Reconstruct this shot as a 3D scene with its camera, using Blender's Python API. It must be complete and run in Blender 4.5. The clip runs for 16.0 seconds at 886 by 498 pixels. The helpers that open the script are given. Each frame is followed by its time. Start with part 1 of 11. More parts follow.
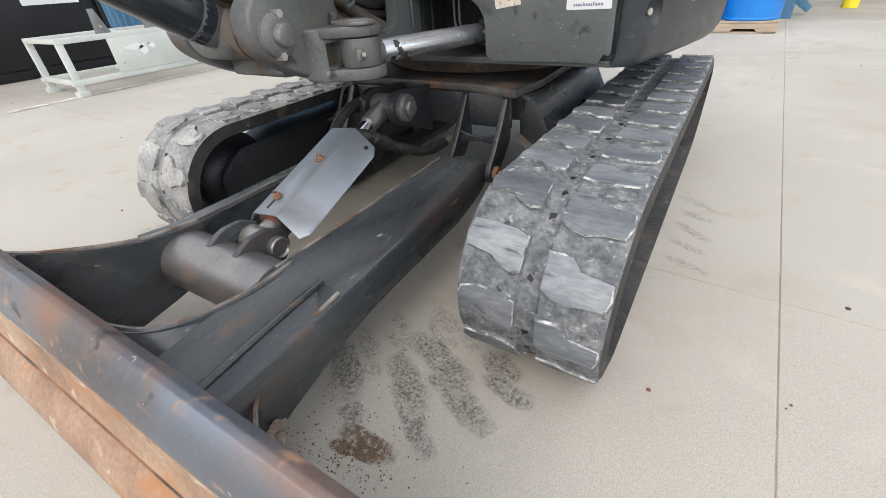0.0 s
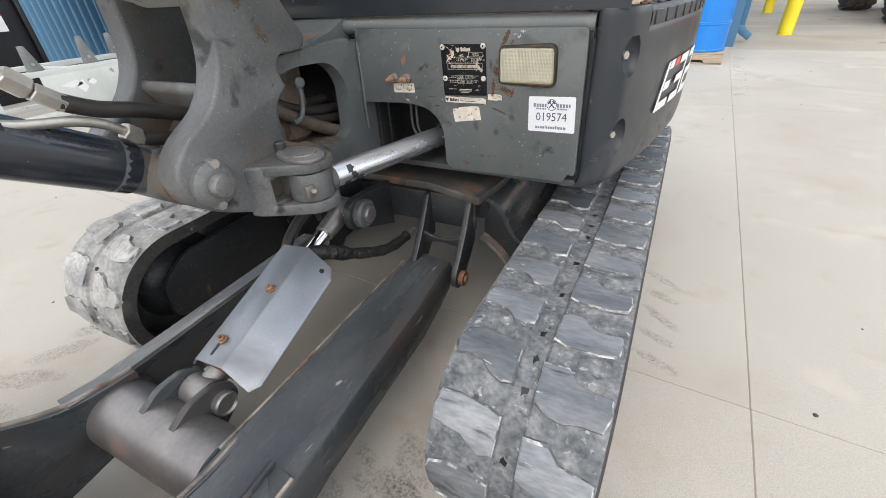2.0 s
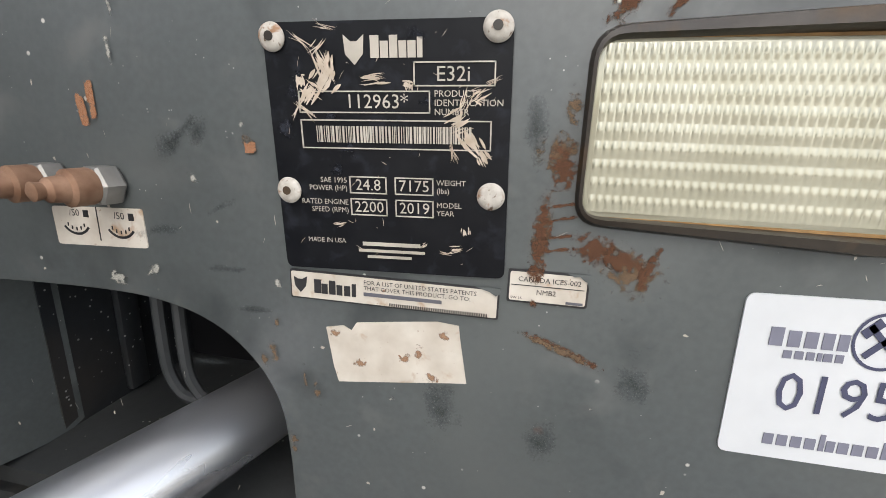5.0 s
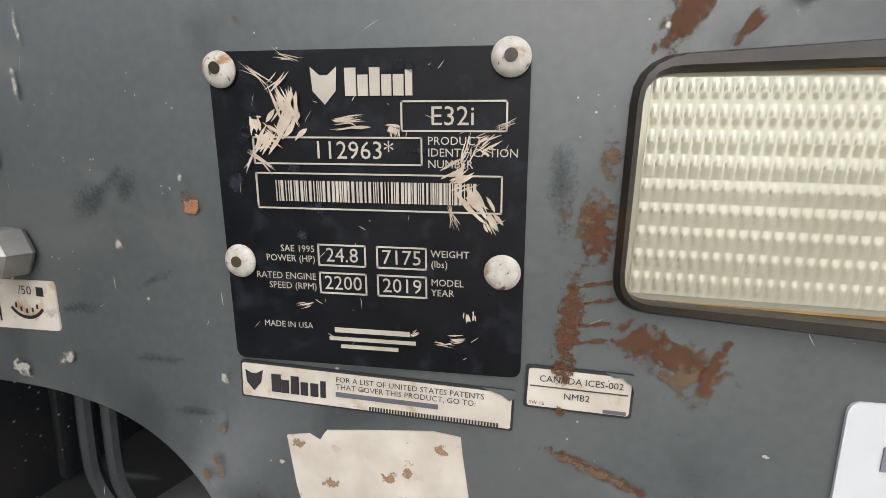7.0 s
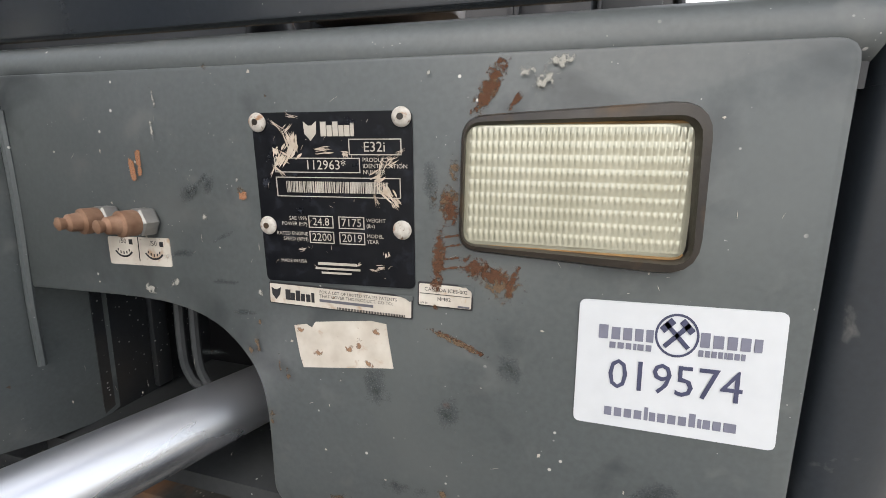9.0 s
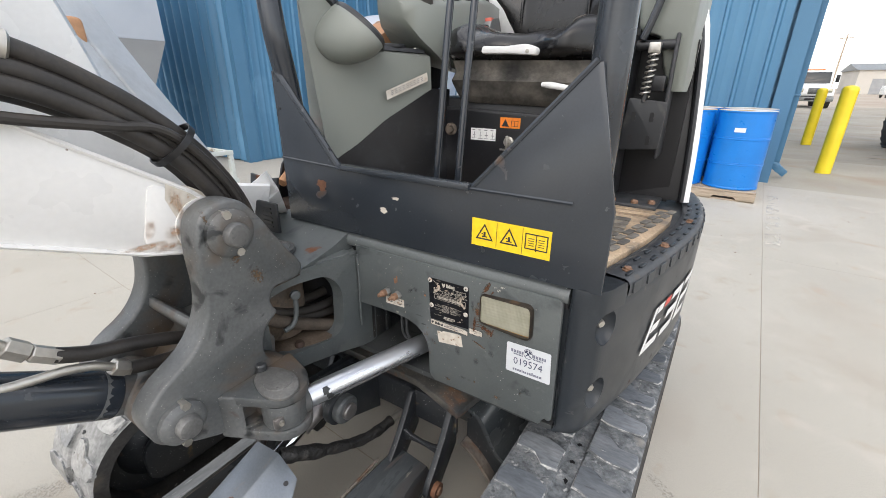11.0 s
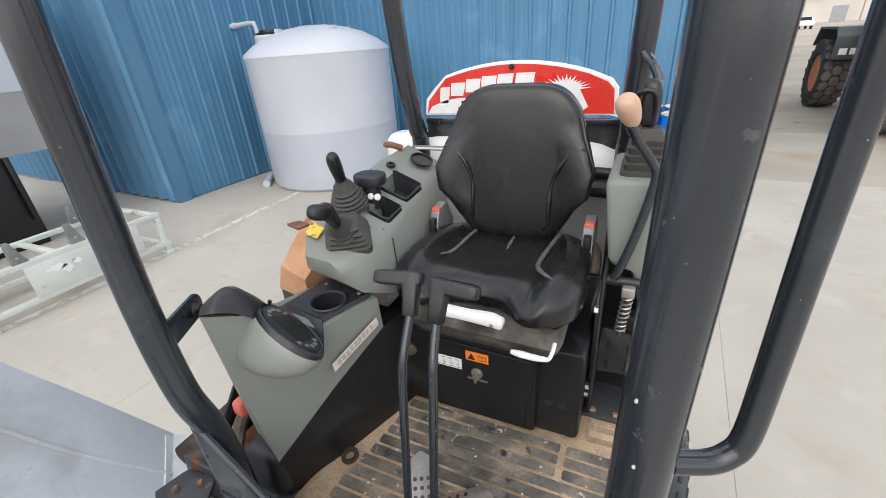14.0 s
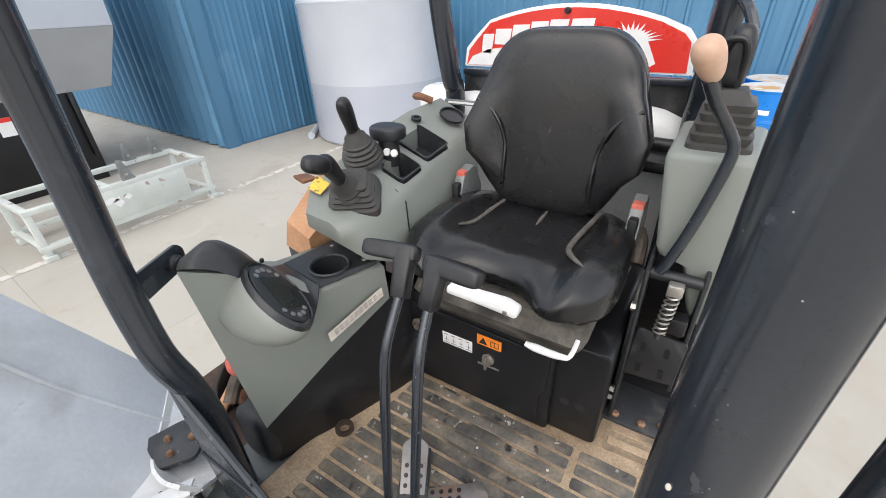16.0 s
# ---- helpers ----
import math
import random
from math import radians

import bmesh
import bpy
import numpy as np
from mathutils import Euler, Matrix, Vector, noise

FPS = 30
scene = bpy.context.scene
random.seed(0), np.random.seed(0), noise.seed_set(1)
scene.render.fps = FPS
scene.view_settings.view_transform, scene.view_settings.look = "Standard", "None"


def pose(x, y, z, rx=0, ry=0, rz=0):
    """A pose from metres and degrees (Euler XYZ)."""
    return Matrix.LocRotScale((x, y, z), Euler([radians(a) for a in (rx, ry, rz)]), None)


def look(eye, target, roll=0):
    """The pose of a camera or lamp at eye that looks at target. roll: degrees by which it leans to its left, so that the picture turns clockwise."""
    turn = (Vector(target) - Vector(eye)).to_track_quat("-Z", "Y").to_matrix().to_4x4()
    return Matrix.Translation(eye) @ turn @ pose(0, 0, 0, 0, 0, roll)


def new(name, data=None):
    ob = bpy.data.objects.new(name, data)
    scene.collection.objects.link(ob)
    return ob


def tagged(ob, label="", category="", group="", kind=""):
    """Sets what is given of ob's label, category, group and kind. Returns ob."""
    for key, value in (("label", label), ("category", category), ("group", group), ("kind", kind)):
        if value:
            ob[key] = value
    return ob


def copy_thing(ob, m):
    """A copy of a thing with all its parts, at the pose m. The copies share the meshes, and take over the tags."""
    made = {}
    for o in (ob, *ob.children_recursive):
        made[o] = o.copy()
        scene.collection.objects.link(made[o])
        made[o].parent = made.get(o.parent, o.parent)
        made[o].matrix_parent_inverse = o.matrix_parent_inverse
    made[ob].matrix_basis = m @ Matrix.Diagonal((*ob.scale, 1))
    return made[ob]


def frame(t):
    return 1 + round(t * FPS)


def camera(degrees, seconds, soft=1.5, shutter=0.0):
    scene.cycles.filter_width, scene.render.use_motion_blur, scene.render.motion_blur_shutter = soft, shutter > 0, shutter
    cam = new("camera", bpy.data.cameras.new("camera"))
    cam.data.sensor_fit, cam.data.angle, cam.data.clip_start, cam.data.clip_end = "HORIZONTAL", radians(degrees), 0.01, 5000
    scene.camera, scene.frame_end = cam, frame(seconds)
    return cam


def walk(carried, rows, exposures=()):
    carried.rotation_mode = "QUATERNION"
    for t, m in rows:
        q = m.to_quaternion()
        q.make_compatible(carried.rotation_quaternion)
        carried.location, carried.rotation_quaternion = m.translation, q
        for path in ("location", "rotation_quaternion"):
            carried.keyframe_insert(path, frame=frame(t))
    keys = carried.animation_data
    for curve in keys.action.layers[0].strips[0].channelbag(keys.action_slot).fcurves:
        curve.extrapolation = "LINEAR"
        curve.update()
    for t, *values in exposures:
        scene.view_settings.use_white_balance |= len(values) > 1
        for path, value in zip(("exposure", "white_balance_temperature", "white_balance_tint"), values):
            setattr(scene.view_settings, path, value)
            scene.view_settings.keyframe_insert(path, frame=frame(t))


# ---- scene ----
cam = camera(93.9, 16.0, soft=0.4)
PATH = [
    (0, (0.0000, 0.0000, 0.7800), (-0.9084, 1.4025, -0.3190), -4.05),
    (0.5, (-0.0323, 0.0592, 0.8280), (-0.9283, 1.4512, -0.2942), -4.93),
    (1, (-0.0535, 0.1047, 0.8809), (-0.9341, 1.5037, -0.2449), -5.18),
    (1.5, (-0.0521, 0.1371, 0.9445), (-0.8983, 1.5700, -0.1649), -4.61),
    (2, (-0.0813, 0.2005, 0.9918), (-0.8681, 1.6914, -0.0844), -3.43),
    (2.5, (-0.1838, 0.3551, 0.9993), (-0.8825, 1.9286, -0.0185), -1.74),
    (3, (-0.2929, 0.5676, 0.9445), (-0.8936, 2.2233, -0.0029), -0.06),
    (3.5, (-0.3841, 0.7404, 0.8579), (-0.9111, 2.4895, 0.0437), 1.62),
    (4, (-0.4271, 0.8517, 0.8270), (-0.8825, 2.6692, 0.1275), 2.25),
    (4.5, (-0.4385, 0.9195, 0.8244), (-0.8412, 2.7866, 0.2311), 2.33),
    (4.7, (-0.4368, 0.9413, 0.8250), (-0.8210, 2.8250, 0.2737), 2.19),
    (6.8, (-0.4473, 1.0142, 0.8337), (-0.7726, 2.9558, 0.4810), 2.01),
    (7, (-0.4489, 1.0136, 0.8346), (-0.7741, 2.9576, 0.4952), 1.95),
    (7.5, (-0.4447, 1.0104, 0.8379), (-0.7844, 2.9542, 0.5117), 1.86),
    (8, (-0.4358, 1.0003, 0.8374), (-0.8038, 2.9387, 0.5098), 1.61),
    (8.5, (-0.4155, 0.9710, 0.8328), (-0.8267, 2.9000, 0.5012), 1.51),
    (8.7, (-0.3974, 0.9524, 0.8299), (-0.8368, 2.8734, 0.4883), 1.50),
    (10.8, (-0.0715, 0.4426, 1.2480), (-1.0345, 2.0505, 0.5499), 0.50),
    (11, (-0.0382, 0.3955, 1.3136), (-1.0327, 1.9660, 0.5758), 0.53),
    (11.5, (0.1523, 0.3472, 1.4474), (-0.8835, 1.8459, 0.6222), 0.66),
    (12, (0.2482, 0.3689, 1.5961), (-0.7802, 1.8519, 0.7341), 0.57),
    (12.5, (0.1017, 0.4675, 1.7500), (-0.8771, 1.9807, 0.8828), 0.03),
    (13, (-0.0671, 0.5581, 1.8792), (-0.9791, 2.1151, 1.0166), -1.38),
    (13.5, (-0.1854, 0.6952, 1.9731), (-1.0280, 2.2851, 1.1001), -3.12),
    (14, (-0.2654, 0.8338, 2.0439), (-1.0574, 2.4390, 1.1517), -4.31),
    (14.5, (-0.3085, 0.9120, 2.0789), (-1.0857, 2.5056, 1.1535), -4.75),
    (15, (-0.3253, 0.9605, 2.0791), (-1.1245, 2.5210, 1.1167), -4.44),
    (15.5, (-0.3332, 0.9881, 2.0471), (-1.1886, 2.4951, 1.0485), -3.61),
    (16, (-0.2707, 0.9797, 1.9861), (-1.2041, 2.4180, 0.9565), -2.31),
]
walk(cam, [(t, look(eye, target, roll)) for t, eye, target, roll in PATH],
     exposures=[(0.0, 0.05), (1.0, 0.09), (2.5, 0.13), (3.0, 0.23), (4.0, 0.25), (4.6, 0.15), (7.0, 0.03), (8.5, 0.03), (11.0, 0.0), (12.5, -0.12), (13.5, -0.08), (14.5, -0.05), (16.0, 0.04)])

# ---- light ----
world = bpy.data.worlds.new("sky")
scene.world = world
world.use_nodes = True
wt = world.node_tree
sky = wt.nodes.new("ShaderNodeTexSky")
sky.sky_type, sky.sun_disc = "NISHITA", False
sky.sun_elevation, sky.sun_rotation = radians(47), radians(170)
sky.air_density, sky.dust_density = 1.0, 3.0
cloud = wt.nodes.new("ShaderNodeTexNoise")
cloud.inputs["Scale"].default_value, cloud.inputs["Detail"].default_value = 3.0, 7
spread = wt.nodes.new("ShaderNodeMapping")
spread.inputs["Scale"].default_value = (1.0, 1.0, 3.5)
coords = wt.nodes.new("ShaderNodeTexCoord")
cover = wt.nodes.new("ShaderNodeValToRGB")
cover.color_ramp.elements[0].position, cover.color_ramp.elements[1].position = 0.36, 0.6
veil = wt.nodes.new("ShaderNodeMixRGB")
veil.inputs[2].default_value = (9.7, 9.6, 9.55, 1)
wt.links.new(coords.outputs["Generated"], spread.inputs[0])
wt.links.new(spread.outputs[0], cloud.inputs["Vector"])
wt.links.new(cloud.outputs[0], cover.inputs[0])
wt.links.new(cover.outputs[0], veil.inputs[0])
wt.links.new(sky.outputs[0], veil.inputs[1])
wt.links.new(veil.outputs[0], wt.nodes["Background"].inputs[0])
wt.nodes["Background"].inputs[1].default_value = 0.235
sun = new("sun", bpy.data.lights.new("sun", "SUN"))
sun.data.energy, sun.data.angle, sun.data.color = 0.85, radians(60), (1.0, 0.97, 0.93)
sun.matrix_world = look((1.25, -7.1, 7.7), (0, 0, 0))


# ---- helpers of this scene ----
def part(name, bm, material, parent=None, label="", smooth=35):
    """One bmesh, in world places, as one mesh object under its thing."""
    me = bpy.data.meshes.new(name)
    bmesh.ops.recalc_face_normals(bm, faces=bm.faces)
    bm.to_mesh(me)
    bm.free()
    if smooth:
        me.polygons.foreach_set("use_smooth", [True] * len(me.polygons))
        me.set_sharp_from_angle(angle=radians(smooth))
    for m in material if isinstance(material, (list, tuple)) else ([material] if material else []):
        me.materials.append(m)
    ob = new(name, me)
    if parent:
        ob.parent = parent
        if parent.type == "EMPTY":
            ob.matrix_parent_inverse = parent.matrix_basis.inverted()
    if label:
        ob["label"] = label
    return ob


def thing(name, at, label, category, group="", kind=""):
    ob = new(name)
    ob.empty_display_size = 0.1
    ob.matrix_basis = Matrix.Translation(at)
    return tagged(ob, label, category, group, kind)


def B():
    return bmesh.new()


def bevelled(bm, width, segments=2, limit=30):
    if width > 0:
        edges = [e for e in bm.edges if len(e.link_faces) == 2 and e.calc_face_angle(0) > radians(limit)]
        bmesh.ops.bevel(bm, geom=edges, offset=width, segments=segments, affect="EDGES", profile=0.5, clamp_overlap=True)
    return bm


def merge(bm, other, m=None):
    """Adds the bmesh other to bm."""
    me = bpy.data.meshes.new("tmp")
    if m:
        bmesh.ops.transform(other, matrix=m, verts=other.verts)
    other.to_mesh(me)
    other.free()
    bm.from_mesh(me)
    bpy.data.meshes.remove(me)
    return bm


def box(x0, x1, y0, y1, z0, z1, bevel=0.0, bm=None, seg=2):
    b = B()
    bmesh.ops.create_cube(b, size=1)
    for v in b.verts:
        v.co = Vector(((x0 + x1) / 2 + v.co.x * (x1 - x0), (y0 + y1) / 2 + v.co.y * (y1 - y0), (z0 + z1) / 2 + v.co.z * (z1 - z0)))
    bevelled(b, bevel, seg)
    return merge(bm, b) if bm else b


def prism(poly, plane, a, c, bevel=0.0, bm=None, seg=2, limit=30):
    """A flat outline in the plane xy, xz or yz, drawn out along the third axis from a to c."""
    b = B()
    put = {"xy": lambda p, h: (p[0], p[1], h), "xz": lambda p, h: (p[0], h, p[1]), "yz": lambda p, h: (h, p[0], p[1])}[plane]
    low = [b.verts.new(put(p, a)) for p in poly]
    top = [b.verts.new(put(p, c)) for p in poly]
    b.faces.new(low)
    b.faces.new(top[::-1])
    n = len(poly)
    for i in range(n):
        b.faces.new((low[i], low[(i + 1) % n], top[(i + 1) % n], top[i]))
    bmesh.ops.recalc_face_normals(b, faces=b.faces)
    bevelled(b, bevel, seg, limit)
    return merge(bm, b) if bm else b


def rounded(poly, r, n=4):
    """An outline with its corners rounded; r: one radius, or one a corner."""
    out = []
    k = len(poly)
    for i, p in enumerate(poly):
        rad = r[i] if isinstance(r, (list, tuple)) else r
        p, a, c = Vector(p), Vector(poly[i - 1]), Vector(poly[(i + 1) % k])
        if rad <= 0:
            out.append(tuple(p))
            continue
        da, dc = (a - p), (c - p)
        d = min(rad, da.length * 0.48, dc.length * 0.48)
        s, e = p + da.normalized() * d, p + dc.normalized() * d
        for j in range(n + 1):
            t = j / n
            out.append(tuple(s * (1 - t) ** 2 + p * 2 * t * (1 - t) + e * t * t))
    return out


def curve(points, n=6, closed=False):
    """Points on a smooth line through the given ones."""
    P = [Vector(p) for p in points]
    k = len(P)
    out = []
    for i in range(k if closed else k - 1):
        if closed:
            a, b, c, d = P[i - 1], P[i], P[(i + 1) % k], P[(i + 2) % k]
        else:
            a, b, c, d = P[max(i - 1, 0)], P[i], P[i + 1], P[min(i + 2, k - 1)]
        for j in range(n):
            t = j / n
            out.append(0.5 * (2 * b + (c - a) * t + (2 * a - 5 * b + 4 * c - d) * t * t + (3 * b - a - 3 * c + d) * t ** 3))
    if not closed:
        out.append(P[-1])
    return out


def turned(axis):
    """A turn that brings z onto the given way."""
    return Vector(axis).to_track_quat("Z", "Y").to_matrix().to_4x4()


def lathe(profile, at, axis=(0, 0, 1), seg=28, bm=None, cap=True):
    """A body of revolution: pairs of radius and height along the axis from at."""
    b = B()
    m = Matrix.Translation(at) @ turned(axis)
    rings = [[b.verts.new(m @ Vector((r * math.cos(2 * math.pi * i / seg), r * math.sin(2 * math.pi * i / seg), h))) for i in range(seg)] for r, h in profile]
    for p, q in zip(rings, rings[1:]):
        for i in range(seg):
            b.faces.new((p[i], p[(i + 1) % seg], q[(i + 1) % seg], q[i]))
    if cap:
        b.faces.new(rings[0][::-1])
        b.faces.new(rings[-1])
    return merge(bm, b) if bm else b


def rod(p, q, r, bm=None, seg=20, r2=None, bevel=0.0):
    p, q = Vector(p), Vector(q)
    length = (q - p).length
    r2 = r if r2 is None else r2
    prof = [(r, 0), (r2, length)] if bevel <= 0 else [(r - bevel, 0), (r, bevel), (r2, length - bevel), (r2 - bevel, length)]
    return lathe(prof, p, q - p, seg, bm)


def tube(points, r, bm=None, seg=10, n=6, smooth=True, cap=True):
    """A round line through points; r: one radius or one a given point."""
    b = B()
    P = curve(points, n) if smooth else [Vector(p) for p in points]
    k = len(P)
    if isinstance(r, (list, tuple)):
        rad = [float(np.interp(i / (k - 1) * (len(r) - 1), range(len(r)), r)) for i in range(k)]
    else:
        rad = [r] * k
    side = None
    rings = []
    for i, p in enumerate(P):
        way = (P[min(i + 1, k - 1)] - P[max(i - 1, 0)]).normalized()
        if side is None:
            side = way.orthogonal().normalized()
        side = (side - way * side.dot(way)).normalized()
        up = way.cross(side)
        rings.append([b.verts.new(p + rad[i] * (math.cos(2 * math.pi * j / seg) * side + math.sin(2 * math.pi * j / seg) * up)) for j in range(seg)])
    for p, q in zip(rings, rings[1:]):
        for i in range(seg):
            b.faces.new((p[i], p[(i + 1) % seg], q[(i + 1) % seg], q[i]))
    if cap:
        b.faces.new(rings[0][::-1])
        b.faces.new(rings[-1])
    return merge(bm, b) if bm else b


def loft(rows, bm=None, closed=False, thick=0.0):
    """A skin over rows of points; with thick it becomes a shell."""
    b = B()
    R = [[b.verts.new(p) for p in row] for row in rows]
    for p, q in zip(R, R[1:]):
        n = len(p)
        for i in range(n if closed else n - 1):
            b.faces.new((p[i], p[(i + 1) % n], q[(i + 1) % n], q[i]))
    if closed:
        b.faces.new(R[0][::-1])
        b.faces.new(R[-1])
    if thick:
        bmesh.ops.recalc_face_normals(b, faces=b.faces)
        bmesh.ops.solidify(b, geom=b.faces[:], thickness=thick)
    return merge(bm, b) if bm else b


def puffy(at, half, e1=0.5, e2=0.5, warp=None, nu=40, nv=24, bm=None, turn=None):
    """A cushion-like closed body; e1, e2: 1 round, towards 0 boxy. warp moves a point of the unit body, given as (x, y, z) in -1..1."""
    b = B()

    def pw(v, e):
        return math.copysign(abs(v) ** e, v)

    rings = []
    for j in range(nv + 1):
        f = -math.pi / 2 + math.pi * j / nv
        ring = []
        for i in range(nu):
            t = 2 * math.pi * i / nu
            q = Vector((pw(math.cos(f), e1) * pw(math.cos(t), e2), pw(math.cos(f), e1) * pw(math.sin(t), e2), pw(math.sin(f), e1)))
            p = Vector((q.x * half[0], q.y * half[1], q.z * half[2]))
            if warp:
                p = warp(q, p)
            if turn:
                p = turn @ p
            ring.append(b.verts.new(p + Vector(at)))
        rings.append(ring)
    for p, q in zip(rings, rings[1:]):
        for i in range(nu):
            b.faces.new((p[i], p[(i + 1) % nu], q[(i + 1) % nu], q[i]))
    bmesh.ops.remove_doubles(b, verts=b.verts, dist=1e-5)
    return merge(bm, b) if bm else b


def cut(ob, b):
    """Takes the closed body b out of a mesh object."""
    me = bpy.data.meshes.new("tmp")
    bmesh.ops.recalc_face_normals(b, faces=b.faces)
    b.to_mesh(me)
    b.free()
    tool = bpy.data.objects.new("tmp", me)
    scene.collection.objects.link(tool)
    md = ob.modifiers.new("cut", "BOOLEAN")
    md.operation, md.solver, md.object = "DIFFERENCE", "EXACT", tool
    dg = bpy.context.evaluated_depsgraph_get()
    dg.update()
    old = ob.data
    ob.data = bpy.data.meshes.new_from_object(ob.evaluated_get(dg))
    ob.modifiers.clear()
    bpy.data.objects.remove(tool)
    bpy.data.meshes.remove(me)
    ob.data.name = ob.name


def skin(ob, x, other, axis):
    """The outermost place of a mesh near (x, other): axis 2 the top over x, y; axis 1 the front over x, z."""
    best = []
    for v in ob.data.vertices:
        o = v.co.y if axis == 2 else v.co.z
        d = (v.co.x - x) ** 2 + (o - other) ** 2
        if d < 0.0006:
            best.append(v.co.z if axis == 2 else -v.co.y)
    top = max(best) if best else 0
    return top if axis == 2 else -top


def words(text, size, at, material, parent, right=(1, 0, 0), up=(0, 0, 1), align="CENTER", name="lettering", squeeze=1.0):
    """Lettering in the built-in font as a thin flat mesh."""
    cu = bpy.data.curves.new("tmp", "FONT")
    cu.body, cu.size, cu.align_x, cu.align_y, cu.resolution_u = text, size, align, "CENTER", 2
    ob = bpy.data.objects.new("tmp", cu)
    scene.collection.objects.link(ob)
    dg = bpy.context.evaluated_depsgraph_get()
    me = bpy.data.meshes.new_from_object(ob.evaluated_get(dg))
    bpy.data.objects.remove(ob)
    b = B()
    b.from_mesh(me)
    bpy.data.meshes.remove(me)
    right, up = Vector(right).normalized(), Vector(up).normalized()
    for v in b.verts:
        v.co = Vector(at) + right * v.co.x * squeeze + up * v.co.y
    return part(name, b, material, parent, smooth=0)


def site(u, v, z=0.0):
    """Places on the yard, whose joints and building stand a little askew to the digger."""
    a = radians(-3.4)
    return Vector((0.304 + u * math.cos(a) - v * math.sin(a), 1.165 + u * math.sin(a) + v * math.cos(a), z))


SITE = Matrix.Translation((0.304, 1.165, 0)) @ Matrix.Rotation(radians(-3.4), 4, "Z")


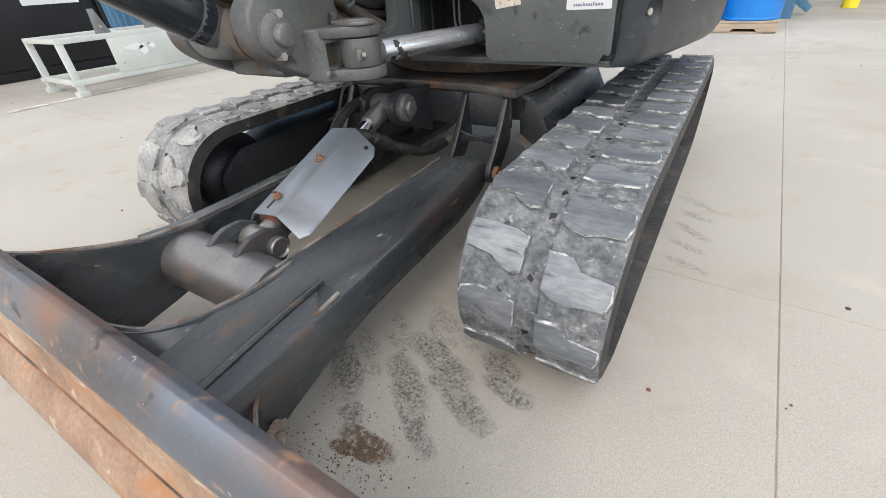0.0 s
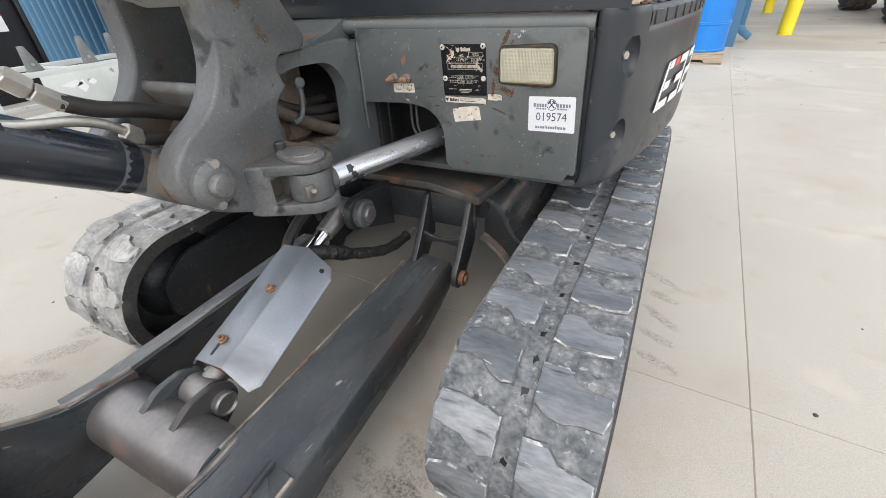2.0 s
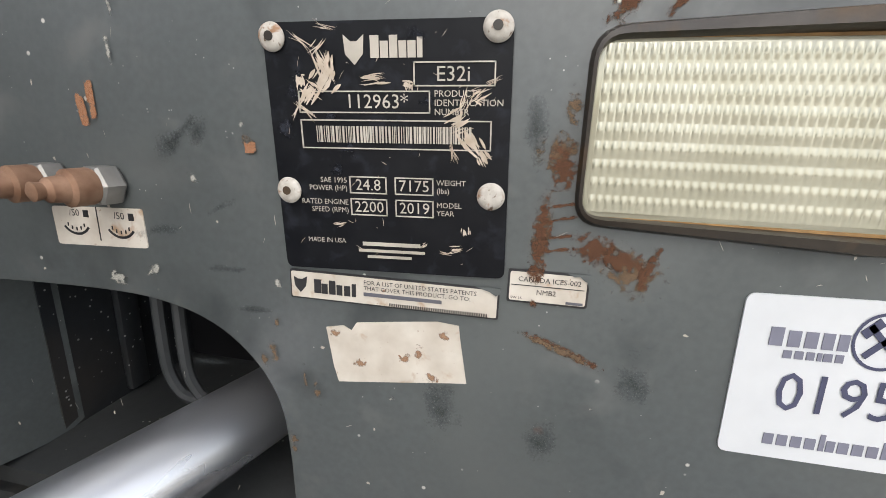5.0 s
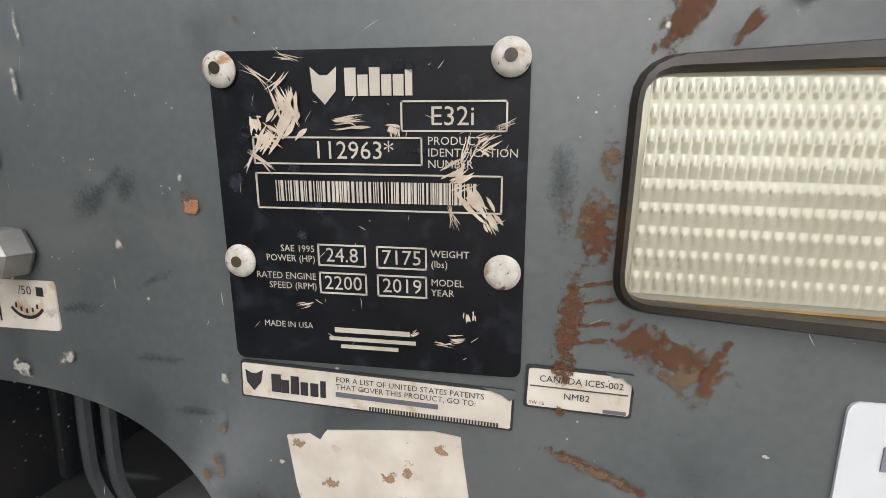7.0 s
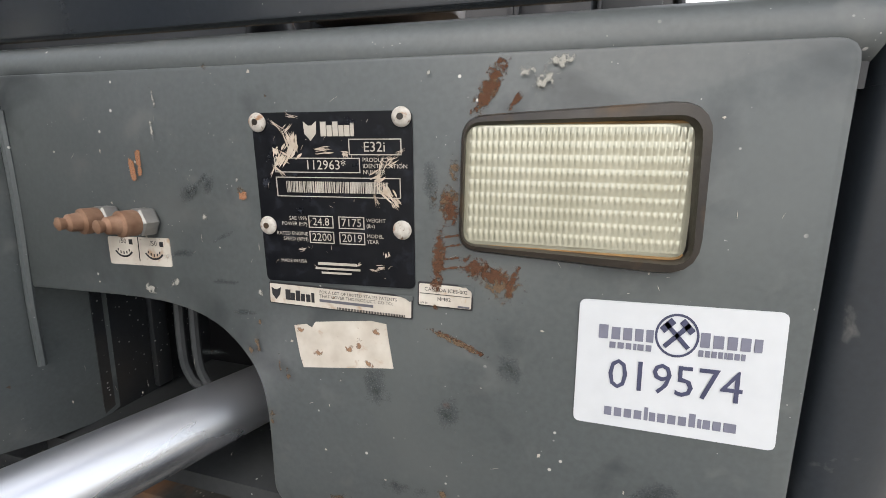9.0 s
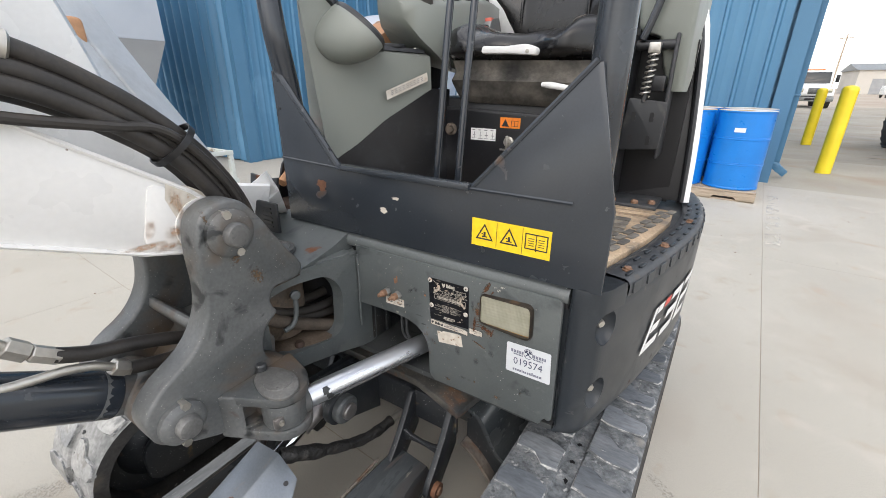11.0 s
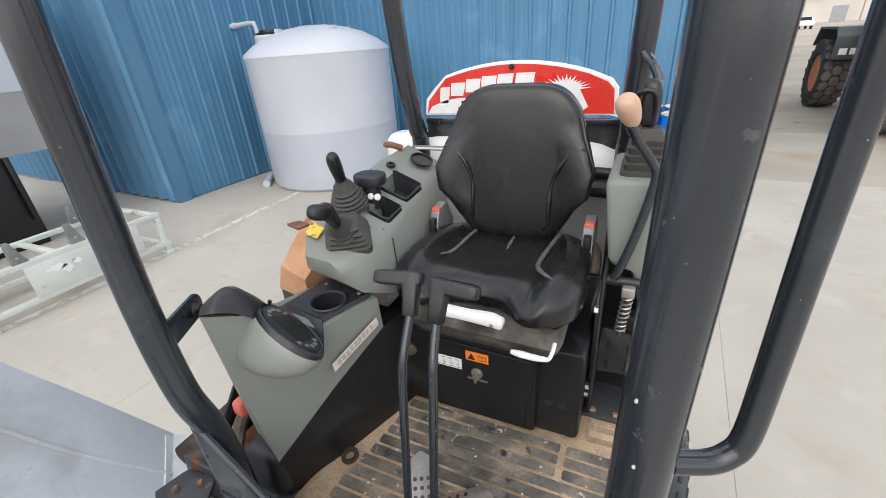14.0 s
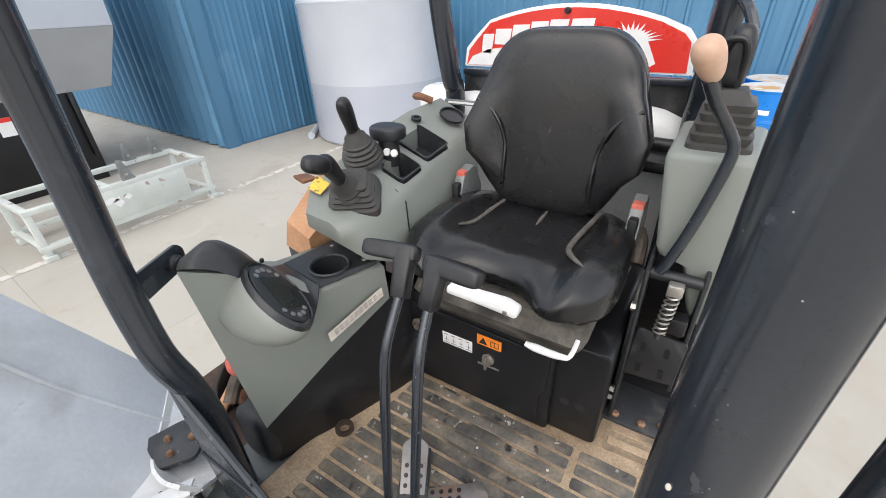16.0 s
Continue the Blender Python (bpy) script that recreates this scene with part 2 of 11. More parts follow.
# ---- materials ----
def surface(name, colours, scale=6.0, rough=0.5, metal=0.0, bump=0.1, grain=90.0, fine=0.12, layers=(), detail=6, coat=0.0, vary=0.0, bump_scale=None, stretch=None, spec=0.5, world=False):
    """A painted, moulded or mineral surface: large patches between the colours, fine grain, relief, and layers laid over it.
    layers: (colour, noise scale, from, to, roughness, metal) wear, rust or dirt where a noise of its own passes a threshold;
    a negative scale gives specks."""
    m = bpy.data.materials.new(name)
    m.use_nodes = True
    t = m.node_tree
    N, L = t.nodes, t.links
    bsdf = N["Principled BSDF"]
    tc = N.new("ShaderNodeTexCoord")
    src = tc.outputs["Object"]
    if world:
        src = N.new("ShaderNodeNewGeometry").outputs["Position"]
    elif vary:
        who = N.new("ShaderNodeObjectInfo")
        far = N.new("ShaderNodeVectorMath")
        far.operation = "MULTIPLY_ADD"
        far.inputs[1].default_value = (37.0, 53.0, 71.0)
        L.new(who.outputs["Random"], far.inputs[0])
        L.new(src, far.inputs[2])
        src = far.outputs[0]
    if stretch:
        mp = N.new("ShaderNodeMapping")
        mp.inputs["Scale"].default_value = stretch
        L.new(src, mp.inputs[0])
        src = mp.outputs[0]

    def nz(sc, det=6.0, off=0.0, distort=0.0):
        n = N.new("ShaderNodeTexNoise")
        n.inputs["Scale"].default_value, n.inputs["Detail"].default_value = sc, det
        n.inputs["Distortion"].default_value = distort
        mp = N.new("ShaderNodeMapping")
        mp.inputs["Location"].default_value = (off, off * 0.7, -off * 0.4)
        L.new(src, mp.inputs[0])
        L.new(mp.outputs[0], n.inputs["Vector"])
        return n.outputs[0]

    ramp = N.new("ShaderNodeValToRGB")
    ramp.color_ramp.elements[0].position, ramp.color_ramp.elements[1].position = 0.3, 0.7
    cols = [(*c, 1) for c in colours]
    ramp.color_ramp.elements[0].color, ramp.color_ramp.elements[1].color = cols[0], cols[-1]
    for i, c in enumerate(cols[1:-1]):
        ramp.color_ramp.elements.new(0.3 + 0.4 * (i + 1) / (len(cols) - 1)).color = c
    L.new(nz(scale, detail), ramp.inputs[0])
    col = ramp.outputs[0]

    def mix(kind, fac, a, b):
        x = N.new("ShaderNodeMixRGB")
        x.blend_type = kind
        for i, v in enumerate((fac, a, b)):
            if hasattr(v, "is_output"):
                L.new(v, x.inputs[i])
            else:
                x.inputs[i].default_value = v
        return x.outputs[0]

    def rng(v, a, b, c, d):
        r = N.new("ShaderNodeMapRange")
        L.new(v, r.inputs[0])
        for i, q in enumerate((a, b, c, d)):
            r.inputs[i + 1].default_value = q
        return r.outputs[0]

    g = nz(grain, 3.0, 3.1)
    if fine:
        col = mix("MULTIPLY", 1.0, col, mix("MIX", rng(g, 0.3, 0.7, 0, 1), (1 - fine,) * 3 + (1,), (1 + fine * 0.5,) * 3 + (1,)))
    if vary:
        oi = N.new("ShaderNodeObjectInfo")
        col = mix("MULTIPLY", 1.0, col, mix("MIX", oi.outputs["Random"], (1 - vary,) * 3 + (1,), (1 + vary,) * 3 + (1,)))
    ro = rng(nz(scale * 2.7, 4.0, 7.7), 0.25, 0.75, rough * 0.8, min(1, rough * 1.2))
    me = None
    for k, (c, sc, lo, hi, lr, lm) in enumerate(layers):
        if sc < 0:
            vo = N.new("ShaderNodeTexVoronoi")
            vo.inputs["Scale"].default_value = -sc
            mp = N.new("ShaderNodeMapping")
            mp.inputs["Location"].default_value = (k * 3.3, 1.7, k)
            L.new(src, mp.inputs[0])
            L.new(mp.outputs[0], vo.inputs["Vector"])
            sp = rng(vo.outputs["Distance"], lo, lo * 0.6, 0, 1)
            gate = rng(nz(-sc * 0.22, 2.0, 11.0 + k), hi - 0.02, hi + 0.02, 0, 1)
            mu = N.new("ShaderNodeMath")
            mu.operation = "MULTIPLY"
            L.new(sp, mu.inputs[0])
            L.new(gate, mu.inputs[1])
            mask = mu.outputs[0]
        else:
            mask = rng(nz(sc, 9.0, 5.0 + 4.3 * k, 0.4), lo, hi, 0, 1)
        col = mix("MIX", mask, col, (*c, 1))
        r2 = N.new("ShaderNodeMix")
        L.new(mask, r2.inputs[0])
        L.new(ro, r2.inputs[2])
        r2.inputs[3].default_value = lr
        ro = r2.outputs[0]
        if lm != metal or me:
            m2 = N.new("ShaderNodeMix")
            L.new(mask, m2.inputs[0])
            if me:
                L.new(me, m2.inputs[2])
            else:
                m2.inputs[2].default_value = metal
            m2.inputs[3].default_value = lm
            me = m2.outputs[0]
    L.new(col, bsdf.inputs["Base Color"])
    L.new(ro, bsdf.inputs["Roughness"])
    if me:
        L.new(me, bsdf.inputs["Metallic"])
    else:
        bsdf.inputs["Metallic"].default_value = metal
    bsdf.inputs["Coat Weight"].default_value = coat
    bsdf.inputs["Specular IOR Level"].default_value = spec
    if bump:
        bp = N.new("ShaderNodeBump")
        bp.inputs["Strength"].default_value, bp.inputs["Distance"].default_value = min(1, bump * 3), 0.004 * bump * 5
        L.new(nz(bump_scale or grain * 0.6, 5.0, 9.0), bp.inputs["Height"])
        L.new(bp.outputs[0], bsdf.inputs["Normal"])
    return m


def smudge(name, colour, scale, lo, hi):
    """A stain on a square of its own, -1..1 across, that thins out towards its rim."""
    m = masked(name, colour, scale, lo, hi)
    N, L = m.node_tree.nodes, m.node_tree.links
    tc = next(n for n in N if n.type == "TEX_COORD")
    geo = N.new("ShaderNodeNewGeometry")
    for n in [n for n in N if n.type == "TEX_NOISE"]:
        L.new(geo.outputs["Position"], n.inputs["Vector"])
    size, fall, mu = N.new("ShaderNodeVectorMath"), N.new("ShaderNodeMapRange"), N.new("ShaderNodeMath")
    size.operation, mu.operation = "LENGTH", "MULTIPLY"
    fall.interpolation_type = "SMOOTHSTEP"
    fall.inputs[1].default_value, fall.inputs[2].default_value = 1.0, 0.35
    L.new(tc.outputs["Object"], size.inputs[0])
    L.new(size.outputs["Value"], fall.inputs[0])
    alpha = N["Principled BSDF"].inputs["Alpha"]
    L.new(alpha.links[0].from_socket, mu.inputs[0])
    L.new(fall.outputs[0], mu.inputs[1])
    L.new(mu.outputs[0], alpha)
    return m


def blotch(name, colour, scale, lo, hi):
    """A speckled mark on a square of its own, -1..1 across, with a wavering rim."""
    m = masked(name, colour, scale, lo, hi)
    N, L = m.node_tree.nodes, m.node_tree.links
    tc = next(n for n in N if n.type == "TEX_COORD")
    geo, wob, bend, size, fall, mu = (N.new("ShaderNode" + k) for k in ("NewGeometry", "TexNoise", "VectorMath", "VectorMath", "MapRange", "Math"))
    for n in [n for n in N if n.type == "TEX_NOISE"]:
        L.new(geo.outputs["Position"], n.inputs["Vector"])
    wob.inputs["Scale"].default_value, wob.inputs["Detail"].default_value = 26, 4
    bend.operation, size.operation, mu.operation = "MULTIPLY_ADD", "LENGTH", "MULTIPLY"
    bend.inputs[1].default_value = (0.9, 1.5, 0)
    fall.interpolation_type = "SMOOTHSTEP"
    fall.inputs[1].default_value, fall.inputs[2].default_value = 1.25, 0.55
    shift = N.new("ShaderNodeVectorMath")
    shift.operation = "SUBTRACT"
    shift.inputs[1].default_value = (0.45, 0.75, 0)
    L.new(wob.outputs["Color"], bend.inputs[0])
    L.new(tc.outputs["Object"], bend.inputs[2])
    L.new(bend.outputs[0], shift.inputs[0])
    L.new(shift.outputs[0], size.inputs[0])
    L.new(size.outputs["Value"], fall.inputs[0])
    alpha = N["Principled BSDF"].inputs["Alpha"]
    L.new(alpha.links[0].from_socket, mu.inputs[0])
    L.new(fall.outputs[0], mu.inputs[1])
    L.new(mu.outputs[0], alpha)
    return m


def ragged(name, colour, second, scale, bite=0.42, lo=0.46, hi=0.56):
    """A broken-edged stain in two colours on a square of its own, -1..1 across."""
    m = masked(name, colour, scale, lo, hi)
    N, L = m.node_tree.nodes, m.node_tree.links
    tc, geo = next(n for n in N if n.type == "TEX_COORD"), N.new("ShaderNodeNewGeometry")
    n1, n2 = [n for n in N if n.type == "TEX_NOISE"]
    for n in (n1, n2):
        L.new(geo.outputs["Position"], n.inputs["Vector"])
    rg = next(n for n in N if n.type == "MAP_RANGE")
    size, sub, two = N.new("ShaderNodeVectorMath"), N.new("ShaderNodeMath"), N.new("ShaderNodeMixRGB")
    size.operation, sub.operation = "LENGTH", "MULTIPLY_ADD"
    sub.inputs[1].default_value = -bite
    L.new(tc.outputs["Object"], size.inputs[0])
    L.new(size.outputs["Value"], sub.inputs[0])
    L.new(rg.inputs[0].links[0].from_socket, sub.inputs[2])
    L.new(sub.outputs[0], rg.inputs[0])
    rg.inputs[1].default_value, rg.inputs[2].default_value = lo, hi
    two.inputs[1].default_value, two.inputs[2].default_value = (*colour, 1), (*second, 1)
    wide = N.new("ShaderNodeMapRange")
    wide.inputs[1].default_value, wide.inputs[2].default_value = 0.42, 0.58
    L.new(n2.outputs[0], wide.inputs[0])
    L.new(wide.outputs[0], two.inputs[0])
    L.new(two.outputs[0], N["Principled BSDF"].inputs["Base Color"])
    return m


def masked(name, colour, scale, lo, hi, rough=0.9, stretch=(1, 1, 1)):
    """A thin stain: colour where a noise passes a threshold, clear elsewhere."""
    m = bpy.data.materials.new(name)
    m.use_nodes = True
    N, L = m.node_tree.nodes, m.node_tree.links
    bs = N["Principled BSDF"]
    bs.inputs["Base Color"].default_value = (*colour, 1)
    bs.inputs["Roughness"].default_value = rough
    bs.inputs["Specular IOR Level"].default_value = 0.1
    tc, mp, n1, n2 = N.new("ShaderNodeTexCoord"), N.new("ShaderNodeMapping"), N.new("ShaderNodeTexNoise"), N.new("ShaderNodeTexNoise")
    mp.inputs["Scale"].default_value = stretch
    n1.inputs["Scale"].default_value, n1.inputs["Detail"].default_value = scale, 8
    n2.inputs["Scale"].default_value, n2.inputs["Detail"].default_value = scale * 14, 4
    add, rg = N.new("ShaderNodeMath"), N.new("ShaderNodeMapRange")
    add.operation = "MULTIPLY_ADD"
    add.inputs[1].default_value = 0.45
    rg.inputs[1].default_value, rg.inputs[2].default_value = lo + 0.22, hi + 0.22
    L.new(tc.outputs["Object"], mp.inputs[0])
    L.new(mp.outputs[0], n1.inputs["Vector"])
    L.new(mp.outputs[0], n2.inputs["Vector"])
    L.new(n2.outputs[0], add.inputs[0])
    L.new(n1.outputs[0], add.inputs[2])
    L.new(add.outputs[0], rg.inputs[0])
    L.new(rg.outputs[0], bs.inputs["Alpha"])
    return m


RUST = (0.16, 0.06, 0.025)
M = {}
M["concrete"] = surface("concrete", [(0.382, 0.357, 0.309), (0.454, 0.427, 0.371), (0.500, 0.473, 0.414)], 0.45, 0.85, bump=0.05, grain=320, fine=0.20, vary=0.012, world=True,
                        layers=[((0.36, 0.315, 0.26), 1.1, 0.58, 0.80, 0.85, 0), ((0.33, 0.29, 0.245), -70, 0.13, 0.52, 0.9, 0), ((0.58, 0.54, 0.48), -120, 0.13, 0.52, 0.9, 0), ((0.40, 0.335, 0.265), 6.5, 0.60, 0.78, 0.85, 0), ((0.52, 0.48, 0.42), 3.1, 0.60, 0.85, 0.8, 0)])
# two darker tones of the concrete, scaled by k, with brown patches
for name, k in (("stained_concrete", 0.84), ("dirty_concrete", 0.68)):
    tone = lambda r, g, b: (r * k * 1.02, g * k, b * k * 0.96)
    M[name] = surface(name, [tone(0.382, 0.357, 0.309), tone(0.454, 0.427, 0.371), tone(0.500, 0.473, 0.414)], 0.45, 0.8, bump=0.05, grain=320, fine=0.20, vary=0.012, world=True,
                      layers=[(tone(0.36, 0.29, 0.22), 0.7, 0.52, 0.76, 0.8, 0), (tone(0.30, 0.26, 0.22), -70, 0.13, 0.52, 0.9, 0), (tone(0.42, 0.30, 0.20), 1.6, 0.60, 0.80, 0.8, 0), (tone(0.22, 0.20, 0.18), 2.2, 0.66, 0.74, 0.75, 0)])
M["gravel"] = surface("yard", [(0.34, 0.28, 0.22), (0.42, 0.36, 0.29)], 0.12, 0.9, bump=0.2, grain=30, fine=0.2)
M["joint"] = surface("joint", [(0.22, 0.18, 0.14), (0.38, 0.32, 0.25)], 9, 0.95, bump=0.2)
M["dark"] = surface("dark_steel", [(0.030, 0.033, 0.035), (0.055, 0.058, 0.060)], 5, 0.5, bump=0.04, grain=160, fine=0.12,
                    layers=[((0.028, 0.030, 0.030), 3.0, 0.57, 0.76, 0.55, 0), ((0.5, 0.5, 0.46), -110, 0.13, 0.58, 0.7, 0), (RUST, 6, 0.68, 0.73, 0.85, 0)])
M["panel"] = surface("panel_paint", [(0.078, 0.088, 0.089), (0.100, 0.111, 0.112)], 5, 0.40, bump=0.025, grain=260, fine=0.10, spec=0.5,
                     layers=[((0.13, 0.137, 0.135), 34, 0.60, 0.78, 0.6, 0), ((0.042, 0.048, 0.050), 16, 0.58, 0.74, 0.45, 0), ((0.105, 0.115, 0.113), 7.0, 0.56, 0.78, 0.5, 0), ((0.36, 0.36, 0.34), -220, 0.10, 0.60, 0.6, 0), ((0.55, 0.54, 0.5), -75, 0.10, 0.60, 0.6, 0), (RUST, 9, 0.71, 0.745, 0.85, 0)])
M["frame_paint"] = surface("frame_paint", [(0.014, 0.0185, 0.025), (0.023, 0.028, 0.036)], 4, 0.18, bump=0.012, grain=220, fine=0.06, spec=0.7,
                           layers=[((0.060, 0.066, 0.072), 26, 0.67, 0.77, 0.5, 0), ((0.034, 0.044, 0.056), 6.0, 0.62, 0.80, 0.4, 0), ((0.42, 0.42, 0.40), -130, 0.08, 0.61, 0.6, 0)])
M["sill_paint"] = surface("sill_paint", [(0.021, 0.026, 0.033), (0.033, 0.039, 0.047)], 4, 0.24, bump=0.012, grain=220, fine=0.06, spec=0.6,
                          layers=[((0.060, 0.066, 0.072), 26, 0.67, 0.77, 0.5, 0), ((0.10, 0.065, 0.045), 7, 0.70, 0.76, 0.8, 0), ((0.42, 0.42, 0.40), -130, 0.06, 0.61, 0.6, 0)])
M["cast"] = surface("cast_paint", [(0.066, 0.072, 0.074), (0.098, 0.103, 0.104), (0.145, 0.149, 0.148)], 5, 0.42, bump=0.10, grain=140, fine=0.15,
                    layers=[((0.105, 0.078, 0.056), 6.5, 0.53, 0.68, 0.75, 0), ((0.38, 0.37, 0.34), -95, 0.10, 0.55, 0.7, 0), ((0.40, 0.39, 0.36), -170, 0.15, 0.56, 0.7, 0), ((0.085, 0.050, 0.034), 10, 0.66, 0.74, 0.85, 0), ((0.020, 0.022, 0.023), 15, 0.60, 0.68, 0.5, 0)])
M["frame"] = surface("speckled_frame", [(0.012, 0.014, 0.017), (0.028, 0.031, 0.034)], 4, 0.42, bump=0.05, grain=150, fine=0.15,
                     layers=[((0.055, 0.048, 0.040), 4.0, 0.60, 0.78, 0.7, 0), ((0.42, 0.42, 0.40), -150, 0.16, 0.50, 0.7, 0), ((0.48, 0.48, 0.45), -85, 0.10, 0.52, 0.7, 0), ((0.13, 0.10, 0.06), 9, 0.68, 0.73, 0.85, 0)])
M["arm"] = surface("blade_arm_paint", [(0.020, 0.024, 0.027), (0.044, 0.050, 0.054), (0.085, 0.093, 0.097)], 5, 0.27, bump=0.05, grain=150, fine=0.2, stretch=(1.7, 0.45, 1.7), spec=0.55,
                   layers=[((0.070, 0.045, 0.033), 4.2, 0.55, 0.76, 0.6, 0.1), ((0.12, 0.066, 0.040), 15, 0.62, 0.76, 0.8, 0), ((0.40, 0.39, 0.36), -150, 0.07, 0.50, 0.7, 0), ((0.30, 0.27, 0.23), 34, 0.70, 0.74, 0.7, 0)])
M["blade"] = surface("worn_blade", [(0.10, 0.096, 0.104), (0.18, 0.158, 0.152)], 5, 0.36, metal=0.45, bump=0.10, grain=120, fine=0.15,
                     layers=[((0.27, 0.135, 0.07), 4.2, 0.50, 0.70, 0.7, 0.1), ((0.16, 0.18, 0.215), 3.0, 0.47, 0.64, 0.30, 0.6), ((0.38, 0.22, 0.12), 26, 0.62, 0.76, 0.8, 0), ((0.05, 0.045, 0.045), 18, 0.64, 0.74, 0.6, 0.2), ((0.46, 0.38, 0.31), 60, 0.69, 0.74, 0.8, 0)])
M["blade_face"] = surface("rusty_blade_face", [(0.24, 0.15, 0.10), (0.34, 0.22, 0.15), (0.42, 0.30, 0.21)], 6, 0.7, metal=0.15, bump=0.12, grain=90, fine=0.2,
                          layers=[((0.36, 0.17, 0.075), 9, 0.55, 0.68, 0.85, 0), ((0.50, 0.42, 0.34), 20, 0.62, 0.72, 0.8, 0), ((0.10, 0.07, 0.05), 12, 0.68, 0.74, 0.8, 0)])
M["steel"] = surface("worn_steel", [(0.20, 0.19, 0.19), (0.32, 0.30, 0.28)], 8, 0.38, metal=0.7, bump=0.06, fine=0.12, layers=[((0.20, 0.11, 0.07), 7, 0.57, 0.70, 0.7, 0.1)])
M["chrome"] = surface("chrome_rod", [(0.62, 0.64, 0.68), (0.74, 0.76, 0.80)], 6, 0.27, metal=0.9, bump=0, fine=0, stretch=(1, 0.25, 1), layers=[((0.46, 0.48, 0.51), 9, 0.58, 0.80, 0.40, 0.75)])
M["cover_plate"] = surface("grey_cover_plate", [(0.20, 0.225, 0.255), (0.27, 0.29, 0.315)], 6, 0.36, metal=0.5, bump=0.02, grain=200, fine=0.07,
                           layers=[((0.36, 0.27, 0.19), 7, 0.63, 0.76, 0.8, 0), ((0.14, 0.15, 0.165), 5, 0.56, 0.74, 0.45, 0.3), ((0.5, 0.5, 0.5), -60, 0.07, 0.6, 0.5, 0)])
M["rubber"] = surface("dusty_rubber", [(0.085, 0.094, 0.102), (0.145, 0.155, 0.163), (0.235, 0.242, 0.245)], 30, 0.8, bump=0.3, grain=110, fine=0.35, bump_scale=60,
                      layers=[((0.40, 0.40, 0.39), 60, 0.62, 0.72, 0.95, 0), ((0.050, 0.055, 0.060), 45, 0.60, 0.70, 0.8, 0), ((0.36, 0.32, 0.26), 6, 0.66, 0.80, 0.95, 0)])
M["lug"] = surface("worn_tread", [(0.088, 0.099, 0.113), (0.145, 0.158, 0.175), (0.22, 0.232, 0.245)], 9, 0.5, bump=0.10, grain=90, fine=0.25, vary=0.25, bump_scale=60, stretch=(0.5, 1.7, 1),
                   layers=[((0.25, 0.258, 0.262), 8, 0.58, 0.78, 0.7, 0), ((0.46, 0.455, 0.44), 60, 0.69, 0.74, 0.95, 0), ((0.42, 0.33, 0.23), 4, 0.71, 0.74, 0.9, 0), ((0.030, 0.034, 0.040), 22, 0.62, 0.72, 0.6, 0)])
M["track_side"] = surface("track_side_rubber", [(0.022, 0.021, 0.020), (0.050, 0.047, 0.043)], 10, 0.75, bump=0.2, grain=120, fine=0.3, layers=[((0.13, 0.105, 0.08), 8, 0.58, 0.74, 0.95, 0), ((0.20, 0.19, 0.175), 40, 0.66, 0.73, 0.95, 0)])
M["chalk"] = surface("chalk_edge", [(0.20, 0.207, 0.213), (0.40, 0.402, 0.395), (0.60, 0.595, 0.58)], 75, 0.95, bump=0.1, fine=0.2, vary=0.1, layers=[((0.12, 0.125, 0.13), 30, 0.48, 0.55, 0.8, 0)])
M["lug_white"] = surface("chalky_tread", [(0.20, 0.207, 0.21), (0.38, 0.38, 0.365), (0.48, 0.473, 0.45)], 9, 0.85, bump=0.25, grain=90, fine=0.2, vary=0.25, bump_scale=30,
                         layers=[((0.09, 0.093, 0.096), 11, 0.62, 0.72, 0.8, 0), ((0.25, 0.24, 0.22), 26, 0.58, 0.70, 0.9, 0)])
M["chalky_belt"] = surface("chalky_belt", [(0.17, 0.175, 0.17), (0.30, 0.30, 0.29), (0.42, 0.415, 0.40)], 12, 0.85, bump=0.25, grain=90, fine=0.25, bump_scale=40, layers=[((0.09, 0.092, 0.092), 18, 0.60, 0.70, 0.8, 0)])
M["white_paint"] = surface("white_paint", [(0.70, 0.71, 0.71), (0.78, 0.785, 0.785)], 3, 0.28, bump=0.01, fine=0.03, coat=0.2,
                           layers=[((0.55, 0.54, 0.52), 4, 0.64, 0.85, 0.4, 0), ((0.25, 0.22, 0.2), -25, 0.06, 0.6, 0.6, 0)])
M["boom_paint"] = surface("boom_paint", [(0.72, 0.71, 0.69), (0.80, 0.79, 0.77)], 3, 0.3, bump=0.015, fine=0.03,
                          layers=[((0.52, 0.42, 0.33), 5.0, 0.66, 0.76, 0.6, 0), ((0.25, 0.2, 0.17), -40, 0.09, 0.58, 0.7, 0)])
M["hood_grey"] = surface("hood_inside", [(0.44, 0.465, 0.49), (0.60, 0.63, 0.66)], 3, 0.42, bump=0.02, fine=0.05,
                         layers=[((0.30, 0.30, 0.30), 3.5, 0.60, 0.8, 0.6, 0), ((0.30, 0.25, 0.2), 11, 0.70, 0.76, 0.7, 0)])
M["hose"] = surface("black_hose", [(0.015, 0.014, 0.0135), (0.036, 0.031, 0.027)], 14, 0.5, bump=0.08, grain=200, fine=0.2, layers=[((0.085, 0.065, 0.048), 8, 0.60, 0.76, 0.8, 0)])
M["sleeve"] = surface("wrapped_sleeve", [(0.010, 0.010, 0.010), (0.030, 0.028, 0.026)], 30, 0.6, bump=0.5, grain=120, fine=0.25, bump_scale=50, layers=[((0.075, 0.065, 0.055), 20, 0.62, 0.72, 0.8, 0)])
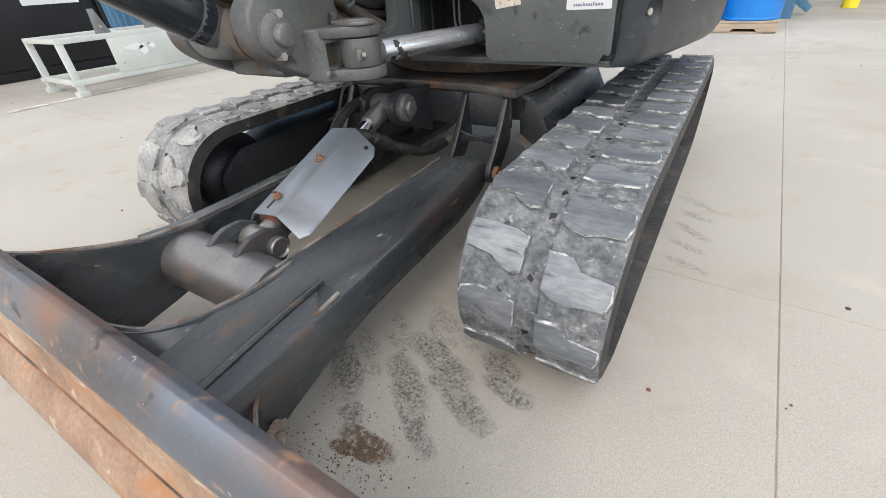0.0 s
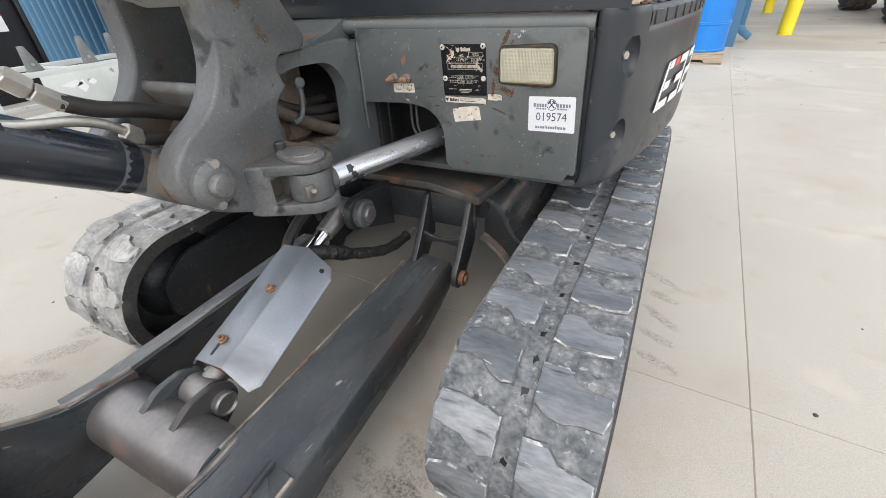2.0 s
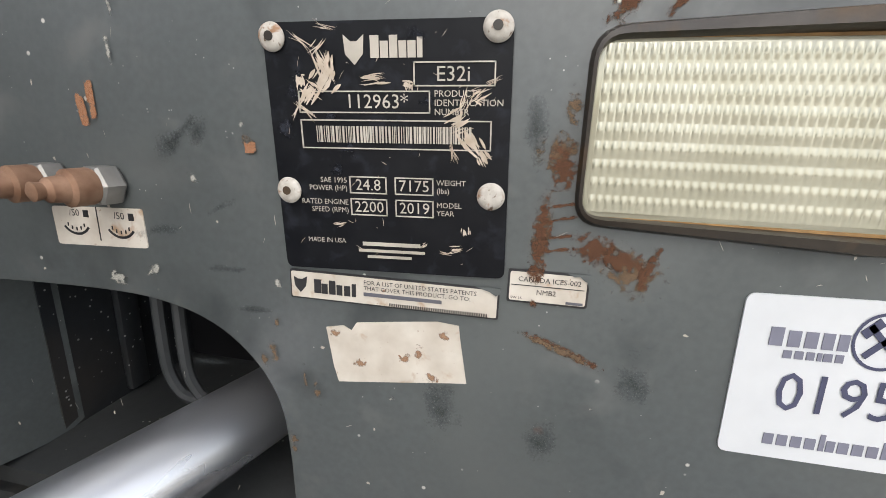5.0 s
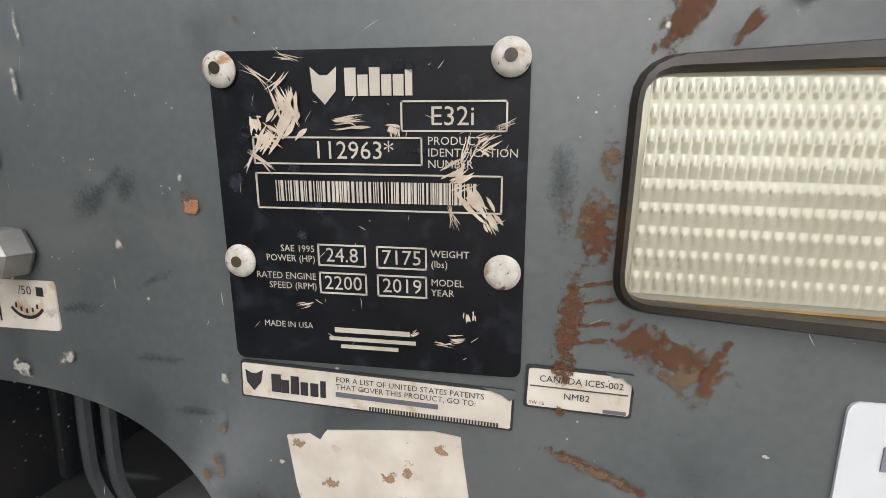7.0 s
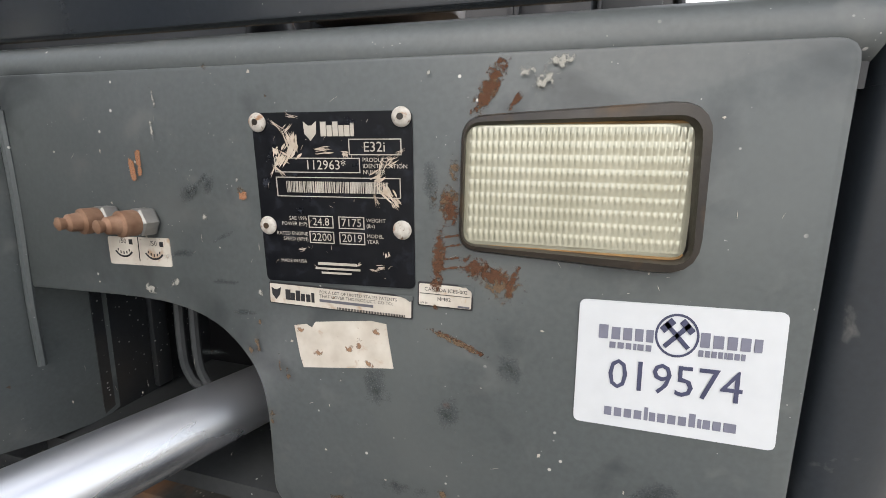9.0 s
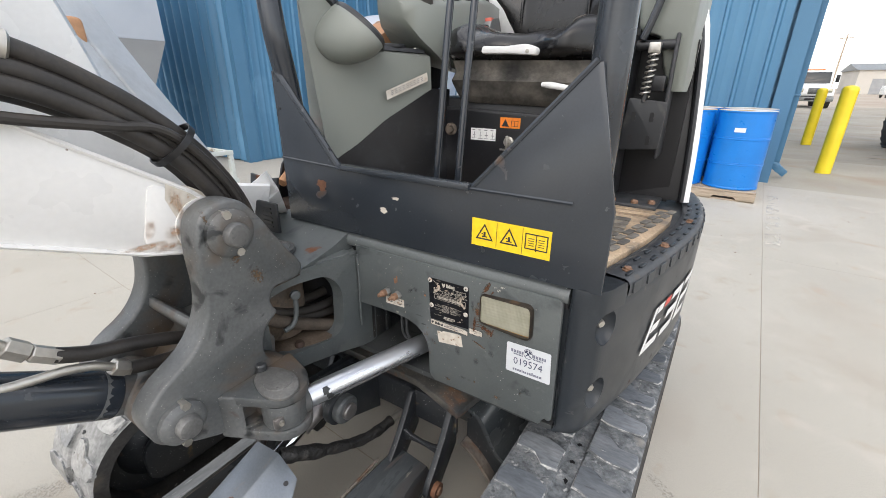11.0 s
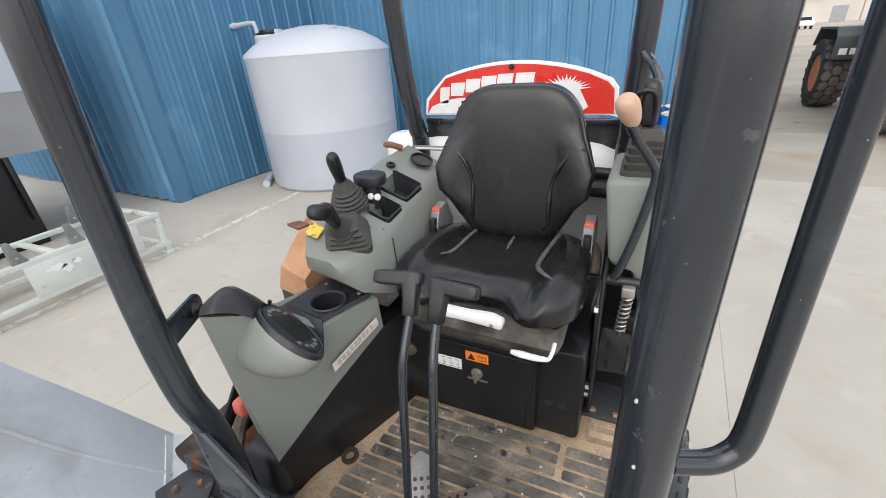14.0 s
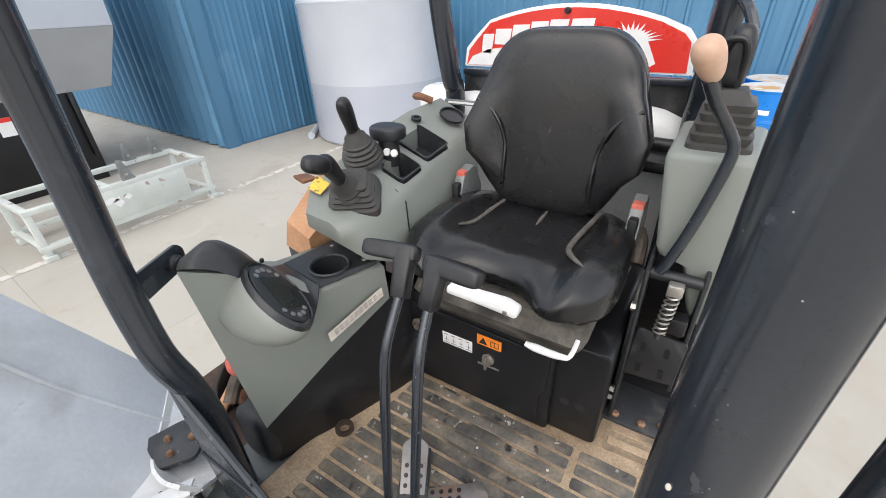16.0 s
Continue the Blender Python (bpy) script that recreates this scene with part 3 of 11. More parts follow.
M["brown_hose"] = surface("dusty_hose", [(0.050, 0.041, 0.033), (0.12, 0.094, 0.072)], 14, 0.7, bump=0.12, grain=160, fine=0.2, layers=[((0.21, 0.16, 0.12), 9, 0.54, 0.72, 0.9, 0)])
M["zinc"] = surface("zinc_fitting", [(0.42, 0.40, 0.36), (0.56, 0.54, 0.50)], 20, 0.35, metal=0.8, bump=0.03, fine=0.1, layers=[(RUST, 24, 0.66, 0.72, 0.8, 0.1)])
M["worn_zinc"] = surface("worn_zinc", [(0.17, 0.17, 0.165), (0.30, 0.29, 0.27)], 40, 0.42, metal=0.5, bump=0.06, fine=0.15, layers=[((0.22, 0.13, 0.08), 50, 0.55, 0.68, 0.8, 0.1)])
M["bolt"] = surface("rusty_bolt", [(0.20, 0.105, 0.062), (0.34, 0.21, 0.14)], 90, 0.6, metal=0.4, bump=0.1, fine=0.15)
M["grey_plastic"] = surface("grey_plastic", [(0.185, 0.200, 0.180), (0.212, 0.228, 0.206)], 3, 0.46, bump=0.05, grain=420, fine=0.05, bump_scale=500,
                            layers=[((0.24, 0.245, 0.225), 4, 0.63, 0.85, 0.6, 0)])
M["black_plastic"] = surface("black_plastic", [(0.006, 0.0065, 0.008), (0.012, 0.0125, 0.015)], 4, 0.36, bump=0.04, grain=420, fine=0.08, bump_scale=450,
                             layers=[((0.022, 0.023, 0.026), 24, 0.60, 0.74, 0.55, 0), ((0.10, 0.10, 0.10), -140, 0.10, 0.55, 0.8, 0), ((0.040, 0.042, 0.045), 5, 0.60, 0.8, 0.6, 0), ((0.3, 0.29, 0.27), -70, 0.07, 0.60, 0.7, 0)])
M["charcoal"] = surface("charcoal_plastic", [(0.014, 0.0155, 0.018), (0.024, 0.026, 0.030)], 4, 0.42, bump=0.05, grain=420, fine=0.07, bump_scale=450,
                        layers=[((0.07, 0.068, 0.065), 20, 0.60, 0.76, 0.7, 0), ((0.085, 0.085, 0.083), 5, 0.58, 0.8, 0.65, 0), ((0.35, 0.34, 0.32), -60, 0.06, 0.60, 0.7, 0)])
M["vinyl"] = surface("black_vinyl", [(0.006, 0.006, 0.007), (0.011, 0.011, 0.012)], 4, 0.27, bump=0.025, grain=500, fine=0.08, bump_scale=420, spec=0.55,
                     layers=[((0.030, 0.028, 0.025), 5, 0.60, 0.80, 0.5, 0), ((0.07, 0.062, 0.054), 40, 0.72, 0.78, 0.8, 0)])
M["bellows"] = surface("rubber_boot", [(0.030, 0.029, 0.027), (0.055, 0.052, 0.047)], 10, 0.6, bump=0.05, fine=0.12)
M["mat"] = surface("floor_mat", [(0.26, 0.188, 0.122), (0.46, 0.338, 0.222), (0.59, 0.455, 0.315)], 5, 0.8, bump=0.14, grain=160, fine=0.25,
                   layers=[((0.10, 0.086, 0.072), 6, 0.56, 0.70, 0.65, 0), ((0.50, 0.42, 0.32), 30, 0.66, 0.74, 0.95, 0)])
M["packed_dirt"] = surface("packed_dirt", [(0.25, 0.18, 0.115), (0.42, 0.32, 0.215)], 12, 0.9, bump=0.15, fine=0.25, layers=[((0.14, 0.11, 0.08), 8, 0.56, 0.70, 0.7, 0)])
M["mat_rib"] = surface("floor_mat_bar", [(0.058, 0.057, 0.055), (0.14, 0.128, 0.11), (0.29, 0.242, 0.182)], 9, 0.5, bump=0.1, fine=0.25, vary=0.2, layers=[((0.36, 0.29, 0.21), 9, 0.64, 0.74, 0.95, 0), ((0.5, 0.47, 0.42), 40, 0.65, 0.70, 0.95, 0), ((0.025, 0.025, 0.025), 16, 0.62, 0.68, 0.5, 0)])
M["deck"] = surface("dusty_deck", [(0.024, 0.027, 0.031), (0.050, 0.054, 0.060)], 6, 0.5, bump=0.06, fine=0.15, layers=[((0.12, 0.105, 0.088), 9, 0.60, 0.76, 0.9, 0), ((0.22, 0.22, 0.21), 40, 0.66, 0.72, 0.9, 0)])
M["label_white"] = surface("white_label", [(0.74, 0.74, 0.73), (0.80, 0.80, 0.79)], 20, 0.5, bump=0.01, fine=0.03)
M["label_cream"] = surface("worn_label", [(0.50, 0.45, 0.38), (0.64, 0.60, 0.53)], 60, 0.6, bump=0.02, fine=0.06, layers=[((0.40, 0.27, 0.17), 90, 0.60, 0.74, 0.7, 0), ((0.25, 0.15, 0.09), 240, 0.68, 0.73, 0.7, 0)])
M["label_black"] = surface("black_plate", [(0.0040, 0.0046, 0.0065), (0.009, 0.0098, 0.012)], 60, 0.36, bump=0.02, fine=0.05, spec=0.16, layers=[((0.016, 0.018, 0.024), 110, 0.55, 0.72, 0.55, 0)])
M["scratch"] = surface("scraped_metal", [(0.45, 0.36, 0.27), (0.62, 0.54, 0.45)], 200, 0.6, bump=0.05, fine=0.2)
M["ink"] = surface("dark_ink", [(0.018, 0.018, 0.02), (0.025, 0.025, 0.028)], 30, 0.5, bump=0)
M["grey_ink"] = surface("grey_ink", [(0.10, 0.10, 0.12), (0.14, 0.14, 0.16)], 30, 0.5, bump=0)
M["navy_ink"] = surface("navy_ink", [(0.045, 0.05, 0.10), (0.06, 0.065, 0.12)], 30, 0.5, bump=0)
M["pale_navy_ink"] = surface("pale_navy_ink", [(0.16, 0.165, 0.22), (0.19, 0.195, 0.25)], 30, 0.5, bump=0)
M["orange"] = surface("orange_label", [(0.85, 0.22, 0.02), (0.9, 0.27, 0.03)], 30, 0.5, bump=0)
M["yellow"] = surface("yellow_label", [(0.85, 0.56, 0.01), (0.9, 0.62, 0.02)], 30, 0.45, bump=0.01)
M["red"] = surface("red_decal", [(0.62, 0.030, 0.020), (0.70, 0.040, 0.028)], 6, 0.3, bump=0.01, fine=0.03)
M["red_plastic"] = surface("faded_red", [(0.55, 0.10, 0.07), (0.65, 0.16, 0.11)], 40, 0.5, bump=0.02)
M["tan"] = surface("faded_orange_plastic", [(0.42, 0.21, 0.10), (0.55, 0.31, 0.17)], 7, 0.7, bump=0.06, fine=0.12, layers=[((0.18, 0.11, 0.07), 7, 0.62, 0.72, 0.8, 0)])
M["rust"] = surface("rusty_metal", [(0.13, 0.06, 0.035), (0.24, 0.11, 0.055)], 14, 0.85, bump=0.15, fine=0.25, layers=[((0.03, 0.028, 0.027), 9, 0.56, 0.66, 0.6, 0)])
M["dark_rust"] = surface("dark_rust", [(0.030, 0.022, 0.018), (0.075, 0.042, 0.028)], 14, 0.75, bump=0.12, fine=0.25, layers=[((0.14, 0.11, 0.085), 12, 0.60, 0.72, 0.9, 0)])
M["knob_tan"] = surface("tan_knob", [(0.52, 0.32, 0.22), (0.60, 0.40, 0.29)], 20, 0.45, bump=0.02, fine=0.05)
M["lens"] = surface("lamp_lens", [(0.40, 0.39, 0.295), (0.48, 0.47, 0.37)], 25, 0.12, metal=0.4, bump=0.01, fine=0.04, coat=0.5)
M["tank"] = surface("white_poly_tank", [(0.47, 0.495, 0.545), (0.53, 0.55, 0.60)], 1.2, 0.42, bump=0.02, grain=40, fine=0.03,
                    layers=[((0.42, 0.27, 0.15), 7, 0.745, 0.77, 0.6, 0)])
M["tank_full"] = surface("filled_poly_tank", [(0.39, 0.415, 0.475), (0.44, 0.465, 0.525)], 1.2, 0.42, bump=0.02, grain=40, fine=0.03)
M["siding"] = surface("blue_siding", [(0.068, 0.192, 0.325), (0.083, 0.220, 0.364)], 0.8, 0.42, bump=0.01, fine=0.03, vary=0.03, layers=[((0.13, 0.29, 0.45), 1.5, 0.60, 0.8, 0.5, 0)])
M["siding_dark"] = surface("blue_trim", [(0.060, 0.165, 0.28), (0.072, 0.19, 0.315)], 0.8, 0.42, bump=0.01, fine=0.03)
M["drum"] = surface("blue_drum", [(0.006, 0.185, 0.60), (0.010, 0.215, 0.68)], 4, 0.32, bump=0.015, fine=0.05, vary=0.05, layers=[((0.03, 0.16, 0.42), 9, 0.64, 0.72, 0.5, 0)])
M["drum_top"] = surface("drum_lid", [(0.45, 0.46, 0.46), (0.62, 0.62, 0.60)], 5, 0.5, bump=0.02, layers=[((0.50, 0.30, 0.12), 4, 0.52, 0.6, 0.7, 0)], vary=0.2)
M["wood"] = surface("pallet_wood", [(0.30, 0.24, 0.18), (0.46, 0.38, 0.29)], 6, 0.8, bump=0.1, fine=0.15, vary=0.2, stretch=(1, 8, 8))
M["bollard"] = surface("yellow_bollard", [(0.78, 0.60, 0.02), (0.86, 0.68, 0.03)], 3, 0.4, bump=0.02, fine=0.05, layers=[((0.35, 0.28, 0.12), 6, 0.70, 0.78, 0.7, 0)])
M["rack_white"] = surface("chipped_white_steel", [(0.50, 0.535, 0.50), (0.62, 0.645, 0.61)], 3, 0.45, bump=0.03, fine=0.06, layers=[((0.30, 0.25, 0.2), 7, 0.64, 0.70, 0.7, 0)])
M["galv"] = surface("grey_bracket", [(0.16, 0.17, 0.17), (0.26, 0.27, 0.27)], 8, 0.5, metal=0.3, bump=0.04, fine=0.1)
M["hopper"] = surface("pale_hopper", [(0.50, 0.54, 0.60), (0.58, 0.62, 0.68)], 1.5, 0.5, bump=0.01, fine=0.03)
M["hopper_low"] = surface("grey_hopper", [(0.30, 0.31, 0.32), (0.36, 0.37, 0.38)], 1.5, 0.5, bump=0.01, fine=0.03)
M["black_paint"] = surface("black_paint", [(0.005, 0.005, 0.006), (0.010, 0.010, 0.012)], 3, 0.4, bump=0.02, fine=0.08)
M["tyre"] = surface("tyre_rubber", [(0.030, 0.027, 0.024), (0.06, 0.054, 0.047)], 5, 0.85, bump=0.1, fine=0.15, layers=[((0.14, 0.115, 0.09), 3, 0.58, 0.75, 0.9, 0)])
M["orange_paint"] = surface("orange_paint", [(0.75, 0.16, 0.015), (0.82, 0.20, 0.02)], 3, 0.4, bump=0.01, fine=0.04)
M["glass_dark"] = surface("dark_glass", [(0.015, 0.018, 0.020), (0.02, 0.024, 0.027)], 3, 0.08, bump=0)
M["far_wall"] = surface("far_wall", [(0.55, 0.52, 0.47), (0.63, 0.60, 0.55)], 0.2, 0.8, bump=0.02, fine=0.05)
M["foliage"] = surface("foliage", [(0.035, 0.055, 0.025), (0.075, 0.10, 0.05)], 1.5, 0.8, bump=0.2, fine=0.3)
M["paint_line"] = surface("worn_line_paint", [(0.60, 0.57, 0.52), (0.68, 0.66, 0.61)], 4, 0.8, bump=0.04, fine=0.1, layers=[((0.46, 0.41, 0.34), 9, 0.47, 0.56, 0.85, 0)])
M["dry_mud"] = surface("dry_mud", [(0.17, 0.125, 0.095), (0.30, 0.24, 0.19)], 60, 0.95, bump=0.4, grain=200, fine=0.3)
M["tread_dust"] = surface("dusty_tread", [(0.085, 0.075, 0.065), (0.17, 0.15, 0.13)], 6, 0.85, bump=0.1, fine=0.2)
M["slate"] = surface("slate_plastic", [(0.045, 0.052, 0.058), (0.060, 0.068, 0.074)], 3, 0.4, bump=0.02, fine=0.06)
M["dusty_cast"] = surface("dirt_caked_cast", [(0.060, 0.045, 0.033), (0.12, 0.088, 0.062), (0.20, 0.155, 0.115)], 9, 0.8, bump=0.2, grain=140, fine=0.25, layers=[((0.055, 0.050, 0.046), 6, 0.56, 0.70, 0.7, 0), ((0.24, 0.11, 0.05), 12, 0.64, 0.74, 0.85, 0)])
M["worn_cap"] = surface("worn_cap", [(0.075, 0.077, 0.077), (0.12, 0.12, 0.117), (0.18, 0.178, 0.172)], 12, 0.34, bump=0.05, grain=180, fine=0.2, layers=[((0.05, 0.05, 0.05), 16, 0.60, 0.68, 0.6, 0), ((0.20, 0.12, 0.07), 14, 0.67, 0.74, 0.8, 0)])
# base paler than the arm paint: sky sheen put into the colour, rust over it
M["worn_flange"] = surface("worn_flange", [(0.10, 0.104, 0.104), (0.15, 0.154, 0.153), (0.21, 0.212, 0.208)], 10, 0.24, metal=0.3, bump=0.03, fine=0.15, stretch=(1.5, 0.4, 1.5), layers=[((0.16, 0.10, 0.062), 9, 0.62, 0.74, 0.8, 0), ((0.045, 0.046, 0.048), 14, 0.60, 0.70, 0.5, 0)])
M["dusty_plate"] = surface("dusty_plate", [(0.030, 0.032, 0.034), (0.058, 0.057, 0.054), (0.105, 0.096, 0.084)], 10, 0.5, bump=0.1, grain=140, fine=0.25, layers=[((0.20, 0.10, 0.05), 9, 0.58, 0.70, 0.85, 0), ((0.36, 0.33, 0.29), -120, 0.16, 0.52, 0.8, 0), ((0.022, 0.024, 0.026), 7, 0.58, 0.70, 0.5, 0)])
M["dusty_cover"] = surface("dusty_cover", [(0.030, 0.028, 0.026), (0.085, 0.078, 0.068), (0.15, 0.135, 0.115)], 14, 0.85, bump=0.25, fine=0.2)
M["worn_edge"] = surface("worn_edge", [(0.075, 0.072, 0.070), (0.20, 0.17, 0.145), (0.30, 0.27, 0.24)], 18, 0.5, metal=0.25, bump=0.12, fine=0.2, layers=[((0.11, 0.06, 0.035), 12, 0.55, 0.64, 0.8, 0)])
M["skirt"] = surface("faded_black_skirt", [(0.016, 0.020, 0.025), (0.027, 0.032, 0.038)], 3, 0.34, bump=0.03, grain=260, fine=0.1, spec=0.4,
                      layers=[((0.058, 0.063, 0.068), 7.0, 0.58, 0.76, 0.55, 0), ((0.11, 0.11, 0.105), 32, 0.68, 0.75, 0.7, 0), ((0.10, 0.055, 0.035), 11, 0.71, 0.75, 0.85, 0)])
M["bright_chrome"] = surface("bright_chrome", [(0.75, 0.76, 0.78), (0.86, 0.87, 0.88)], 6, 0.10, metal=1.0, bump=0.01, fine=0.03)
M["old_yellow"] = surface("old_yellow_label", [(0.60, 0.42, 0.05), (0.70, 0.52, 0.08)], 40, 0.6, bump=0.01, layers=[((0.12, 0.09, 0.03), 60, 0.56, 0.62, 0.7, 0)])
M["dust"] = surface("dusty_crease", [(0.075, 0.068, 0.060), (0.14, 0.126, 0.11)], 30, 0.9, bump=0.1, fine=0.2)
M["aged_print"] = surface("aged_print", [(0.40, 0.365, 0.31), (0.54, 0.50, 0.435)], 60, 0.6, bump=0.01, fine=0.1)
M["rivet"] = surface("pale_rivet", [(0.40, 0.37, 0.32), (0.60, 0.57, 0.52)], 260, 0.5, bump=0.05, fine=0.1, layers=[((0.30, 0.17, 0.095), 190, 0.54, 0.66, 0.7, 0), ((0.14, 0.09, 0.06), 420, 0.62, 0.70, 0.7, 0)])
M["sticker_white"] = surface("sticker_white", [(0.58, 0.605, 0.63), (0.64, 0.66, 0.68)], 12, 0.4, bump=0.01, fine=0.03)
M["bezel"] = surface("brown_bezel", [(0.012, 0.009, 0.007), (0.034, 0.026, 0.018)], 18, 0.36, bump=0.08, grain=220, fine=0.15, layers=[((0.10, 0.058, 0.026), 26, 0.54, 0.72, 0.7, 0)])
M["grime_edge"] = surface("grime_edge", [(0.16, 0.085, 0.025), (0.32, 0.19, 0.07)], 60, 0.7, bump=0.05, fine=0.2)
M["rust_spot"] = ragged("rust_spot", (0.040, 0.024, 0.018), (0.15, 0.075, 0.043), 300, 0.36, 0.43, 0.55)
M["rust_halo"] = ragged("rust_halo", (0.085, 0.062, 0.046), (0.18, 0.125, 0.078), 260, 0.40, 0.52, 0.66)
M["orange_spot"] = ragged("orange_spot", (0.24, 0.105, 0.055), (0.36, 0.20, 0.12), 260, 0.30, 0.34, 0.42)
M["dark_spot"] = ragged("dark_spot", (0.058, 0.066, 0.068), (0.050, 0.058, 0.060), 60, 0.40, 0.44, 1.05)
M["plate_bloom"] = ragged("plate_bloom", (0.018, 0.020, 0.026), (0.030, 0.033, 0.042), 260, 0.40, 0.46, 0.70)
M["boom_rust"] = smudge("boom_rust", (0.42, 0.25, 0.14), 60, 0.30, 0.80)
M["tan_spot"] = ragged("tan_spot", (0.40, 0.27, 0.17), (0.22, 0.12, 0.08), 320, 0.36, 0.46, 0.58)
M["pale_spot"] = ragged("pale_spot", (0.42, 0.41, 0.36), (0.26, 0.26, 0.24), 320, 0.36, 0.50, 0.64)
M["screen"] = surface("display", [(0.018, 0.021, 0.020), (0.024, 0.027, 0.026)], 9, 0.15, bump=0, spec=0.30)


# ---- the yard ----
b = B()
for i, (x0, x1, y0, y1) in enumerate([(-2500, 2500, -2500, 2500)]):
    b.faces.new([b.verts.new((x, y, -0.014)) for x, y in ((x0, y0), (x1, y0), (x1, y1), (x0, y1))])
ground = tagged(part("ground", b, M["gravel"], smooth=0), "pale dusty yard reaching to the horizon", "ground", kind="structure")




# ---- the building ----
def ribbed(length, height, pitch, rib, depth, wave=False):
    """A sheet of metal siding in the plane xz from the origin, its ribs towards -y."""
    b = B()
    xs = [(0.0, 0.0)]
    x = 0.0
    while x < length - pitch * 0.5:
        if wave:
            for k in range(1, 13):
                xs.append((x + pitch * k / 12, -depth * 0.5 * (1 - math.cos(2 * math.pi * k / 12))))
        else:
            m0 = x + pitch - rib
            for f in (0.30, 0.62):
                c = x + pitch * f
                xs += [(c - 0.016, 0), (c - 0.008, -depth * 0.09), (c + 0.008, -depth * 0.09), (c + 0.016, 0)]
            xs += [(m0, 0), (m0 + rib * 0.28, -depth), (m0 + rib * 0.72, -depth), (m0 + rib, 0)]
        x += pitch
    rows = [[(p, q, z) for p, q in xs] for z in (0.0, height)]
    return loft(rows, b, thick=0.0)


WALL_H = 6.5
def wall(name, u0, v0, u1, v1, pitch, rib, depth, label, wave=False, gap=0.0):
    """Siding from one site place to another, seen from its right-hand side, cut into sheets."""
    p, q = Vector((u0, v0)), Vector((u1, v1))
    way = (q - p).normalized()
    m = SITE @ Matrix.Translation((u0, v0, 0)) @ Matrix.Rotation(math.atan2(way.y, way.x), 4, "Z")
    back = box(0, (q - p).length, 0.004, 0.20, 0.0, WALL_H)
    bmesh.ops.transform(back, matrix=m, verts=back.verts)
    root = tagged(part(name, back, M["siding_dark"], smooth=0), label, "wall", kind="structure")
    sheet = pitch * 4
    n = int(round((q - p).length / sheet))
    sheet = (q - p).length / n
    mesh = None
    for i in range(n):
        mm = m @ Matrix.Translation((i * sheet, 0, 0.03))
        if mesh is None:
            s = ribbed(sheet, WALL_H - 0.03, sheet / 4, rib, depth, wave)
            ob = part("siding_sheet", s, M["siding"], root, smooth=62 if wave else 25)
            mesh = ob.data
        else:
            ob = new("siding_sheet", mesh)
            ob.parent = root
        ob.matrix_basis = mm
    return root


CU, CV = -7.42, 3.24
wall("wall_west", CU - 14, CV, CU, CV, 0.29, 0.09, 0.105, "blue corrugated metal siding of the jutting wing", wave=True)
wall("wall_wing", CU, CV, CU, 7.02, 0.30, 0.075, 0.035, "blue ribbed metal siding on the side of the wing")
wall("wall_north", CU, 7.02, 0.0, 7.02, 0.30, 0.075, 0.035, "long blue ribbed metal wall of the shop")
wall("wall_east", 0.0, 7.02, 0.0, 32.0, 0.30, 0.075, 0.035, "blue ribbed metal end wall running back")
for nm, uu, vv in (("corner_trim", CU, CV), ("corner_trim", 0.0, 7.02)):
    b = prism(rounded([(-0.16, -0.05), (0.05, -0.05), (0.05, 0.16), (0.035, 0.16), (0.035, -0.035), (-0.16, -0.035)], 0.0), "xy", 0.0, WALL_H)
    bmesh.ops.transform(b, matrix=SITE @ Matrix.Translation((uu, vv, 0)), verts=b.verts)
    tagged(part(nm, b, M["siding_dark"]), "blue folded metal trim at the wall corner", "trim", kind="structure")
b = box(CU - 14, 0.0, 7.0, 32, WALL_H, WALL_H + 0.15)
box(CU - 14, CU, CV, 7.0, WALL_H, WALL_H + 0.15, 0, b)
bmesh.ops.transform(b, matrix=SITE, verts=b.verts)
tagged(part("roof", b, M["siding_dark"]), "flat blue metal roof of the shop", "roof", kind="structure")

# downspout at the corner
spout = thing("downspout", site(0.10, 7.50), "blue square metal downspout with a kicked-out foot", "downspout")
b = box(0.045, 0.145, 7.45, 7.55, 0.24, WALL_H, 0.012)
bmesh.ops.transform(b, matrix=SITE, verts=b.verts)
part("pipe", b, M["siding_dark"], spout)
b = prism([(0.044, 0.245), (0.146, 0.245), (0.160, 0.205), (0.275, 0.115), (0.225, 0.030), (0.080, 0.135), (0.050, 0.180)], "xz", 7.447, 7.553, 0.012)
bmesh.ops.transform(b, matrix=SITE, verts=b.verts)
part("elbow", b, M["siding_dark"], spout)
for z in (0.10, 0.135, 0.17, 0.205):
    b = box(0.060 + (0.205 - z) * 0.5, 0.165 + (0.205 - z) * 0.9, 7.444, 7.556, z, z + 0.012, 0.004)
    bmesh.ops.transform(b, matrix=SITE, verts=b.verts)
    part("elbow_crimp", b, M["siding_dark"], spout)
for z in (1.2, 3.6):
    b = box(0.035, 0.15, 7.44, 7.56, z, z + 0.03, 0.004)
    bmesh.ops.transform(b, matrix=SITE, verts=b.verts)
    part("strap", b, M["siding_dark"], spout)

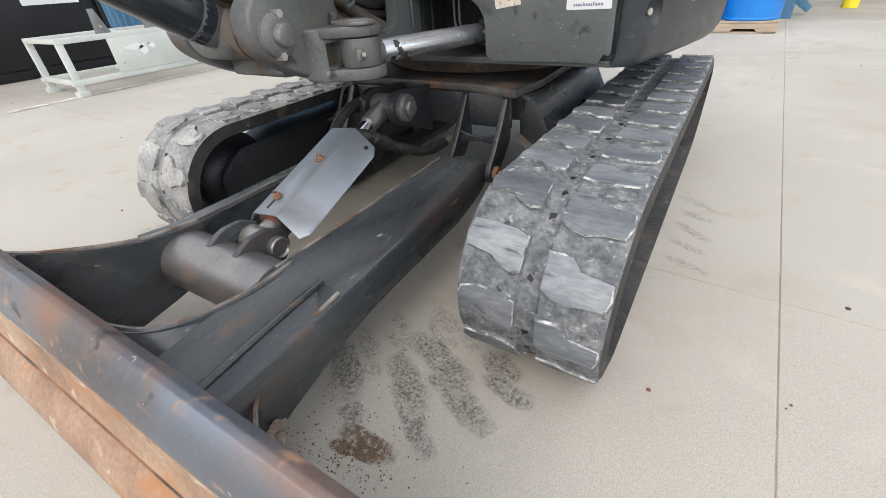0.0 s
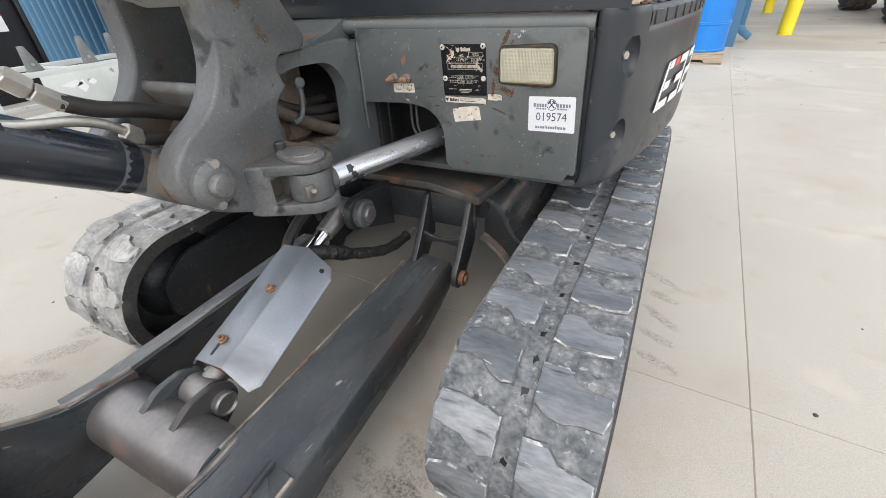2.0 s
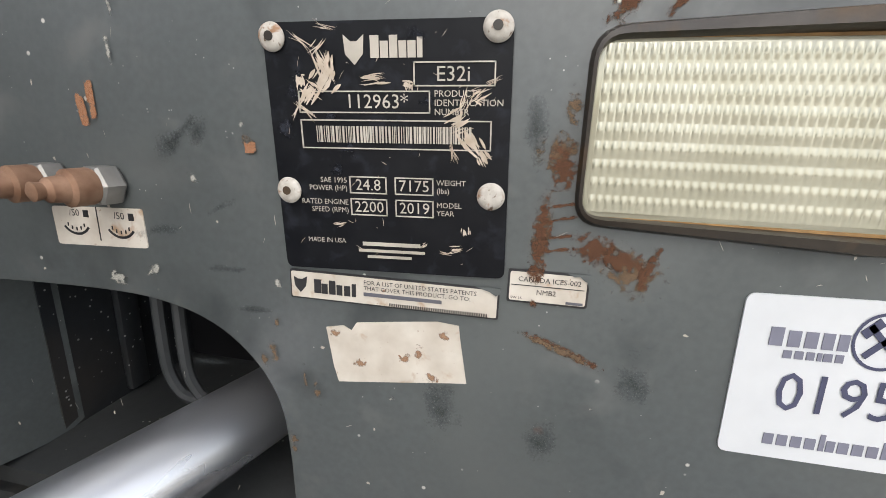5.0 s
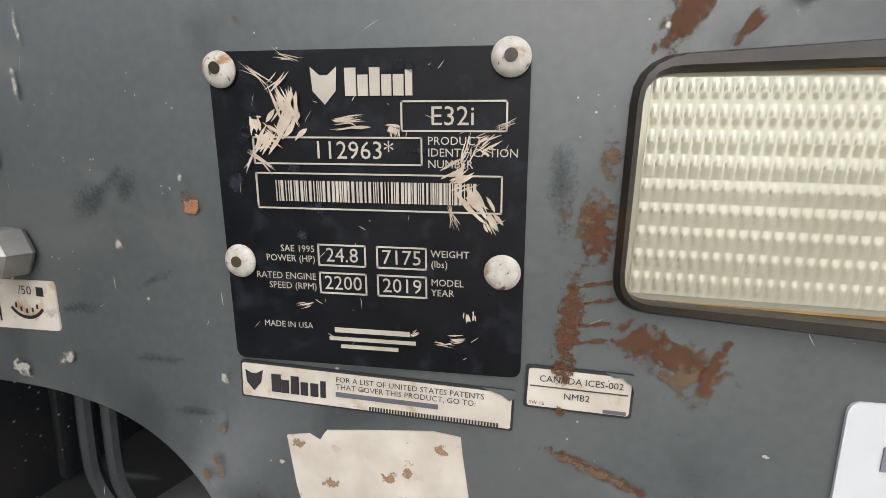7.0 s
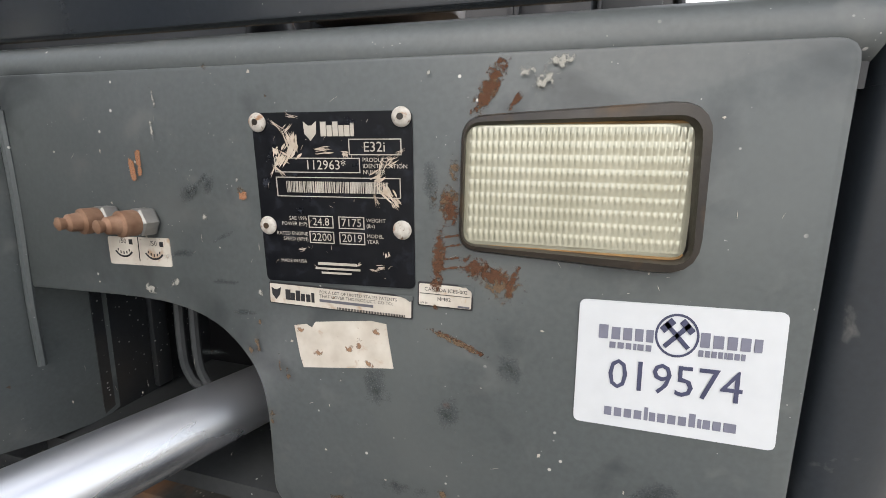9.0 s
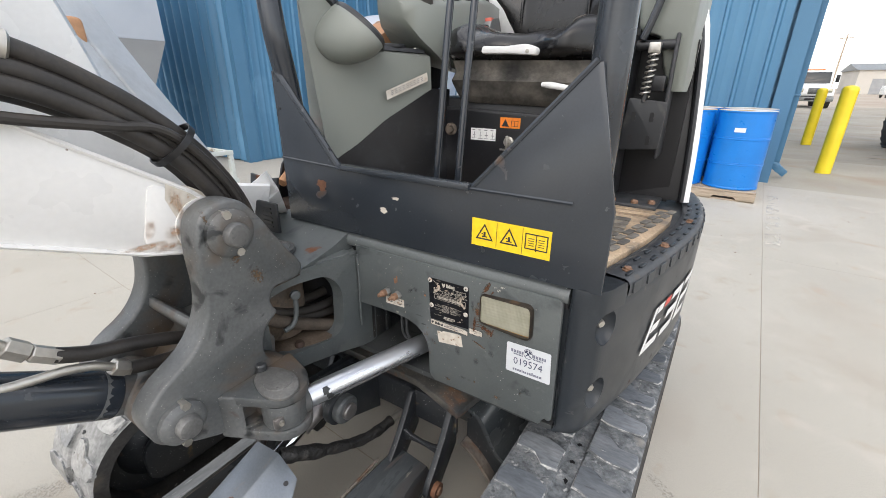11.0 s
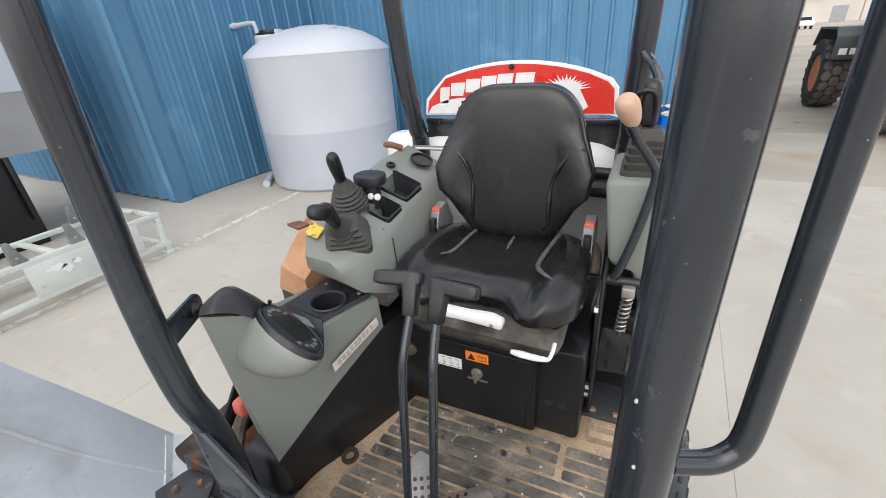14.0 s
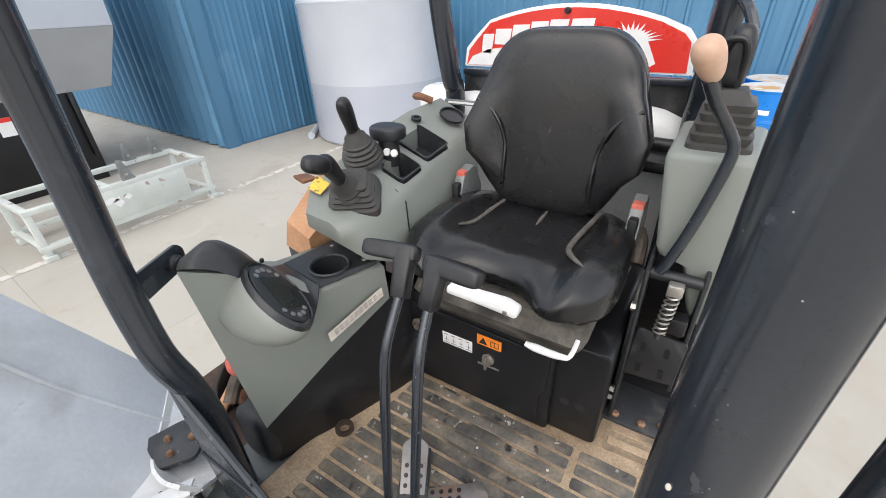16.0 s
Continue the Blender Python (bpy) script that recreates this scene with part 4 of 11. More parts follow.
# ---- white water tank ----
TC = Vector((-5.25, 6.86, 0))
tank = thing("water_tank", TC, "tall white polyethylene tank, half full, rust-stained top", "tank")
R = 1.15
part("lower_shell", lathe([(R - 0.04, 0.0), (R, 0.05), (R, 0.93)], TC, seg=72, cap=True), M["tank_full"], tank, "lower shell, shaded by the liquid inside")
part("upper_shell", lathe([(R, 0.93), (R, 1.98), (R + 0.012, 2.02), (R - 0.01, 2.07), (R * 0.86, 2.18), (R * 0.66, 2.30), (R * 0.42, 2.38), (R * 0.2, 2.42), (0.01, 2.43)], TC, seg=72), M["tank"], tank)
hat = TC + Vector((-0.72, -0.22, 2.22))
neck = part("manway", lathe([(0.27, -0.12), (0.27, 0.10), (0.25, 0.12)], hat, seg=36), M["tank"], tank)
part("lid", lathe([(0.235, 0.115), (0.24, 0.15), (0.19, 0.16), (0.17, 0.19), (0.02, 0.195)], hat, seg=32), M["black_plastic"], neck, "black screw lid")
for a in (-1.9, -0.4, 1.2):
    o = TC + Vector((math.cos(a) * 0.62, math.sin(a) * 0.62, 2.33))
    part("lifting_lug", box(o.x - 0.02, o.x + 0.02, o.y - 0.07, o.y + 0.07, o.z - 0.05, o.z + 0.06, 0.012), M["tank"], tank)
pv = thing("overflow_pipe", site(CU + 0.02, 5.0, 2.5), "white plastic pipe elbowing out of the wall above the tank", "pipe")
a0 = site(CU + 0.0, 5.02, 2.52)
part("pipe", tube([a0, a0 + Vector((0.42, 0.05, 0.02)), a0 + Vector((0.50, 0.05, -0.03)), a0 + Vector((0.52, 0.06, -0.30))], 0.035, seg=14, n=5), M["tank"], pv)
part("elbow", lathe([(0.046, 0), (0.046, 0.10)], a0 + Vector((0.05, 0, 0)), (1, 0.1, 0.05), 16), M["tank"], pv)
pl = thing("drain_pipe", (-6.25, 6.0, 0.05), "white plastic pipe end on the concrete beside the tank", "pipe")
part("pipe", rod((-6.35, 6.25, 0.06), (-6.05, 5.85, 0.06), 0.05), M["tank"], pl)
part("collar", rod((-6.10, 5.917, 0.06), (-6.02, 5.81, 0.06), 0.062), M["tank"], pl)


# ---- drums on a pallet ----
PALLET = Matrix.Translation((-0.05, 6.58, 0)) @ Matrix.Rotation(radians(-3.0), 4, "Z")
pallet = new("pallet")
pallet.matrix_basis = PALLET
tagged(pallet, "weathered wooden pallet carrying four drums", "pallet")
for i, yy in enumerate(np.linspace(0.0, 1.05, 8)):
    ob = part("deck_board", box(-0.58, 0.58, yy, yy + 0.095, 0.105, 0.125, 0.003), M["wood"])
    ob.parent = pallet
for xx in (-0.58, -0.05, 0.53):
    poly = [(0.0, 0.018), (0.13, 0.018), (0.16, 0.05), (0.40, 0.05), (0.43, 0.018), (0.70, 0.018), (0.73, 0.05), (0.97, 0.05), (1.0, 0.018), (1.145, 0.018), (1.145, 0.105), (0.0, 0.105)]
    ob = part("stringer", prism(poly, "yz", xx, xx + 0.05), M["wood"])
    ob.parent = pallet
ob = part("front_stringer", prism([(-0.58, 0.02), (-0.36, 0.02), (-0.33, 0.05), (-0.12, 0.05), (-0.09, 0.02), (0.12, 0.02), (0.15, 0.05), (0.36, 0.05), (0.39, 0.02), (0.58, 0.02), (0.58, 0.104), (-0.58, 0.104)], "xz", -0.02, 0.0), M["wood"])
ob.parent = pallet
for yy in (0.0, 0.5, 1.05):
    ob = part("bottom_board", box(-0.58, 0.58, yy, yy + 0.095, 0.0, 0.018, 0.003), M["wood"])
    ob.parent = pallet
drum = new("steel_drum")
tagged(drum, "blue steel drum with a small white label on the pallet", "drum", "drums on the pallet")
prof = [(0.275, 0.0), (0.290, 0.006), (0.290, 0.02), (0.283, 0.03)]
for h in (0.29, 0.58):
    prof += [(0.283, h - 0.030), (0.2832, h - 0.013), (0.2885, h - 0.007), (0.2885, h + 0.003), (0.2832, h + 0.009), (0.2832, h + 0.014), (0.2875, h + 0.018), (0.2832, h + 0.024), (0.283, h + 0.040)]
prof += [(0.283, 0.86), (0.290, 0.872), (0.290, 0.885), (0.280, 0.888), (0.276, 0.870), (0.01, 0.868)]
prof = [(r * 1.05, h * 1.05) for r, h in prof]
o1 = part("shell", lathe(prof[:-3], (0, 0, 0), seg=56, cap=False), M["drum"], smooth=28)
o2 = part("lid", lathe([(0.3045, 0.930), (0.294, 0.934), (0.289, 0.915), (0.21, 0.911), (0.01, 0.911)], (0, 0, 0), seg=48), M["drum_top"])
o3 = part("bung", lathe([(0.03, 0.911), (0.03, 0.925), (0.01, 0.928)], (0.18, -0.05, 0), seg=14), M["zinc"])
b = B()
loft([[(0.3005 * math.sin(a), -0.3005 * math.cos(a), z) for a in np.linspace(-0.28, 0.10, 8)] for z in (0.69, 0.74)], b)
o4 = part("drum_label", b, M["label_white"])
for o in (o1, o2, o3, o4):
    o.parent = drum
TOP = Matrix.Translation((0, 0, 0.125))
drum.matrix_basis = PALLET @ TOP @ Matrix.Translation((0.28, 0.33, 0))
for x, y, a in ((-0.34, 0.31, 8), (0.30, 0.95, 40), (-0.32, 0.95, 30)):
    copy_thing(drum, PALLET @ TOP @ pose(x, y, 0, 0, 0, a))


# ---- yellow posts ----
def bollard(x, y, h):
    t = thing("bollard", (x, y, 0), "yellow-painted steel bollard with a domed cap in the concrete", "bollard", "yellow bollards")
    part("pipe", lathe([(0.105, 0), (0.105, h - 0.08)], (x, y, 0), seg=28), M["bollard"], t)
    part("cap", lathe([(0.107, h - 0.08), (0.107, h - 0.06), (0.09, h - 0.025), (0.05, h - 0.004), (0.005, h)], (x, y, 0), seg=28), M["bollard"], t)


bollard(1.60, 9.62, 1.36)
bollard(1.92, 14.2, 1.32)
bollard(3.4, 37.8, 1.25)
bollard(3.95, 38.3, 1.25)

# ---- white steel rack ----
rack = thing("steel_rack", (-5.45, 2.6, 0), "chipped white welded steel rack with bolted grey brackets", "rack")
RX0, RX1, RY0, RY1 = -5.95, -5.20, 1.78, 3.50
for x in (RX0, RX1 - 0.06):
    for y in (RY0, RY1 - 0.06):
        part("leg", box(x, x + 0.055, y, y + 0.055, 0.05, 0.46, 0.004), M["rack_white"], rack)
        part("foot", box(x - 0.03, x + 0.085, y - 0.02, y + 0.075, 0.0, 0.05, 0.004), M["rack_white"], rack)
for x in (RX0, RX1 - 0.06):
    part("top_rail", box(x, x + 0.06, RY0, RY1, 0.46, 0.51, 0.004), M["rack_white"], rack)
    part("bottom_rail", box(x, x + 0.06, RY0 - 0.02, RY1 + 0.02, 0.10, 0.15, 0.004), M["rack_white"], rack)
for y in (RY0, 2.45, RY1 - 0.06):
    part("cross_rail", box(RX0 + 0.06, RX1 - 0.06, y, y + 0.06, 0.465, 0.505, 0.004), M["rack_white"], rack)
    part("low_cross_rail", box(RX0 + 0.06, RX1 - 0.06, y, y + 0.05, 0.105, 0.145, 0.004), M["rack_white"], rack)
sheet = part("side_sheet", box(RX1 - 0.012, RX1 + 0.006, 2.20, 3.22, 0.15, 0.462, 0.002), M["rack_white"], rack, "white sheet with peeling stickers")
for y, z, a, c in ((2.42, 0.36, 0.10, 0.035), (2.50, 0.33, 0.05, 0.06), (2.60, 0.355, 0.04, 0.03)):
    part("sticker_remnant", prism(rounded([(y - a, z), (y, z - c), (y + a, z - c * 0.3), (y + a * 0.4, z + c), (y - a * 0.3, z + c * 0.6)], 0.01), "yz", RX1 + 0.007, RX1 + 0.009), M["label_white"], sheet)
for x, y in ((RX1 - 0.05, 2.15), (RX1 - 0.05, 2.62), (RX0 + 0.02, 2.95), (RX0 + 0.02, 3.25)):
    br = part("bracket", prism([(y, 0.51), (y + 0.13, 0.51), (y + 0.11, 0.55), (y + 0.055, 0.72), (y + 0.015, 0.72)], "yz", x, x + 0.045, 0.004), M["galv"], rack, "grey gusseted bracket")
    part("bolt_head", rod((x + 0.045, y + 0.05, 0.57), (x + 0.058, y + 0.05, 0.57), 0.014, seg=6), M["zinc"], br)

# ---- hopper machine behind the rack ----
hop = thing("hopper", (-8.2, 2.2, 0), "pale grey sheet-metal hopper on a black base", "hopper")
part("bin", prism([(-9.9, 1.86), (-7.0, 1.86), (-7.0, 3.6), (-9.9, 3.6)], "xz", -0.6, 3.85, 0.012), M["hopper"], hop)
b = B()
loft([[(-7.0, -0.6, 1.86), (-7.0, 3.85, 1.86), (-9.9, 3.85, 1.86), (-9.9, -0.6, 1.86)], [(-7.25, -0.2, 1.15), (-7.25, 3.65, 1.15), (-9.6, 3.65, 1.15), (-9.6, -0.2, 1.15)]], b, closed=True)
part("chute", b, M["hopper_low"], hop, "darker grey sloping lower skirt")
part("base", box(-9.4, -7.25, -1.6, 3.2, 0.12, 1.15, 0.02), M["black_paint"], hop, "black steel base")
part("skid", box(-9.4, -9.2, -1.6, 3.2, 0.0, 0.12, 0.01), M["black_paint"], hop)
part("skid", box(-7.5, -7.3, -1.6, 3.2, 0.0, 0.12, 0.01), M["black_paint"], hop)
wl = part("warning_label", box(-7.252, -7.244, 2.35, 2.95, 0.78, 0.99, 0), M["label_white"], hop)
part("label_band", box(-7.2445, -7.2425, 2.35, 2.95, 0.94, 0.99, 0), M["red"], wl)
b = B()
part("ladder_rail", box(-7.235, -7.20, 3.12, 3.17, 0.35, 1.15, 0.004), M["black_paint"], hop)


# ---- big orange machine far across the yard ----
def big_wheel(x, y, r, w, parent):
    ty = B()
    lathe([(r * 0.55, -w * 0.42), (r * 0.62, -w * 0.5), (r * 0.88, -w * 0.5), (r * 0.965, -w * 0.42), (r * 0.97, 0), (r * 0.965, w * 0.42), (r * 0.88, w * 0.5), (r * 0.62, w * 0.5), (r * 0.55, w * 0.42)], (x, y, r), (1, 0, 0), 40, ty, cap=False)
    tyre = part("tyre", ty, M["tyre"], parent)
    for k in range(20):
        for col in (-1, 0, 1):
            a = 2 * math.pi * (k + 0.5 * (col == 0)) / 20
            c = prism(rounded([(-w * 0.15, -r * 0.10), (w * 0.04, -r * 0.145), (w * 0.16, -r * 0.06), (w * 0.15, r * 0.10), (-w * 0.04, r * 0.145), (-w * 0.16, r * 0.06)], 0.012, 2), "xy", r * 0.93, r * (1.0 if col == 0 else 0.985), 0.008, seg=1)
            bmesh.ops.transform(c, matrix=Matrix.Translation((x, y, r)) @ Matrix.Rotation(a, 4, "X") @ Matrix.Translation((col * w * 0.33, 0, 0)) @ Matrix.Rotation(radians(16 * col), 4, "Z"), verts=c.verts)
            part("tread_block", c, M["tread_dust"], tyre)
    rim = part("rim", lathe([(r * 0.56, -w * 0.42), (r * 0.50, -w * 0.40), (r * 0.46, -w * 0.20), (r * 0.24, -w * 0.12), (r * 0.22, -w * 0.22), (0.01, -w * 0.24)], (x, y, r), (1, 0, 0), 36), M["orange_paint"], parent)
    part("rim", lathe([(r * 0.56, w * 0.42), (r * 0.50, w * 0.40), (r * 0.46, w * 0.20), (r * 0.24, w * 0.12), (r * 0.22, w * 0.22), (0.01, w * 0.24)], (x, y, r), (1, 0, 0), 36), M["orange_paint"], parent)


tele = thing("telehandler", (4.6, 12.7, 0), "black and orange rough-terrain machine on big lugged tyres", "machine")
for x, y in ((3.85, 11.40), (3.85, 14.75), (5.75, 11.40), (5.75, 14.75)):
    big_wheel(x, y, 0.75, 0.52, tele)
part("chassis", box(4.15, 5.45, 10.6, 15.6, 0.62, 1.15, 0.05), M["orange_paint"], tele)
part("axle", rod((3.9, 11.35, 0.7), (5.7, 11.35, 0.7), 0.12), M["orange_paint"], tele)
part("axle", rod((3.9, 14.75, 0.7), (5.7, 14.75, 0.7), 0.12), M["orange_paint"], tele)
fd = part("fender", prism(rounded([(13.86, 1.10), (13.86, 1.58), (14.02, 1.76), (15.3, 1.76), (15.62, 1.35), (15.58, 1.33), (15.26, 1.71), (14.05, 1.71), (13.91, 1.56), (13.91, 1.10)], 0.03), "yz", 3.62, 4.40, 0.01), M["slate"], tele, "dark grey curved mudguard")
for x0, x1 in ((3.72, 3.86), (3.91, 4.09)):
    part("marker", box(x0, x1, 13.850, 13.858, 1.20, 1.33), M["label_white"], fd)
part("cab", box(4.1, 5.0, 12.2, 13.9, 1.15, 2.5, 0.08), M["glass_dark"], tele)
part("boom", box(5.0, 5.4, 9.4, 15.6, 1.5, 1.95, 0.04), M["orange_paint"], tele)
wk = part("work_lamp", box(3.9, 4.05, 11.75, 11.9, 1.98, 2.12, 0.03), M["black_paint"], tele)
part("bracket", rod((3.97, 11.82, 1.5), (3.97, 11.82, 2.0), 0.025), M["black_paint"], wk)
part("front_bracket", rod((3.97, 11.82, 1.5), (4.4, 12.2, 1.4), 0.03), M["black_paint"], tele)
tele.matrix_basis = Matrix.Translation((-0.20, -0.20, 0)) @ Matrix.Translation((3.85, 14.75, 0)) @ Matrix.Rotation(radians(-1.5), 4, "Z") @ Matrix.Translation((-3.85, -14.75, 0)) @ tele.matrix_basis

# ---- white truck and car, far ----
def truck(x, y, k=1.0):
    t = thing("truck", (x, y, 0), "white conventional-cab truck parked across the yard", "truck")
    bonnet = [(y, 0.95), (y + 0.04, 1.38), (y + 0.25, 1.50), (y + 1.45, 1.66), (y + 1.45, 0.80), (y, 0.80)]
    part("bonnet", prism(bonnet, "yz", x - 0.68, x + 0.68, 0.12, seg=3), M["white_paint"], t, smooth=50)
    cab = [(y + 1.40, 0.80), (y + 1.40, 1.60), (y + 1.80, 2.42), (y + 1.95, 2.50), (y + 3.2, 2.52), (y + 3.2, 0.80)]
    part("cab", prism(cab, "yz", x - 1.02, x + 1.02, 0.08, seg=3), M["white_paint"], t, smooth=50)
    part("windscreen", prism([(y + 1.40, 1.64), (y + 1.76, 2.36), (y + 1.72, 2.38), (y + 1.36, 1.66)], "yz", x - 0.88, x + 0.88, 0.01), M["glass_dark"], t)
    gl = part("grille", box(x - 0.36, x + 0.36, y - 0.03, y + 0.05, 0.92, 1.34, 0.03), M["galv"], t)
    for k in range(5):
        part("grille_bar", box(x - 0.33, x + 0.33, y - 0.045, y - 0.028, 0.955 + 0.075 * k, 0.985 + 0.075 * k, 0.004), M["black_paint"], gl)
    part("bumper", box(x - 1.1, x + 1.1, y - 0.22, y - 0.02, 0.46, 0.76, 0.05), M["galv"], t)
    part("air_inlet", box(x - 0.45, x + 0.45, y - 0.225, y - 0.21, 0.54, 0.68, 0.01), M["black_paint"], t)
    part("roof_lamp", box(x - 0.5, x + 0.5, y + 2.0, y + 2.2, 2.50, 2.58, 0.02), M["orange_paint"], t)
    for s in (-1, 1):
        part("mudguard", prism([(y + 0.02, 0.78), (y + 0.08, 1.18), (y + 0.35, 1.34), (y + 1.1, 1.36), (y + 1.42, 1.15), (y + 1.42, 0.78)], "yz", min(x + s * 0.64, x + s * 1.08), max(x + s * 0.64, x + s * 1.08), 0.06, seg=3), M["white_paint"], t, smooth=50)
        part("headlamp", box(x + s * 0.78 - 0.17, x + s * 0.78 + 0.17, y - 0.02, y + 0.04, 1.05, 1.28, 0.04), M["lens"], t)
        part("wheel", lathe([(0.3, -0.15), (0.48, -0.15), (0.5, -0.1), (0.5, 0.1), (0.48, 0.15), (0.3, 0.15)], (x + s * 0.9, y + 0.75, 0.5), (1, 0, 0), 24), M["tyre"], t)
        part("wheel", lathe([(0.3, -0.25), (0.48, -0.25), (0.5, -0.2), (0.5, 0.2), (0.48, 0.25), (0.3, 0.25)], (x + s * 0.85, y + 5.6, 0.5), (1, 0, 0), 24), M["tyre"], t)
        part("mirror", box(x + s * 1.25 - 0.1, x + s * 1.25 + 0.1, y + 1.5, y + 1.6, 1.7, 2.2, 0.03), M["black_paint"], t)
    part("frame_rails", box(x - 0.45, x + 0.45, y + 2.5, y + 7.2, 0.55, 0.8), M["black_paint"], t)
    part("body", box(x - 1.15, x + 1.15, y + 3.5, y + 7.2, 0.85, 2.0, 0.05), M["white_paint"], t)


truck(5.15, 40.0)
car = thing("car", (21.6, 96, 0), "white sport utility car far across the yard", "car")
part("body", prism(rounded([(92.6, 0.45), (92.6, 1.05), (93.6, 1.2), (94.3, 1.75), (96.8, 1.78), (97.4, 1.15), (97.4, 0.45)], 0.12), "yz", 20.65, 22.55, 0.08), M["white_paint"], car)
part("windscreen", prism([(93.7, 1.24), (94.28, 1.70), (94.24, 1.72), (93.62, 1.26)], "yz", 20.85, 22.35), M["glass_dark"], car)
for s in (20.8, 22.4):
    for yy in (93.4, 96.5):
        part("wheel", rod((s - 0.12, yy, 0.36), (s + 0.12, yy, 0.36), 0.36), M["tyre"], car)
# far sheds along the horizon
for i, (x0, x1, y, h, c) in enumerate([(27, 75, 150, 5.6, "far_wall"), (78, 120, 170, 6.0, "tank"), (6, 15, 175, 5.0, "far_wall"), (-30, 4, 190, 4.5, "far_wall")]):
    t = thing("shed", ((x0 + x1) / 2, y, 0), "low pale metal shed along the horizon", "building", "far sheds")
    part("wall", box(x0, x1, y, y + 20, 0, h), M[c], t)
    part("roof", prism([(y - 0.5, h), (y + 10, h + 1.8), (y + 20.5, h)], "yz", x0 - 0.5, x1 + 0.5), M["galv"], t)
    for k in range(5):
        xx = x0 + (x1 - x0) * (k + 0.3) / 5
        part("door", box(xx, xx + 3.2, y - 0.06, y, 0, 3.6), M["hopper_low"], t)
rnd = random.Random(4)
for cx, cy in ((12, 160), (7, 172), (2, 185), (17, 178)):
    t = thing("tree", (cx, cy, 0), "dark green tree by the far sheds", "tree", "far trees")
    part("trunk", rod((cx, cy, 0), (cx, cy, 3), 0.25, r2=0.15), M["wood"], t)
    b = B()
    for k in range(70):
        p = Vector((rnd.gauss(0, 1.4), rnd.gauss(0, 1.4), 4.2 + rnd.gauss(0, 1.1)))
        bmesh.ops.create_icosphere(b, subdivisions=1, radius=rnd.uniform(0.25, 0.7), matrix=Matrix.Translation(Vector((cx, cy, 0)) + p))
    part("crown", b, M["foliage"], t)
for x, y in ((21, 140), (44, 145)):
    t = thing("utility_pole", (x, y, 0), "thin wooden utility pole far off", "pole")
    part("pole", rod((x, y, 0), (x, y, 13), 0.18, r2=0.12), M["wood"], t)
    part("crossarm", box(x - 1.2, x + 1.2, y - 0.1, y + 0.1, 12, 12.2), M["wood"], t)


# ---- the digger: undercarriage ----
ex = thing("mini_excavator", (-0.80, 1.55, 0), "black and white compact excavator with dusty rubber tracks", "excavator")
Y0, Y1, ZC = 0.765, 2.14, 0.225


def along(s, r):
    """A place on a track's loop at s of 0..1: y, z, and the outward way."""
    a, c = Y1 - Y0, math.pi * 0.21
    d = (s % 1.0) * 2 * (a + c)
    if d < a:
        return Y0 + d, ZC + r, 0.0, 1.0
    d -= a
    if d < c:
        t = d / 0.21
        return Y1 + r * math.sin(t), ZC + r * math.cos(t), math.sin(t), math.cos(t)
    d -= c
    if d < a:
        return Y1 - d, ZC - r, 0.0, -1.0
    t = (d - a) / 0.21
    return Y0 - r * math.sin(t), ZC - r * math.cos(t), -math.sin(t), -math.cos(t)


def lug_mesh(seed, flat):
    rd = random.Random(seed)
    j = lambda k=0.004: rd.uniform(-k, k)
    poly = [(0.022, -0.028 + j()), (0.044, -0.037 + j()), (0.070, -0.041 + j()), (0.100, -0.039 + j()), (0.132, -0.034 + j()), (0.138 + j(), -0.012), (0.136 + j(), 0.017 + j()),
            (0.106, 0.018 + j()), (0.085 + j(), 0.021 + j()), (0.072, 0.031 + j()), (0.063, 0.042 + j()), (0.042, 0.045 + j()), (0.023, 0.041 + j())]
    b = B()
    drop = lambda y: 0 if flat else -y * y / 0.42
    cx, cy = 0.075, -0.008
    rows = []
    for k, z in ((1.06, -0.006), (1.02, 0.004), (0.985, 0.0085), (0.95, 0.0095)):
        rows.append([(cx + (x - cx) * k + (j(0.0015) if k < 1.05 else 0), cy + (y - cy) * k + (j(0.0015) if k < 1.05 else 0), z + drop(y)) for x, y in poly])
    R = [[b.verts.new(p) for p in row] for row in rows]
    n = len(poly)
    for k, (p, q) in enumerate(zip(R, R[1:])):
        for i in range(n):
            b.faces.new((p[i], p[(i + 1) % n], q[(i + 1) % n], q[i])).material_index = 1 if k == 1 else (2 if k == 0 else 0)
    mid = b.verts.new((cx - 0.012, cy, 0.0095 + drop(cy)))
    for i in range(n):
        b.faces.new((R[-1][i], R[-1][(i + 1) % n], mid))
    me = bpy.data.meshes.new("tread_lug")
    bmesh.ops.recalc_face_normals(b, faces=b.faces)
    b.to_mesh(me)
    b.free()
    return me


